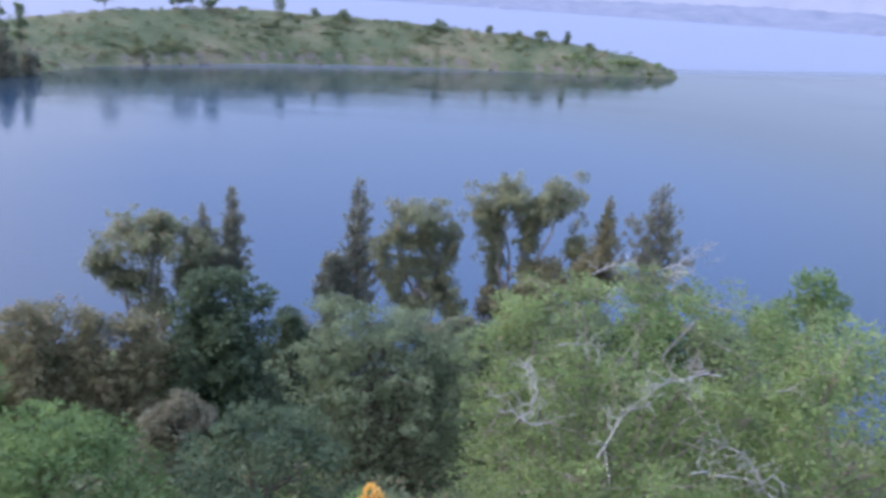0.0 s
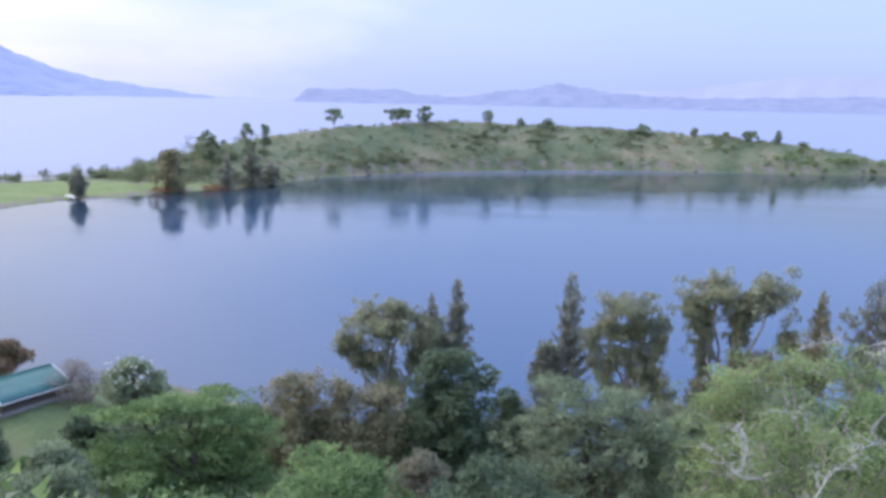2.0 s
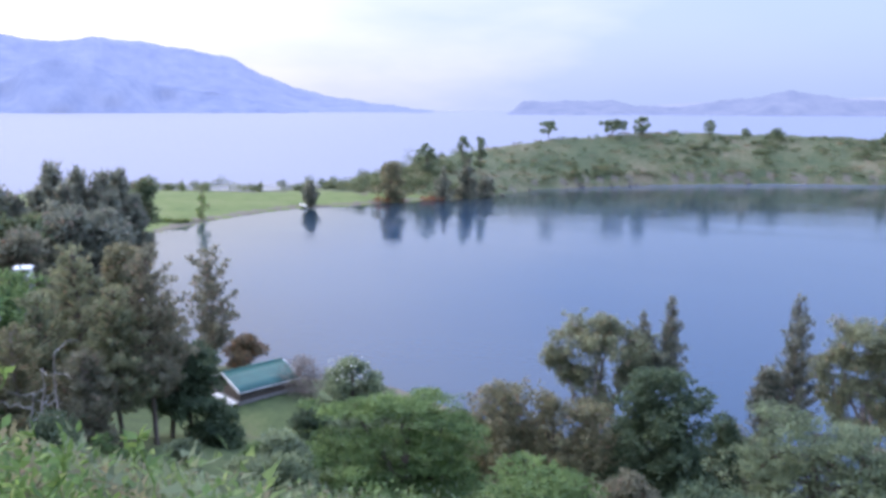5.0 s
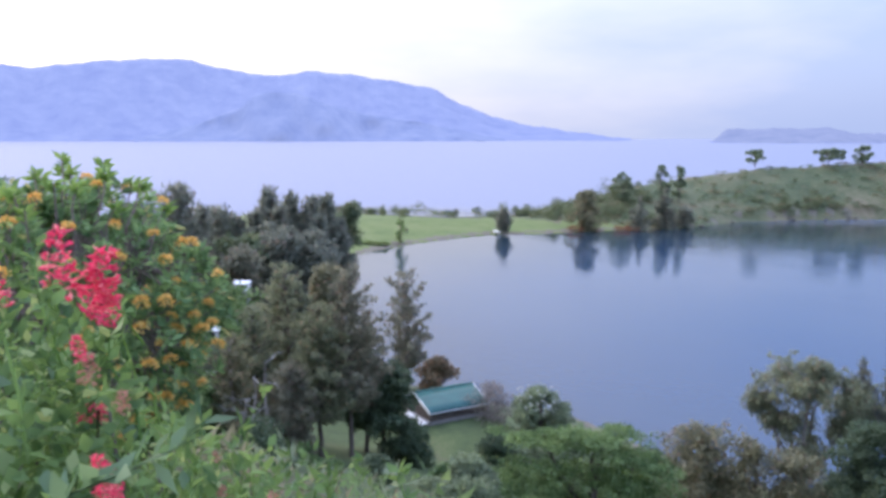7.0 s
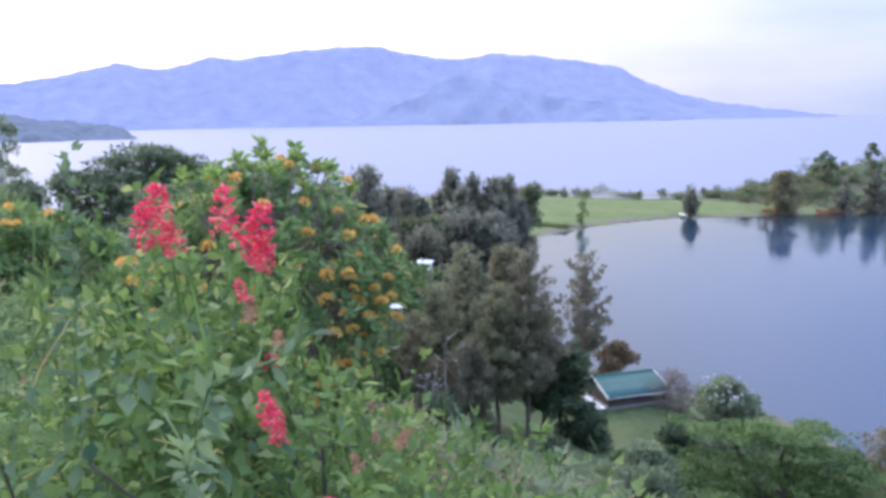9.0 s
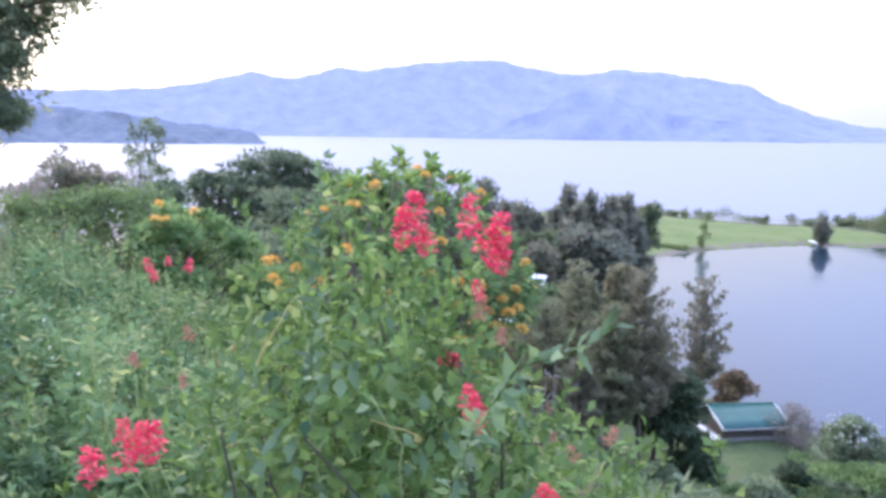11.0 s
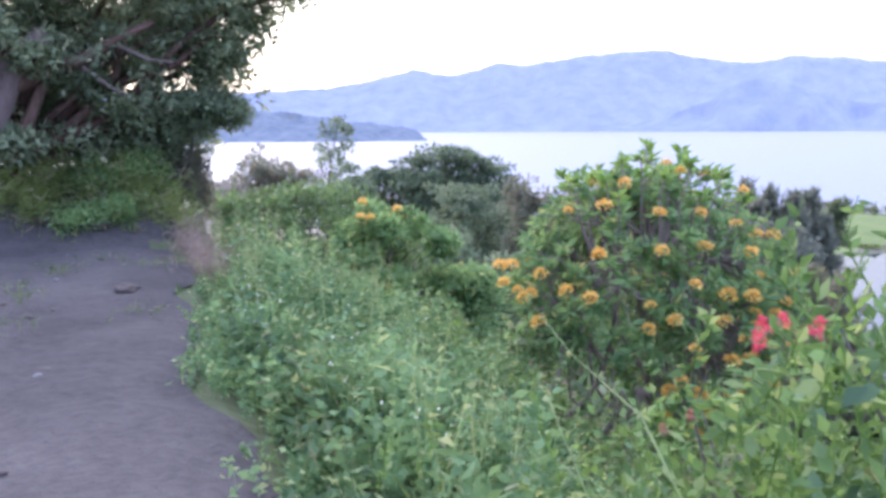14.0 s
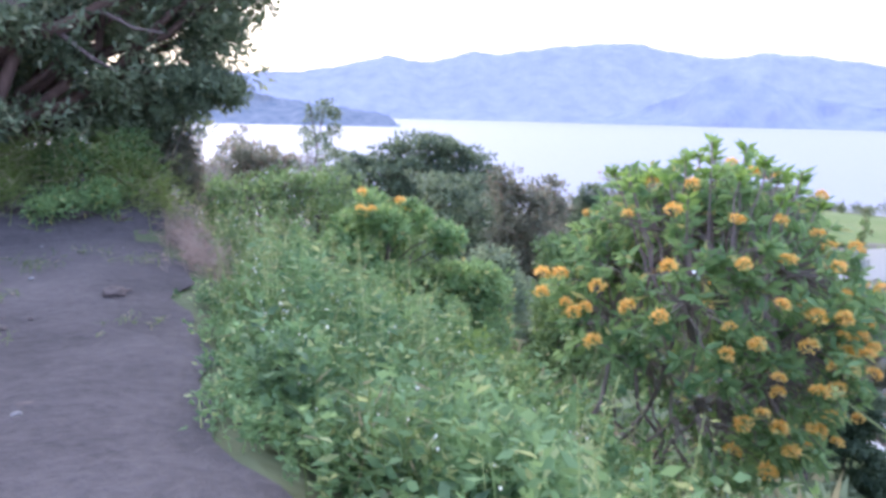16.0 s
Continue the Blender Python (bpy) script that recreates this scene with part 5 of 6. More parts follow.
# trees round the lawn, clear of branches low down
for k, (lab, a_, r_, t_, lo_, h_, m_, bk_) in enumerate([
        ("tall brown-leaved tree standing on the lawn", 48.9, 50, 17.0, 8.2, 2.5, M_LEAF_UMBER, None), ("tall olive tree with layered foliage over the lawn", 53.4, 54, 16.6, 8.2, 2.9, M_LEAF_EUC, None),
        ("olive-green tree with a bare trunk on the lawn", 51.1, 49, 14.9, 7.8, 2.3, M_LEAF_EUC, None), ("grey-green feathery tree above the lawn", 55.6, 51, 14.5, 6.5, 2.6, M_LEAF_EUC, None),
        ("browning tree with pale dead limbs", 57.3, 47, 13.6, 6.2, 2.2, M_LEAF_BROWN, M_BARK_PALE), ("dark brown-green tree at the lawn's edge", 47.9, 53, 13.2, 7.0, 1.8, M_LEAF_UMBER, None),
        ("dull olive tree between the taller ones", 53.2, 47, 11.8, 6.4, 2.2, M_LEAF_UMBER, M_BARK_PALE)]):
    casuarina(lab, a_, r_, t_, lo_, h_, m_, 800 + k, "trees round the lawn", n=90, clump=0.62, trunk=0.17, cover=1.75, point=0.5, name="tree", flat=0.62, slim=0.4, rise=0.15, bark=bk_)

for k, (a_, r_, z_, tw_) in enumerate([(56.0, 44.6, 11.9, 0.3), (55.2, 44.8, 12.6, 2.4), (56.6, 44.4, 10.7, 0.0)]):
    x_, y_ = at(a_, r_)
    gz_ = land_z(x_, y_)
    snag = thing("dead_tree", x_, y_, gz_, "pale leafless snag among the lawn trees", "dead tree", "snags above the lawn")
    rg = np.random.default_rng(900 + k)
    stem_ = bent(rg, (0, 0, -0.2), (0.3, 0.1, z_ - gz_), 6, 0.03)
    part_mesh("trunk", mesh_of("trunk", *tubes([(stem_, np.linspace(0.08, 0.025, 6))], 6), M_BARK_PALE, smooth=True), snag)
    for q in range(5):
        s_ = stem_[2 + q % 4]
        e_ = s_ + np.array([math.cos(tw_ + q * 1.9) * 1.8, math.sin(tw_ + q * 1.9) * 1.8, rg.uniform(0.1, 0.7)])
        part_mesh("branch", mesh_of("branch", *tubes([(bent(rg, s_, e_, 6, 0.12), np.linspace(0.030, 0.008, 6))], 5), M_DEADWOOD, smooth=True), snag)

for k, (a_, r_, h_) in enumerate([(52.5, 43.5, 1.7), (54.6, 42.0, 2.2), (50.4, 41.5, 1.5), (47.0, 44.0, 1.6), (42.0, 45.5, 1.5)]):
    x_, y_ = at(a_, r_)
    tree("shrub", "small rounded shrub at the lawn's edge", x_, y_, land_z(x_, y_) + h_, 1.15, "round", M_LEAF_OLIVE if k % 2 else M_LEAF_GREEN, n=22, rb=0.42, seed=210 + k, base=0.05, category="shrub", group="lawn shrubs", trunk=0.05, cap=4000)

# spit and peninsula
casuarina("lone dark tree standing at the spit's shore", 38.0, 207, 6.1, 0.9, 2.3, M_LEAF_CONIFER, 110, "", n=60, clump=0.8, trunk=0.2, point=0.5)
for k, (a_, r_, e_, h_, kind_, m_, lab) in enumerate([
        (26.9, 226, -3.6, 0.95, "spire", M_LEAF_CONIFER, "tall dark tree on the peninsula shore"), (28.7, 222, -4.1, 0.85, "spire", M_LEAF_CONIFER, "dark tree on the peninsula shore"),
        (25.7, 229, -4.7, 0.75, "round", M_LEAF_CONIFER, "low dark tree on the peninsula shore"), (32.4, 216, -3.75, 1.15, "open", M_LEAF_BROWN, "brown-leaved tree on the peninsula shore")]):
    tree_at("tree", lab, a_, r_, e_, h_, kind_, m_, n=40, rb=1.2, cover=1.8, seed=111 + k, base=0.04, group="peninsula shore trees", trunk=0.3)
for k, (a_, r_, e_, h_) in enumerate([(21.4, 292, -1.05, 0.55), (17.0, 300, -1.0, 0.95), (15.1, 303, -0.85, 0.62), (10.7, 312, -0.95, 0.35), (8.4, 320, -1.5, 0.3), (6.5, 324, -1.45, 0.42), (0.2, 334, -1.7, 0.5),
                                      (-3.2, 340, -1.85, 0.3), (-5.2, 340, -2.0, 0.25), (-6.8, 341, -1.95, 0.55), (-8.4, 341, -1.9, 0.3), (29.8, 246, -2.75, 0.75), (27.3, 250, -2.2, 0.5), (26.1, 252, -2.25, 0.45)]):
    tree_at("tree", "small umbrella-crowned tree on the peninsula ridge", a_, r_, e_ + 0.15, h_ * 1.15, "flat" if k == 0 else "open", M_LEAF_OLIVE, n=22, rb=0.8, cover=1.5, seed=120 + k, base=0.36 if k < 4 else 0.2, group="peninsula ridge trees", trunk=0.14)
tree_at("tree", "small thin pale tree on the meadow", 45.3, 186, -5.75, 0.40, "open", M_LEAF_PALE, n=22, rb=0.6, seed=140, base=0.02, cover=1.0, trunk=0.08)


def scrub(name, label, spots, leaf_mat, seed, leaf=(0.55, 0.30), per=150):
    """Low scrub that nobody could count: clumps of leaves at spots (x, y, half width, height)."""
    rng = np.random.default_rng(seed)
    vs, fs, b = [], [], 0
    for x, y, w, h in spots:
        z = land_z(x, y)
        bl = [((x + rng.normal(0, w * 0.45), y + rng.normal(0, w * 0.45), z + h * rng.uniform(0.15, 0.6)), (w * rng.uniform(0.45, 0.8), w * rng.uniform(0.45, 0.8), h * rng.uniform(0.3, 0.5))) for _ in range(5)]
        v, f = crown_leaves(rng, bl, per, *leaf)
        vs.append(v)
        fs.append(f + b)
        b += len(v)
    return tagged(new(name, mesh_of(name, np.concatenate(vs), np.concatenate(fs), leaf_mat)), label, "scrub", kind="stuff")


rng = np.random.default_rng(5)
px = rng.uniform(-150, 95, 9000)
py = rng.uniform(195, 375, 9000)
pd, _ = seg_dist(px, py, SHORE, True)
ok = inside(px, py, SHORE) & (pd > 0.8) & (land(px, py) > 0.5)
patch = waves(px * 0.35 + 3, py * 0.5)
dense = ok & (rng.random(9000) < np.where(patch > 0.1, 0.55, 0.20) + np.where(pd < 4, 0.25, 0))
spots = [(a, b, rng.uniform(0.8, 2.2), rng.uniform(0.5, 1.3)) for a, b in zip(px[dense], py[dense])]
scrub("scrub", "green scrub and bushes over the peninsula", spots[::3], M_LEAF_SHRUB, 6, per=56)
scrub("scrub", "olive bushes over the peninsula", spots[1::3], M_LEAF_OLIVE, 7, per=56)
straw = [(a + rng.normal(0, 2), b + rng.normal(0, 2), rng.uniform(1.2, 3.2), rng.uniform(0.3, 0.6)) for a, b, _, _ in spots[2::3]]
scrub("dry_grass", "straw-coloured dry grass over the peninsula", straw, M_STRAW, 15, leaf=(0.7, 0.16), per=70)
gully = []
for gx, gy, ga, n_ in [(-92, 246, 0.9, 26), (-62, 282, 1.2, 24), (-40, 300, 1.4, 26), (-8, 316, 1.2, 22), (28, 322, 1.7, 20), (56, 326, 1.5, 16)]:
    for k in range(n_):
        q = rng.uniform(0, 26)
        gully.append((gx + math.cos(ga) * q + rng.normal(0, 2.2), gy + math.sin(ga) * q + rng.normal(0, 2.2), rng.uniform(0.9, 2.2), rng.uniform(0.7, 1.6)))
scrub("scrub", "dense bushes in the peninsula's gullies", gully, M_LEAF_SHRUB, 16, per=110)
edge_spots = []
for t in np.linspace(0, 1, 120):
    k = t * 11
    # far side of the spit
    line = np.array([(-121, 300), (-141, 262), (-149, 228), (-153, 200), (-160, 184), (-190, 172), (-212, 150), (-200, 112), (-186, 75)], float)
    q = t * (len(line) - 1)
    lo = min(int(q), len(line) - 2)
    c = line[lo] + (line[lo + 1] - line[lo]) * (q - lo)
    if rng.random() < 0.25 + 0.75 * (math.sin(t * 23) > -0.2):
        edge_spots.append((c[0] + 5 + rng.normal(0, 2.5), c[1] + rng.normal(0, 2.5) - 1, rng.uniform(1.2, 3.4), rng.uniform(1.0, 3.0) + 2.2 * (rng.random() < 0.25)))
scrub("scrub", "bushes along the back shore of the spit", edge_spots, M_LEAF_SHRUB, 8, per=260)
hill_spots = [(-133 + rng.normal(0, 10), 214 + rng.normal(0, 13), rng.uniform(1.8, 4.2), rng.uniform(1.6, 4.6)) for _ in range(70)]
scrub("scrub", "thick bushes where the spit climbs to the peninsula", hill_spots, M_LEAF_SHRUB, 9, per=300)
reed = [(*at(a_, r_), 1.6, 1.3) for a_, r_ in [(33.1, 214), (32.5, 214.5), (31.9, 215), (29.9, 219), (29.4, 220), (28.9, 220.5)]]
scrub("reeds", "russet reeds at the peninsula shore", reed, M_REED, 10, leaf=(0.9, 0.10), per=260)
tip_spots = [(88 - k * 2.6 + rng.normal(0, 1.0), 333 - k * 0.8 + rng.normal(0, 2.5), rng.uniform(0.8, 1.8), rng.uniform(0.8, 2.2)) for k in range(16)]
scrub("scrub", "pale-leaved bushes on the rocky tip", tip_spots, M_LEAF_PALE, 11, per=200)

meadow = [(-135 + 2.2 * q + rng.normal(0, 0.8), 124 + 1.4 * q + rng.normal(0, 0.8), rng.uniform(0.9, 1.8), rng.uniform(0.4, 0.8)) for q in np.linspace(-2.5, 2.5, 16)]
scrub("tussocks", "rough grass tussocks over the meadow", [m for m in meadow if land_z(m[0], m[1]) > 0.3], M_GRASS_BLADE, 17, per=80)

# bushes that cover the slope below the path
slope = []
for k in range(1500):
    a_, r_ = rng.uniform(-40, 78), rng.uniform(9, 60) 
    x, y = at(a_, r_)
    z = land_z(x, y)
    on_lawn = abs(x + 36) < 17 and abs(y - 38) < 17 and z < 9.5
    if z > 0.6 and not on_lawn and y > path_edge(x) + 5:
        slope.append((x, y, rng.uniform(0.5, 1.1) * (1 + r_ / 60), rng.uniform(0.6, 1.3) * (1 + r_ / 70)))
scrub("undergrowth", "mixed green undergrowth on the slope", slope[::3], M_LEAF_GREEN, 12, leaf=(0.30, 0.15), per=90)
scrub("undergrowth", "olive undergrowth on the slope", slope[1::3], M_LEAF_OLIVE, 13, leaf=(0.30, 0.15), per=90)
scrub("undergrowth", "brownish undergrowth on the slope", slope[2::3], M_LEAF_BROWN, 14, leaf=(0.30, 0.15), per=90)


# ---- flowering bushes beside the path ----
def whorl_leaves(rng, tips, outs, per, length, width, spread=0.25, opening=1.1):
    """Rosettes of leaves round the tips of twigs."""
    n = len(tips)
    pos = np.repeat(tips, per, 0)
    out = np.repeat(outs, per, 0)
    side = unit(np.cross(out, rng.normal(0, 1, pos.shape)))
    axis = unit(out * 0.55 + side * opening)
    pos = pos - out * (rng.random((len(pos), 1)) * length * 0.9)
    return leaf_arrays(rng, pos, axis, length, width, fold=0.2, spread=spread)


def flower_head(rng, radius, petals, material, name, flat=0.6):
    """A domed head of many small petals."""
    d = sphere_dirs(rng, petals)
    d[:, 2] = np.where(d[:, 2] < -0.35, -d[:, 2], d[:, 2])
    pos = d * np.array([radius, radius, radius * flat]) * rng.uniform(0.55, 0.95, (petals, 1))
    v, f = leaf_arrays(rng, pos, d, radius * 0.42, radius * 0.34, spread=0.5)
    return mesh_of(name, v, f, material)


def turned(x, y, z, s, rng):
    return pose(x, y, z, rng.uniform(-25, 25), rng.uniform(-25, 25), rng.uniform(0, 360)) @ Matrix.Diagonal((s, s, s * rng.uniform(0.8, 1.2), 1))


rng = np.random.default_rng(21)
OB = np.array([-8.12, 3.55, 0.0])
gz = land_z(OB[0], OB[1])
bush = thing("flowering_bush", OB[0], OB[1], gz, "tall green bush covered in orange flower heads", "bush")
cz = 23.2 - gz
AXES = np.array([1.42, 1.42, 1.42])
to_path = np.array([-0.34, -0.94, 0.0])
twig_d = sphere_dirs(rng, 2200)
low_side = (twig_d @ to_path > 0.12) & (twig_d[:, 2] < -0.12)
twig_d = twig_d[~low_side & (twig_d[:, 2] > -0.93)][:980]
hang = np.where(twig_d[:, 2:3] < 0, [[1.0, 1.0, 1.22]], [[1.0, 1.0, 1.0]])
tips = np.array([0, 0, cz]) + twig_d * AXES * hang * rng.uniform(0.45, 1.0, (len(twig_d), 1)) ** 0.4 * (1 + 0.10 * np.sin(twig_d[:, :1] * 7 + 1) * np.sin(twig_d[:, 1:2] * 6))
thin_top = (twig_d @ np.array([0.83, -0.45, 0.0]) > 0.05) & (twig_d[:, 2] > 0.28) & (twig_d[:, 2] < 0.85) & (np.arange(len(twig_d)) % 5 < 3)
twig_d, tips = twig_d[~thin_top], tips[~thin_top]
lines, forks = [], []
for k in range(7):
    a = k * 2 * math.pi / 7 + rng.normal(0, 0.2)
    p = bent(rng, (0.12 * math.cos(a), 0.12 * math.sin(a), 0.0), (0.75 * math.cos(a), 0.75 * math.sin(a), cz * rng.uniform(0.55, 1.0)), 7, 0.09)
    lines.append((p, np.linspace(0.034, 0.013, 7)))
    forks.extend([p[3], p[4], p[5], p[6]])
# bent bare stems that show on the path side
for p in (np.array([(-0.20, -0.30, 0.0), (-0.34, -0.62, 0.35), (-0.36, -0.92, 0.62), (-0.26, -0.98, 0.98), (-0.22, -0.80, 1.35), (-0.30, -0.70, 1.7)]),
          np.array([(-0.10, -0.25, 0.0), (-0.10, -0.70, 0.22), (0.02, -1.00, 0.42), (0.15, -0.85, 0.60), (0.30, -0.62, 0.80), (0.40, -0.5, 1.1)]),
          np.array([(-0.36, -0.92, 0.62), (-0.25, -0.80, 0.80), (-0.10, -0.75, 0.98), (0.02, -0.62, 1.15), (0.1, -0.5, 1.4), (0.15, -0.45, 1.6)])):
    lines.append((p, np.linspace(0.045, 0.02, 6)))
    forks.extend([p[4], p[5]])
forks = np.array(forks)
mids = np.array([0, 0, cz]) + sphere_dirs(rng, 46) * AXES * 0.62
for q in mids:
    f = forks[int(np.argmin(np.linalg.norm(forks - q * 0.8, axis=1)))]
    lines.append((bent(rng, f, q, 5, 0.08), np.linspace(0.018, 0.011, 5)))
for tp in tips:
    f = mids[int(np.argmin(np.linalg.norm(mids - tp, axis=1) + rng.uniform(0, 0.25, len(mids))))]
    lines.append((bent(rng, f, tp, 4, 0.08), np.array([0.009, 0.007, 0.006, 0.004])))
crown_top = [np.array([0.92 * math.cos(k * 2.4) * (k / 26) ** 0.5, 0.98 * math.sin(k * 2.4) * (k / 26) ** 0.5, cz + 1.42 - 0.42 * k / 26 + 0.24 * rng.random()]) for k in range(26)]
for q in crown_top:
    part_mesh("stem", mesh_of("stem", *tubes([(bent(rng, q - np.array([q[0] * 0.45 - 0.25, q[1] * 0.45 + 0.14, 1.0]), q, 6, 0.05), np.linspace(0.012, 0.008, 6))], 6), M_BARK_PINK, smooth=True), bush)
for ln in lines[:10]:
    part_mesh("stem", mesh_of("stem", *tubes([ln], 7), M_STEM, smooth=True), bush)
v, f = tubes(lines[10:], 5)
part_mesh("twig_work", mesh_of("twig_work", v, f, M_STEM, smooth=True), bush)["kind"] = "stuff"
v, f = whorl_leaves(rng, tips, unit(twig_d + np.array([0, 0, 0.6])), 15, 0.135, 0.046)
part_mesh("foliage", mesh_of("foliage", v, f, M_LEAF_BUSH), bush)
v, f = whorl_leaves(rng, np.array(crown_top), np.tile([[0, 0, 1.0]], (len(crown_top), 1)), 22, 0.115, 0.040, opening=1.0)
part_mesh("young_leaves", mesh_of("young_leaves", v, f, M_LEAF_TIP), bush, "fresh yellow-green top leaves")
heads = [flower_head(rng, 0.076, 120, M_ORANGE, "flower_head", 0.8) for _ in range(4)]
front = unit(np.array([0.82, 0.10, 0.0]))
made, tries = [], 0
while len(made) < 110 and tries < 6000:
    tries += 1
    d = unit(rng.normal(0, 1, 3) * 0.75 + front * 0.75)
    gap = 0.12 if d[2] < 0.35 else 0.26
    if d[2] > -0.7 and not (d @ to_path > 0.0 and d[2] < 0.0) and all(np.linalg.norm(d - m) > gap for m in made):
        made.append(d)
for k, d in enumerate(made):
    hp = np.array([0, 0, cz]) + d * AXES * rng.uniform(0.90, 1.05)
    part_mesh("flower_head", heads[k % 4], bush, at=turned(*hp, rng.uniform(0.62, 0.98), rng))

# a second, farther bush with a few orange heads
bx, by = at(80.6, 15.5)
far_bush, fb = tree("flowering_bush", "green bush with a few orange flower heads", bx, by, 23.7, 1.35, "round", M_LEAF_BUSH, n=60, rb=0.26, base=0.02, seed=150, category="bush", trunk=0.05, leaf=1.2, cap=12000)
for k, (c, r) in enumerate(sorted(fb, key=lambda q: -q[0][2])[:7]):
    part_mesh("flower_head", heads[k % 4], far_bush, at=turned(c[0] + 0.2, c[1] - 0.2, c[2] + r[2] * 0.9, 1.05, rng))

# lantana-like flowers under the lookout
low_bush, _ = tree("flowering_bush", "low bush with yellow-orange flower heads below the path", -0.4, 19.8, 14.6, 1.3, "round", M_LEAF_GREEN, n=34, rb=0.5, base=0.05, seed=151, category="bush", trunk=0.05)
for k, (x, y, z) in enumerate([(0.05, -0.3, 2.9), (0.2, -0.4, 2.75), (-0.1, -0.5, 2.7), (0.1, -0.6, 2.6), (1.05, -0.2, 2.5)]):
    part_mesh("flower_head", heads[k % 4], low_bush, at=turned(x, y, z + 14.6 - low_bush.location.z - 2.8, 2.3, rng))

# the coral-flowered bush right beside the camera's way
RB = np.array([-1.75, 0.95])
rz = land_z(RB[0], RB[1])
red = thing("flowering_bush", RB[0], RB[1], rz, "rambling green bush with coral-red flower sprays", "bush")
rb_blobs = [((-0.15, -0.05, 1.14), (0.55, 0.45, 0.5)), ((-0.8, 0.0, 1.09), (0.55, 0.5, 0.45)), ((0.0, 0.0, 0.84), (0.75, 0.6, 0.65)), ((-0.6, 0.1, 0.84), (0.7, 0.6, 0.6)), ((0.5, -0.15, 0.64), (0.5, 0.45, 0.5)), ((-1.1, -0.1, 0.79), (0.6, 0.6, 0.6)), ((0.1, 0.7, 0.54), (0.6, 0.6, 0.55)),
            ((0.55, 0.5, 0.44), (0.5, 0.5, 0.4)), ((-0.9, 0.8, 0.49), (0.6, 0.6, 0.5)),
            ((-0.15, -0.25, 24.30 - rz), (0.38, 0.32, 0.26)), ((-0.50, -0.12, 24.35 - rz), (0.42, 0.36, 0.26))]
lines = []
tips = []
for k in range(90):
    c, r = rb_blobs[k % len(rb_blobs)]
    e = np.array(c) + sphere_dirs(rng, 1)[0] * np.array(r) * rng.uniform(0.7, 1.15)
    e[2] = max(e[2], 0.1)
    p = bent(rng, (rng.normal(0, 0.25) - 0.2, rng.normal(0, 0.2) + 0.2, 0), e, 6, 0.10, 0.10)
    lines.append((p, np.linspace(0.011, 0.003, 6)))
    tips.append(p)
v, f = tubes(lines, 5)
part_mesh("stem_work", mesh_of("stem_work", v, f, M_BARK, smooth=True), red)["kind"] = "stuff"
v, f = crown_leaves(rng, rb_blobs, 13500, 0.050, 0.027, spread=0.9)
part_mesh("foliage", mesh_of("foliage", v, f, M_LEAF_VINE), red)
# upright shoots with leaves all along them
sl, sp, sa = [], [], []
for k in range(200):
    c, r = rb_blobs[k % len(rb_blobs)]
    b = np.array(c) + np.array([rng.normal(0, 0.6) * r[0], rng.normal(0, 0.6) * r[1], rng.uniform(-0.2, 0.55) * r[2]])
    e = b + np.array([rng.normal(0, 0.10), rng.normal(0, 0.10), rng.uniform(0.15, 0.42)])
    ln = bent(rng, b, e, 6, 0.10)
    sl.append((ln, np.linspace(0.004, 0.0015, 6)))
    for q in range(16):
        t = rng.uniform(0.05, 1) * 5
        lo = min(int(t), 4)
        sp.append(ln[lo] + (ln[lo + 1] - ln[lo]) * (t - lo))
        sa.append((rng.normal(), rng.normal(), 0.7))
part_mesh("shoot_work", mesh_of("shoot_work", *tubes(sl, 4), M_LEAF_TIP, smooth=True), red)["kind"] = "stuff"
v, f = leaf_arrays(rng, np.array(sp), unit(np.array(sa)), 0.044, 0.023, fold=0.2, spread=0.4)
part_mesh("shoot_leaves", mesh_of("shoot_leaves", v, f, M_LEAF_VINE), red)["kind"] = "stuff"
pick = rng.integers(0, len(rb_blobs), 420)
bc, br = np.array([b[0] for b in rb_blobs])[pick], np.array([b[1] for b in rb_blobs])[pick]
bd = unit(rng.normal(0, 0.6, (420, 3)) + np.array([0.75, -0.5, 0.35]))
big = bc + bd * br * rng.uniform(0.85, 1.08, (420, 1))
v, f = leaf_arrays(rng, big, np.tile([[0.25, -0.15, -0.75]], (420, 1)), 0.052, 0.034, fold=0.14, spread=0.45, face=bd + np.array([0, 0, 0.5]))
part_mesh("broad_leaves", mesh_of("broad_leaves", v, f, M_LEAF_BROAD), red, "broad pale green leaves")
# twining tendrils
tl = []
for k in range(46):
    q = big[k * 9] + np.array([0, 0, 0.02])
    pts = [q]
    way = unit(np.array([rng.normal(), rng.normal(), rng.uniform(0.2, 1.0)]))
    for s in range(7):
        way = unit(way + rng.normal(0, 0.5, 3))
        pts.append(pts[-1] + way * 0.04)
    tl.append((np.array(pts), np.linspace(0.0028, 0.0012, 8)))
part_mesh("tendril_work", mesh_of("tendril_work", *tubes(tl, 4), M_STALK, smooth=True), red)["kind"] = "stuff"


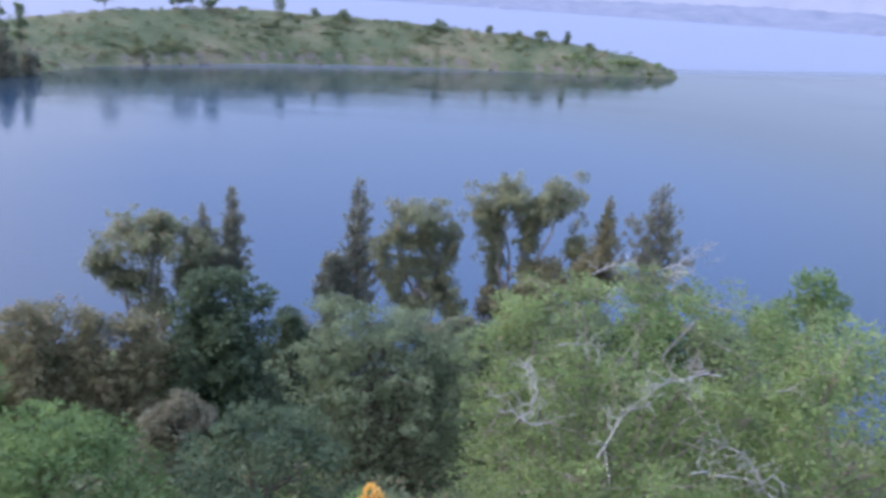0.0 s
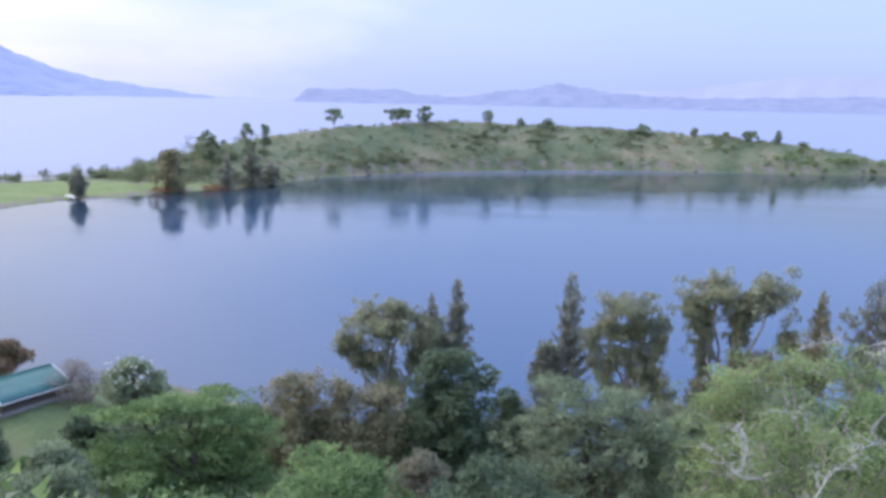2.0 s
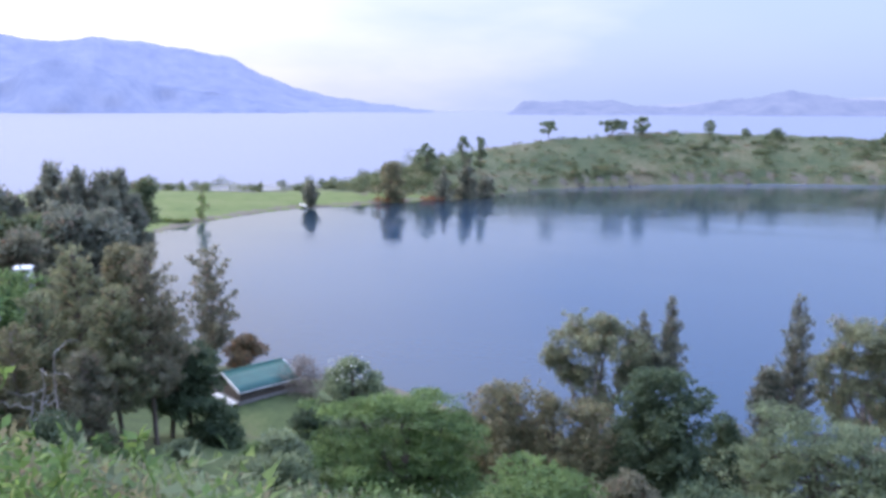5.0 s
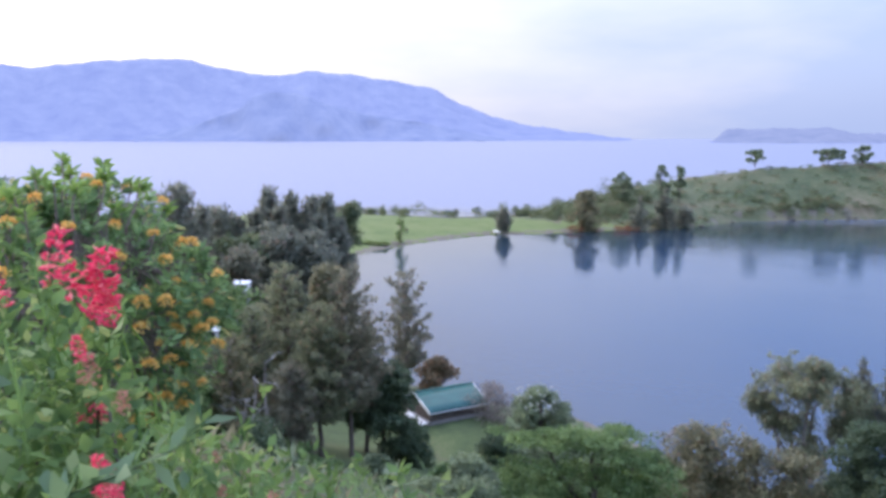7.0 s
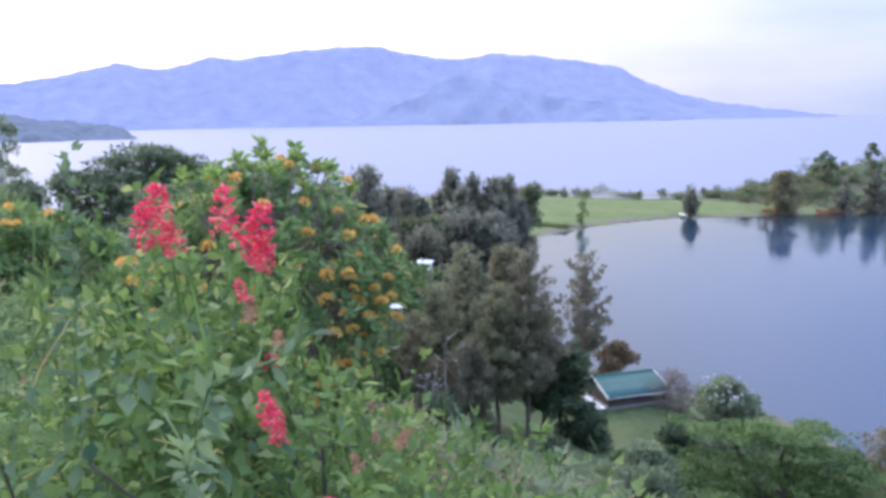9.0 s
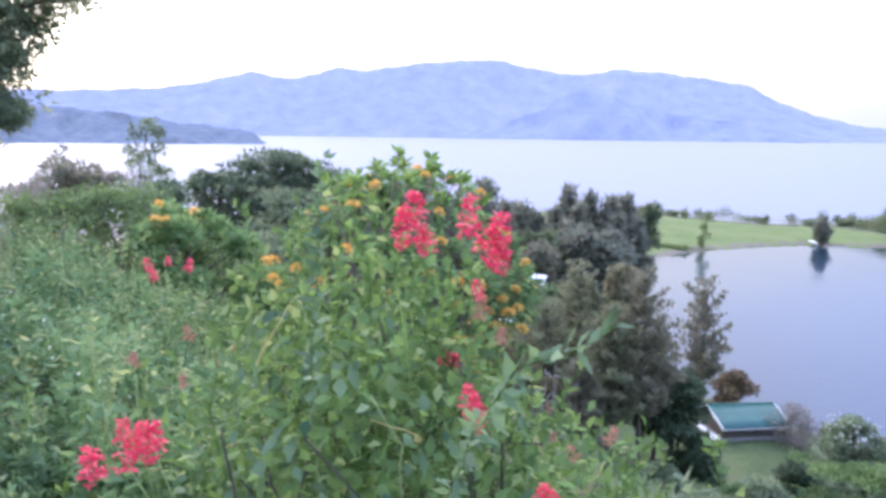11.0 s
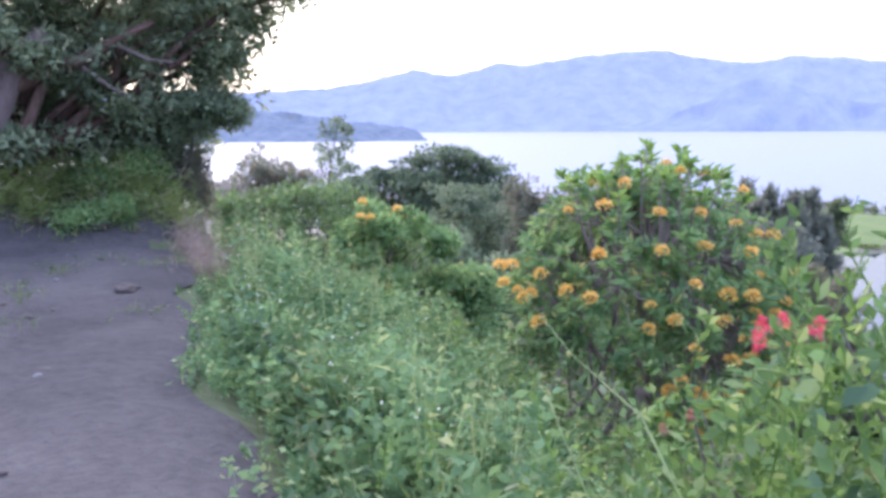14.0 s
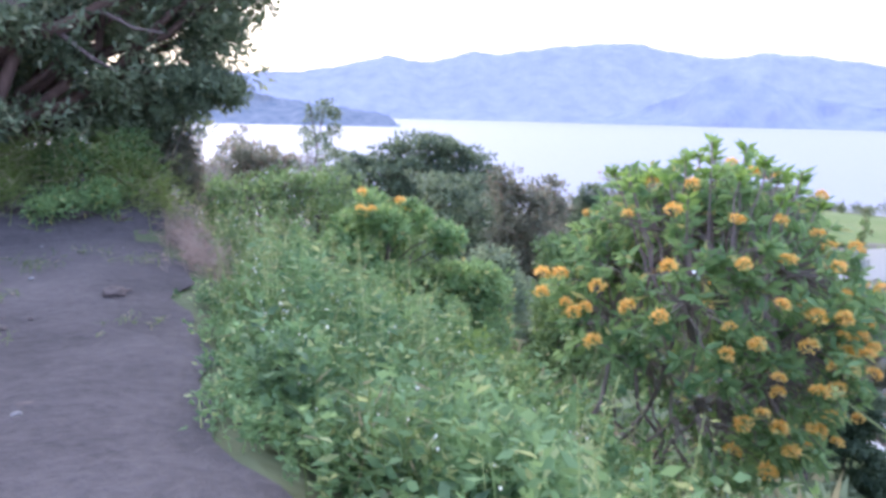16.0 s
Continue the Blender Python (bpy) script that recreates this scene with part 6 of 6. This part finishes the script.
def leafy_shoot(points, leaf, gap):
    """A shoot with pairs of broad leaves along it."""
    pts = np.array(points, float) - np.array([RB[0], RB[1], rz])
    part_mesh("shoot", mesh_of("shoot", *tubes([(pts, np.linspace(0.0015, 0.0007, len(pts)))], 5), M_LEAF_BROAD, smooth=True), red)
    pos, ax = [], []
    for a, b in zip(pts[:-1], pts[1:]):
        n = max(1, int(np.linalg.norm(b - a) / gap))
        for q in range(n):
            p = a + (b - a) * ((q + 0.5) / n)
            for s in range(2):
                pos.append(p)
                ax.append(unit(unit(b - a) * 0.6 + unit(rng.normal(0, 1, 3)) * 0.9))
    v, f = leaf_arrays(rng, np.array(pos), np.array(ax), leaf[0], leaf[1], fold=0.16, spread=0.2, face=np.tile([[0.3, -0.2, 1.0]], (len(pos), 1)))
    part_mesh("shoot_foliage", mesh_of("shoot_foliage", v, f, M_LEAF_BROAD), red)


leafy_shoot([(-0.95, 0.50, 24.50), (-0.78, 0.44, 24.66), (-0.68, 0.435, 24.765), (-0.645, 0.460, 24.785), (-0.615, 0.482, 24.803), (-0.600, 0.500, 24.825)], (0.032, 0.013), 0.013)
leafy_shoot([(-1.45, 0.46, 24.45), (-1.446, 0.46, 24.589), (-1.44, 0.467, 24.677), (-1.435, 0.472, 24.778), (-1.434, 0.474, 24.86), (-1.433, 0.475, 24.947), (-1.421, 0.489, 24.959)], (0.036, 0.015), 0.020)


for pts_ in ([(-1.9, 0.30, 24.0), (-2.02, 0.20, 24.34), (-2.255, 0.225, 24.45), (-2.6, 0.31, 24.41), (-2.9, 0.38, 24.38), (-3.15, 0.41, 24.41), (-3.31, 0.42, 24.44)],
             [(-2.1, 0.3, 23.9), (-2.2, 0.15, 24.2), (-2.337, 0.127, 24.35), (-2.43, 0.13, 24.40), (-2.5, 0.14, 24.43)]):
    pts_ = np.array(pts_) - np.array([RB[0], RB[1], rz])
    dry_ = part_mesh("dry_stem", mesh_of("dry_stem", *tubes([(pts_, np.linspace(0.0024, 0.0012, len(pts_)))], 5), M_STALK, smooth=True), red, "bare pale dry stem")
    sp_ = [pts_[k_] + np.array([0, 0, 0.004]) for k_ in range(2, len(pts_)) for _ in range(5)]
    part_mesh("dry_leaves", mesh_of("dry_leaves", *leaf_arrays(rng, np.array(sp_), rng.normal(0, 1, (len(sp_), 3)), 0.022, 0.008, spread=0.4), M_STALK), red)["kind"] = "stuff"


def red_spray(rng, name):
    """A raceme of tubular coral flowers that stand out from a thin upright stalk, each opening into small lobes."""
    n = 34
    t = np.linspace(0, 1, n)
    a = np.arange(n) * 2.4 + rng.normal(0, 0.5, n)
    reach = 0.036 * (1 - 0.75 * t ** 1.5) * rng.uniform(0.55, 1.15, n)
    base = np.stack([rng.normal(0, 0.002, n), rng.normal(0, 0.002, n), 0.105 * t], -1)
    out = unit(np.stack([np.cos(a), np.sin(a), rng.uniform(-0.15, 0.55, n)], -1))
    v1, f1 = leaf_arrays(rng, base, out, 0.034, 0.009, fold=0.5, spread=0.12)
    tip = base + out * reach[:, None]
    pos = np.repeat(tip, 4, 0)
    v2, f2 = leaf_arrays(rng, pos, np.repeat(out, 4, 0), 0.014, 0.009, spread=0.9)
    return mesh_of(name, np.concatenate([v1, v2]), np.concatenate([f1, f2 + len(v1)]), M_RED)


sprays = [red_spray(rng, "flower_spray") for _ in range(4)]
faded_me = [s.copy() for s in sprays[:2]]
for s in faded_me:
    s.materials[0] = M_FADED


def spray(x, y, z, s, k, faded=False):
    me = faded_me[k % 2] if faded else sprays[k % 4]
    part_mesh("flower_spray", me, red, at=turned(x - RB[0], y - RB[1], z - rz, s, rng))


k = 0
for (x, y, z, n, sp, s) in [(-1.130, 0.530, 24.862, 1, 0.003, 0.58), (-1.140, 0.520, 24.822, 1, 0.004, 0.62), (-1.125, 0.545, 24.815, 1, 0.004, 0.50),
                            (-1.105, 0.615, 24.838, 1, 0.003, 0.60), (-1.095, 0.635, 24.800, 1, 0.005, 0.66), (-1.100, 0.655, 24.780, 1, 0.005, 0.44), (-1.085, 0.660, 24.815, 1, 0.005, 0.45),
                            (-1.110, 0.640, 24.740, 1, 0.005, 0.30), (-1.130, 0.660, 24.700, 1, 0.008, 0.34), (-1.145, 0.665, 24.655, 1, 0.010, 0.30), (-1.38, 0.775, 24.41, 3, 0.020, 0.50),
                            (-1.075, 0.060, 24.555, 2, 0.014, 0.48), (-1.075, 0.120, 24.550, 2, 0.014, 0.48), (-1.10, 0.09, 24.570, 1, 0.010, 0.42),
                            (-1.02, 0.72, 24.40, 2, 0.016, 0.42), (-1.94, 0.22, 24.675, 1, 0.008, 0.26), (-1.95, 0.255, 24.655, 1, 0.006, 0.27), (-1.94, 0.275, 24.69, 1, 0.006, 0.24), (-1.93, 0.305, 24.672, 1, 0.008, 0.28), (-1.9, 1.0, 24.38, 2, 0.02, 0.5)]:
    for q in range(n):
        spray(x + rng.normal(0, sp), y + rng.normal(0, sp), z + rng.normal(0, sp), s * rng.uniform(0.9, 1.1), k, 24.62 < z < 24.72 and x > -1.3)
        k += 1
for (x, y, z) in [(-1.0, 0.8, 24.48), (-1.35, 0.5, 24.33), (-1.60, 0.17, 24.58), (-1.62, 0.25, 24.53), (-1.6, 1.1, 24.28), (-2.6, 0.5, 24.28), (-0.98, 0.36, 24.50)]:
    for q in range(2):
        spray(x + rng.normal(0, 0.03), y + rng.normal(0, 0.03), z + rng.normal(0, 0.03), rng.uniform(0.22, 0.34), k, True)
        k += 1

# ---- weeds and grasses along the bank ----
def weeds(name, label, area, count, height, leaf, leaf_mat, seed, per=18, category="weeds", lift=0.0):
    """Upright leafy stems over area(rng, n) -> x, y; height in metres."""
    rng = np.random.default_rng(seed)
    tx, ty = area(rng, max(count // 11, 1))
    own = rng.integers(0, len(tx), count)
    x, y = tx[own] + rng.normal(0, 0.13, count), ty[own] + rng.normal(0, 0.13, count)
    tall = rng.uniform(0.6, 1.35, len(tx))[own]
    z = land(x, y) + lift
    keep = z > 0.5
    x, y, z, tall = x[keep], y[keep], z[keep], tall[keep]
    n = len(x)
    h = height * rng.uniform(0.55, 1.2, n) * tall
    lean = rng.normal(0, 0.14, (n, 2))
    t = rng.uniform(0.08, 1.0, (n, per)) ** 0.75
    pos = np.stack([x[:, None] + lean[:, :1] * t * h[:, None], y[:, None] + lean[:, 1:] * t * h[:, None], z[:, None] + t * h[:, None]], -1).reshape(-1, 3)
    pos[:, :2] += rng.normal(0, 0.02, (len(pos), 2))
    axis = np.concatenate([rng.normal(0, 0.8, (len(pos), 2)), np.full((len(pos), 1), 0.35)], 1)
    v, f = leaf_arrays(rng, pos, axis, leaf[0], leaf[1], spread=0.3)
    # stalks
    b = np.stack([x, y, z], -1)
    tp = np.stack([x + lean[:, 0] * h, y + lean[:, 1] * h, z + h], -1)
    w = np.concatenate([unit(rng.normal(0, 1, (n, 2))) * 0.004, np.zeros((n, 1))], 1)
    sv = np.stack([b - w, b + w, tp + w * 0.4, tp - w * 0.4], 1).reshape(-1, 3)
    sf = np.arange(4 * n).reshape(-1, 4) + len(v)
    return tagged(new(name, mesh_of(name, np.concatenate([v, sv]), np.concatenate([f, sf]), leaf_mat)), label, category, kind="stuff")


def bank_area(x0, x1, d0, d1):
    def pick(rng, n):
        x = rng.uniform(x0, x1, n)
        return x, path_edge(x) + 0.08 * np.sin(x * 2.3) + 0.08 + 0.30 * np.clip((-7.5 - x) / 3, 0, 1) + d0 + (d1 - d0) * rng.random(n) ** 1.3
    return pick


weeds("weeds", "dense green weeds along the path's edge", bank_area(-12.0, -3.6, 0.36, 2.3), 2900, 0.42, (0.074, 0.036), M_LEAF_WEED, 31, 22)
weeds("weeds", "taller leafy weeds on the bank", bank_area(-12.0, -3.0, 0.5, 2.9), 1700, 0.66, (0.082, 0.036), M_LEAF_WEED, 32, 26)
weeds("weeds", "green weeds below the path", bank_area(-16.0, 4.0, 2.4, 9.0), 2000, 0.55, (0.11, 0.045), M_LEAF_VINE, 33, 18)
weeds("weeds", "low weeds where the camera stands", bank_area(-3.6, 6.0, 0.4, 2.2), 700, 0.35, (0.07, 0.03), M_LEAF_WEED, 34, 18)
weeds("grass", "seeding grass along the path's edge", bank_area(-12.2, -4.0, 0.16, 1.6), 800, 0.55, (0.16, 0.010), M_GRASS_BLADE, 35, 8, "grass")
weeds("grass", "grass at the end of the path", lambda r, n: (r.uniform(-15, -12.6, n), r.uniform(-5.5, -2.0, n)), 900, 0.4, (0.14, 0.010), M_GRASS_BLADE, 36, 10, "grass")
weeds("grass", "tall yellow-green grass on the bank beside the path", lambda r, n: (r.uniform(-13.6, -12.3, n), -4.9 + 2.3 * r.random(n)), 1500, 0.62, (0.20, 0.016), M_BANK_GRASS, 46, 10, "grass")
weeds("grass", "olive grass behind the earth at the path's end", lambda r, n: (r.uniform(-13.3, -12.55, n), r.uniform(-2.1, -1.0, n)), 480, 0.50, (0.18, 0.012), M_BANK_GRASS, 48, 9, "grass")
weeds("grass", "dry grass at the corner of the bank", lambda r, n: (r.uniform(-12.6, -10.2, n), -0.62 + r.normal(0, 0.12, n)), 320, 0.34, (0.16, 0.009), M_DRY, 37, 8, "grass")
weeds("grass", "small tufts on the bare path", lambda r, n: (-5 - 6 * r.random(n), -1.0 - 2.8 * r.random(n)), 60, 0.06, (0.05, 0.007), M_GRASS_BLADE, 38, 8, "grass", 0.08)
weeds("weeds", "broad-leaved dark weeds spilling onto the path", bank_area(-11.5, -3.6, 0.34, 1.5), 1500, 0.36, (0.095, 0.052), M_LEAF_BROAD, 41, 14)
weeds("grass", "sparse grass blades on the soil path", lambda r, n: (-4 - 8 * r.random(n), -0.9 - 4.0 * r.random(n) ** 1.5), 90, 0.09, (0.08, 0.006), M_GRASS_BLADE, 42, 5, "grass", 0.08)
weeds("weeds", "low weeds creeping over the path's edge", bank_area(-9.5, -3.4, 0.0, 0.4), 650, 0.16, (0.05, 0.025), M_LEAF_WEED, 43, 12, lift=0.03)
weeds("grass", "rough grass on the slope below the path", bank_area(-15.0, 9.0, 0.6, 11.0), 5200, 0.45, (0.24, 0.016), M_GRASS_BLADE, 44, 6, "grass")
weeds("weeds", "scattered leafy weeds on the slope below the path", bank_area(-3.0, 9.0, 0.6, 11.0), 1500, 0.5, (0.10, 0.045), M_LEAF_WEED, 45, 12)
weeds("weeds", "upright seeding stalks standing out of the weeds", bank_area(-12.0, -3.4, 0.25, 3.2), 520, 0.82, (0.030, 0.012), M_STALK, 40, 16)
# white specks of blossom in the weeds
rngw = np.random.default_rng(39)
wx, wy = bank_area(-11.5, -4.0, 0.15, 2.4)(rngw, 320)
wv, wf = leaf_arrays(rngw, np.stack([wx, wy, land(wx, wy) + rngw.uniform(0.35, 0.85, 320)], -1), np.tile([[0, 0, 1.0]], (320, 1)), 0.020, 0.018, spread=1.0)
tagged(new("blossom", mesh_of("blossom", wv, wf, M_WHITE_PETAL)), "tiny white blossoms among the weeds", "flowers", kind="stuff")


def rock(name, x, y, size, label, material, seed, sink=0.3):
    rng = np.random.default_rng(seed)
    bm = bmesh.new()
    bmesh.ops.create_icosphere(bm, subdivisions=3, radius=1)
    for vtx in bm.verts:
        d = vtx.co.normalized()
        k = 1 + 0.25 * noise.noise(d * 1.7 + Vector((seed, 0, 0))) + 0.12 * noise.noise(d * 4.1)
        vtx.co = Vector((d.x * size[0], d.y * size[1], d.z * size[2])) * k
    me = bpy.data.meshes.new(name)
    bm.to_mesh(me)
    bm.free()
    me.materials.append(material)
    ob = new(name, me)
    ob.matrix_basis = pose(x, y, land_z(x, y) + (0.085 if name == "stone" else 0.0) + size[2] * (1 - sink) * 0.6, 0, 0, rng.uniform(0, 360))
    return tagged(ob, label, "earth" if "earth" in name else "stone")


rock("stone", -8.9, -1.36, (0.13, 0.09, 0.05), "dark stone lying on the soil path", M_BANK, 1)
for k in range(36):
    x = rng.uniform(-11.5, -4.0)
    y = path_edge(x) - rng.uniform(0.3, 3.6)
    s = rng.uniform(0.008, 0.022)
    rock("stone", x, y, (s * 1.4, s, s * 0.7), "small loose stone on the soil path", M_BANK if k % 3 else M_STONE, 10 + k)
for k in range(26):
    x = rng.uniform(-12.0, -4.0)
    y = path_edge(x) - rng.uniform(0.1, 4.5)
    s = rng.uniform(0.010, 0.028)
    rock("stone", x, y, (s * 1.8, s, s * 0.45), "flat dark lump of soil on the path", M_BANK, 200 + k, 0.7)
for k, (x, y, s) in enumerate([(-12.3, -1.3, 0.12), (-12.35, -1.05, 0.08), (-12.5, -1.6, 0.10), (-12.25, -1.65, 0.07), (-12.55, -0.85, 0.10), (-12.45, -2.0, 0.16), (-12.4, -2.7, 0.15), (-12.5, -3.5, 0.2), (-12.2, -0.95, 0.13)]):
    rock("earth_clod", x, y, (s * 1.3, s, s * 0.65), "crumbling dark earth of the path's bank", M_BANK, 50 + k, 0.6)
for k in range(34):
    t = rng.uniform(0, 1)
    q = 21 + t * 7
    lo = min(int(q), 27)
    a, b = SHORE[lo], SHORE[lo + 1]
    c = a + (b - a) * (q - lo)
    s = rng.uniform(0.3, 0.75)
    rock("rock", c[0] + rng.normal(0, 0.5), c[1] + rng.uniform(-0.4, 0.2), (s * 2.0, s, s * 0.5), "brown-grey rock at the peninsula's waterline", M_SHORE, 80 + k)


# ---- shelter, boat and white huts ----
def box_bm(bm, x0, x1, y0, y1, z0, z1):
    m = Matrix.Translation(((x0 + x1) / 2, (y0 + y1) / 2, (z0 + z1) / 2)) @ Matrix.Diagonal((x1 - x0, y1 - y0, z1 - z0, 1))
    bmesh.ops.create_cube(bm, size=1, matrix=m)


def box_part(name, parent, mat_, x0, x1, y0, y1, z0, z1, label="", bevel=0.01):
    bm = bmesh.new()
    box_bm(bm, x0, x1, y0, y1, z0, z1)
    if bevel:
        bmesh.ops.bevel(bm, geom=bm.edges[:], offset=bevel, segments=1, affect="EDGES")
    return part(name, bm, mat_, parent, label)


def shelter():
    x, y = -42.2, 46.5
    z = land_z(x, y)
    top = 5.1 - z
    lift = 3.3 - z
    ob = thing("shelter", x, y, z, "open lakeside shelter with a green metal roof", "shelter", turn=72.0)
    L, W = 2.65, 2.35   # half length along the ridge, half width
    eave = top - 0.9
    for s, nm in ((-1, "roof_slope"), (1, "roof_slope")):
        n = 48
        u = np.linspace(-L, L, n)
        rib = 0.018 * (np.arange(n) % 2)
        rows = np.linspace(0, 1, 4)
        U, K = np.meshgrid(u, rows, indexing="ij")
        Yv = s * (0.02 + K * (W + 0.25))
        Zv = top - K * (top - eave) + rib[:, None]
        i, j = np.meshgrid(np.arange(n - 1), np.arange(3), indexing="ij")
        f = np.stack([i * 4 + j, i * 4 + j + 1, (i + 1) * 4 + j + 1, (i + 1) * 4 + j], -1).reshape(-1, 4)
        me = mesh_of("roof_slope", np.stack([U, Yv, Zv], -1).reshape(-1, 3), f, M_ROOF)
        ro = part_mesh(nm, me, ob, "blue-green corrugated roof sheet")
        so = ro.modifiers.new("thick", "SOLIDIFY")
        so.thickness = 0.03
    for s in (-1, 1):
        for e in (-1, 1):
            bm = bmesh.new()
            bmesh.ops.create_cube(bm, size=1)
            part("barge_board", bm, M_WHITE, ob, "white barge board").matrix_basis = (
                pose(e * L, s * (W + 0.2) / 2, (top + eave) / 2 - 0.06, -s * math.degrees(math.atan2(top - eave, W + 0.25)), 0, 0) @ Matrix.Diagonal((0.06, math.hypot(W + 0.25, top - eave), 0.22, 1)))
    for e in (-L + 0.25, 0, L - 0.25):
        for s in (-W + 0.1, W - 0.1):
            box_part("post", ob, M_WOOD, e - 0.07, e + 0.07, s - 0.07, s + 0.07, lift, eave)
    box_part("floor_slab", ob, M_STONE, -L + 0.05, L - 0.05, -W, W, -0.3, lift + 0.1)
    # dark half walls added for the shade in the opening under the eaves
    box_part("shade_half_wall", ob, M_WOOD, -L + 0.2, L - 0.2, -W + 0.04, -W + 0.16, lift + 0.1, lift + 0.45)
    box_part("shade_half_wall", ob, M_WOOD, -L + 0.2, L - 0.2, W - 0.16, W - 0.04, lift + 0.1, lift + 0.8)
    box_part("end_wall", ob, M_WOOD, -L + 0.2, -L + 0.34, -W + 0.2, W - 0.2, lift + 0.1, lift + 0.9)
    box_part("side_panel", ob, M_WHITE, -L - 0.75, -L - 0.1, -W - 0.2, W * 0.2, lift + 0.42, lift + 0.47, "pale sheet leaning at the gable").rotation_euler = (0, radians(-6), 0)
    for q in (-W - 0.1, W * 0.1):
        box_part("panel_post", ob, M_WOOD, -L - 0.7, -L - 0.62, q - 0.04, q + 0.04, -0.3, lift + 0.40)
    for s in (-1, 1):
        box_part("fascia", ob, M_WHITE, -L, L, s * (W + 0.25) - 0.03, s * (W + 0.25) + 0.03, eave - 0.13, eave - 0.035, "white eave board")
    box_part("ridge_cap", ob, M_ROOF, -L, L, -0.09, 0.09, top - 0.02, top + 0.05)
    return ob


shelter()


def boat():
    x, y = at(38.5, 206.5)
    ob = thing("boat", x, y, 0.12, "small white rowing boat drawn up at the spit", "boat", turn=150)
    n, k = 15, 7
    u = np.linspace(-1, 1, n)
    a = np.linspace(-1, 1, k)
    U, A_ = np.meshgrid(u, a, indexing="ij")
    wd = 0.65 * (1 - np.abs(U) ** 2.6 * 0.95)
    V = np.stack([U * 2.3, wd * A_, 0.6 * np.abs(A_) ** 2 + 0.18 * U ** 2], -1)
    i, j = np.meshgrid(np.arange(n - 1), np.arange(k - 1), indexing="ij")
    f = np.stack([i * k + j, (i + 1) * k + j, (i + 1) * k + j + 1, i * k + j + 1], -1).reshape(-1, 4)
    hull = part_mesh("hull", mesh_of("hull", V.reshape(-1, 3), f, M_WHITE, smooth=True), ob)
    hull.modifiers.new("thick", "SOLIDIFY").thickness = 0.04
    for q in (-0.9, 0.5):
        box_part("thwart", ob, M_WOOD, q - 0.12, q + 0.12, -0.52, 0.52, 0.36, 0.40)


boat()


def hut(az_, r_, el, w, h, label, turn):
    x, y = at(az_, r_)
    z = land_z(x, y)
    base = max(0.0, EYE + r_ * math.tan(radians(el)) - z - h)
    ob = thing("hut", x, y, z, label, "hut", "white huts on the slope", turn=turn)
    box_part("plinth", ob, M_STONE, -w / 2 - 0.05, w / 2 + 0.05, -w * 0.35 - 0.05, w * 0.35 + 0.05, -0.3, base + 0.02)
    wall = box_part("wall", ob, M_WHITE, -w / 2, w / 2, -w * 0.35, w * 0.35, base + 0.02, base + h * 0.75)
    box_part("door", wall, M_WOOD, -0.3, 0.3, -w * 0.35 - 0.03, -w * 0.35 + 0.02, base + 0.05, base + h * 0.6)
    bm = bmesh.new()
    e = w / 2 + 0.15
    q = w * 0.35 + 0.15
    vs = [bm.verts.new(c) for c in [(-e, -q, base + h * 0.72), (e, -q, base + h * 0.72), (e, q, base + h * 0.72), (-e, q, base + h * 0.72), (-e, 0, base + h), (e, 0, base + h)]]
    for c in [(0, 1, 5, 4), (2, 3, 4, 5), (1, 2, 5), (3, 0, 4), (0, 3, 2, 1)]:
        bm.faces.new([vs[t] for t in c])
    part("roof", bm, M_WHITE, ob, "white sheet roof")
    return ob


hut(56.3, 74, -9.85, 1.15, 0.95, "small white hut among the trees", 40)
hut(58.6, 60, -12.9, 1.2, 0.7, "low white roof among the trees", 60)
hut(58.6, 54, -15.8, 1.0, 0.6, "low white shed on the slope", 70)
tree_at("shrub", "green shrub before the white sheds", 58.8, 49, -16.7, 3.0, "round", M_LEAF_GREEN, n=40, rb=0.7, seed=170, base=0.04, category="shrub")
tree_at("shrub", "olive shrub before the low white roof", 58.9, 55, -13.7, 2.4, "round", M_LEAF_OLIVE, n=40, rb=0.7, seed=171, base=0.04, category="shrub")
# white blossom on the waterside shrub
wx, wy = at(35.4, 59)
wv, wf = crown_leaves(rngw, [((wx, wy, 5.3), (2.1, 2.1, 1.3))], 120, 0.17, 0.15)
tagged(new("blossom", mesh_of("blossom", wv, wf, M_WHITE_PETAL)), "white blossoms over the waterside shrub", "flowers", kind="stuff")
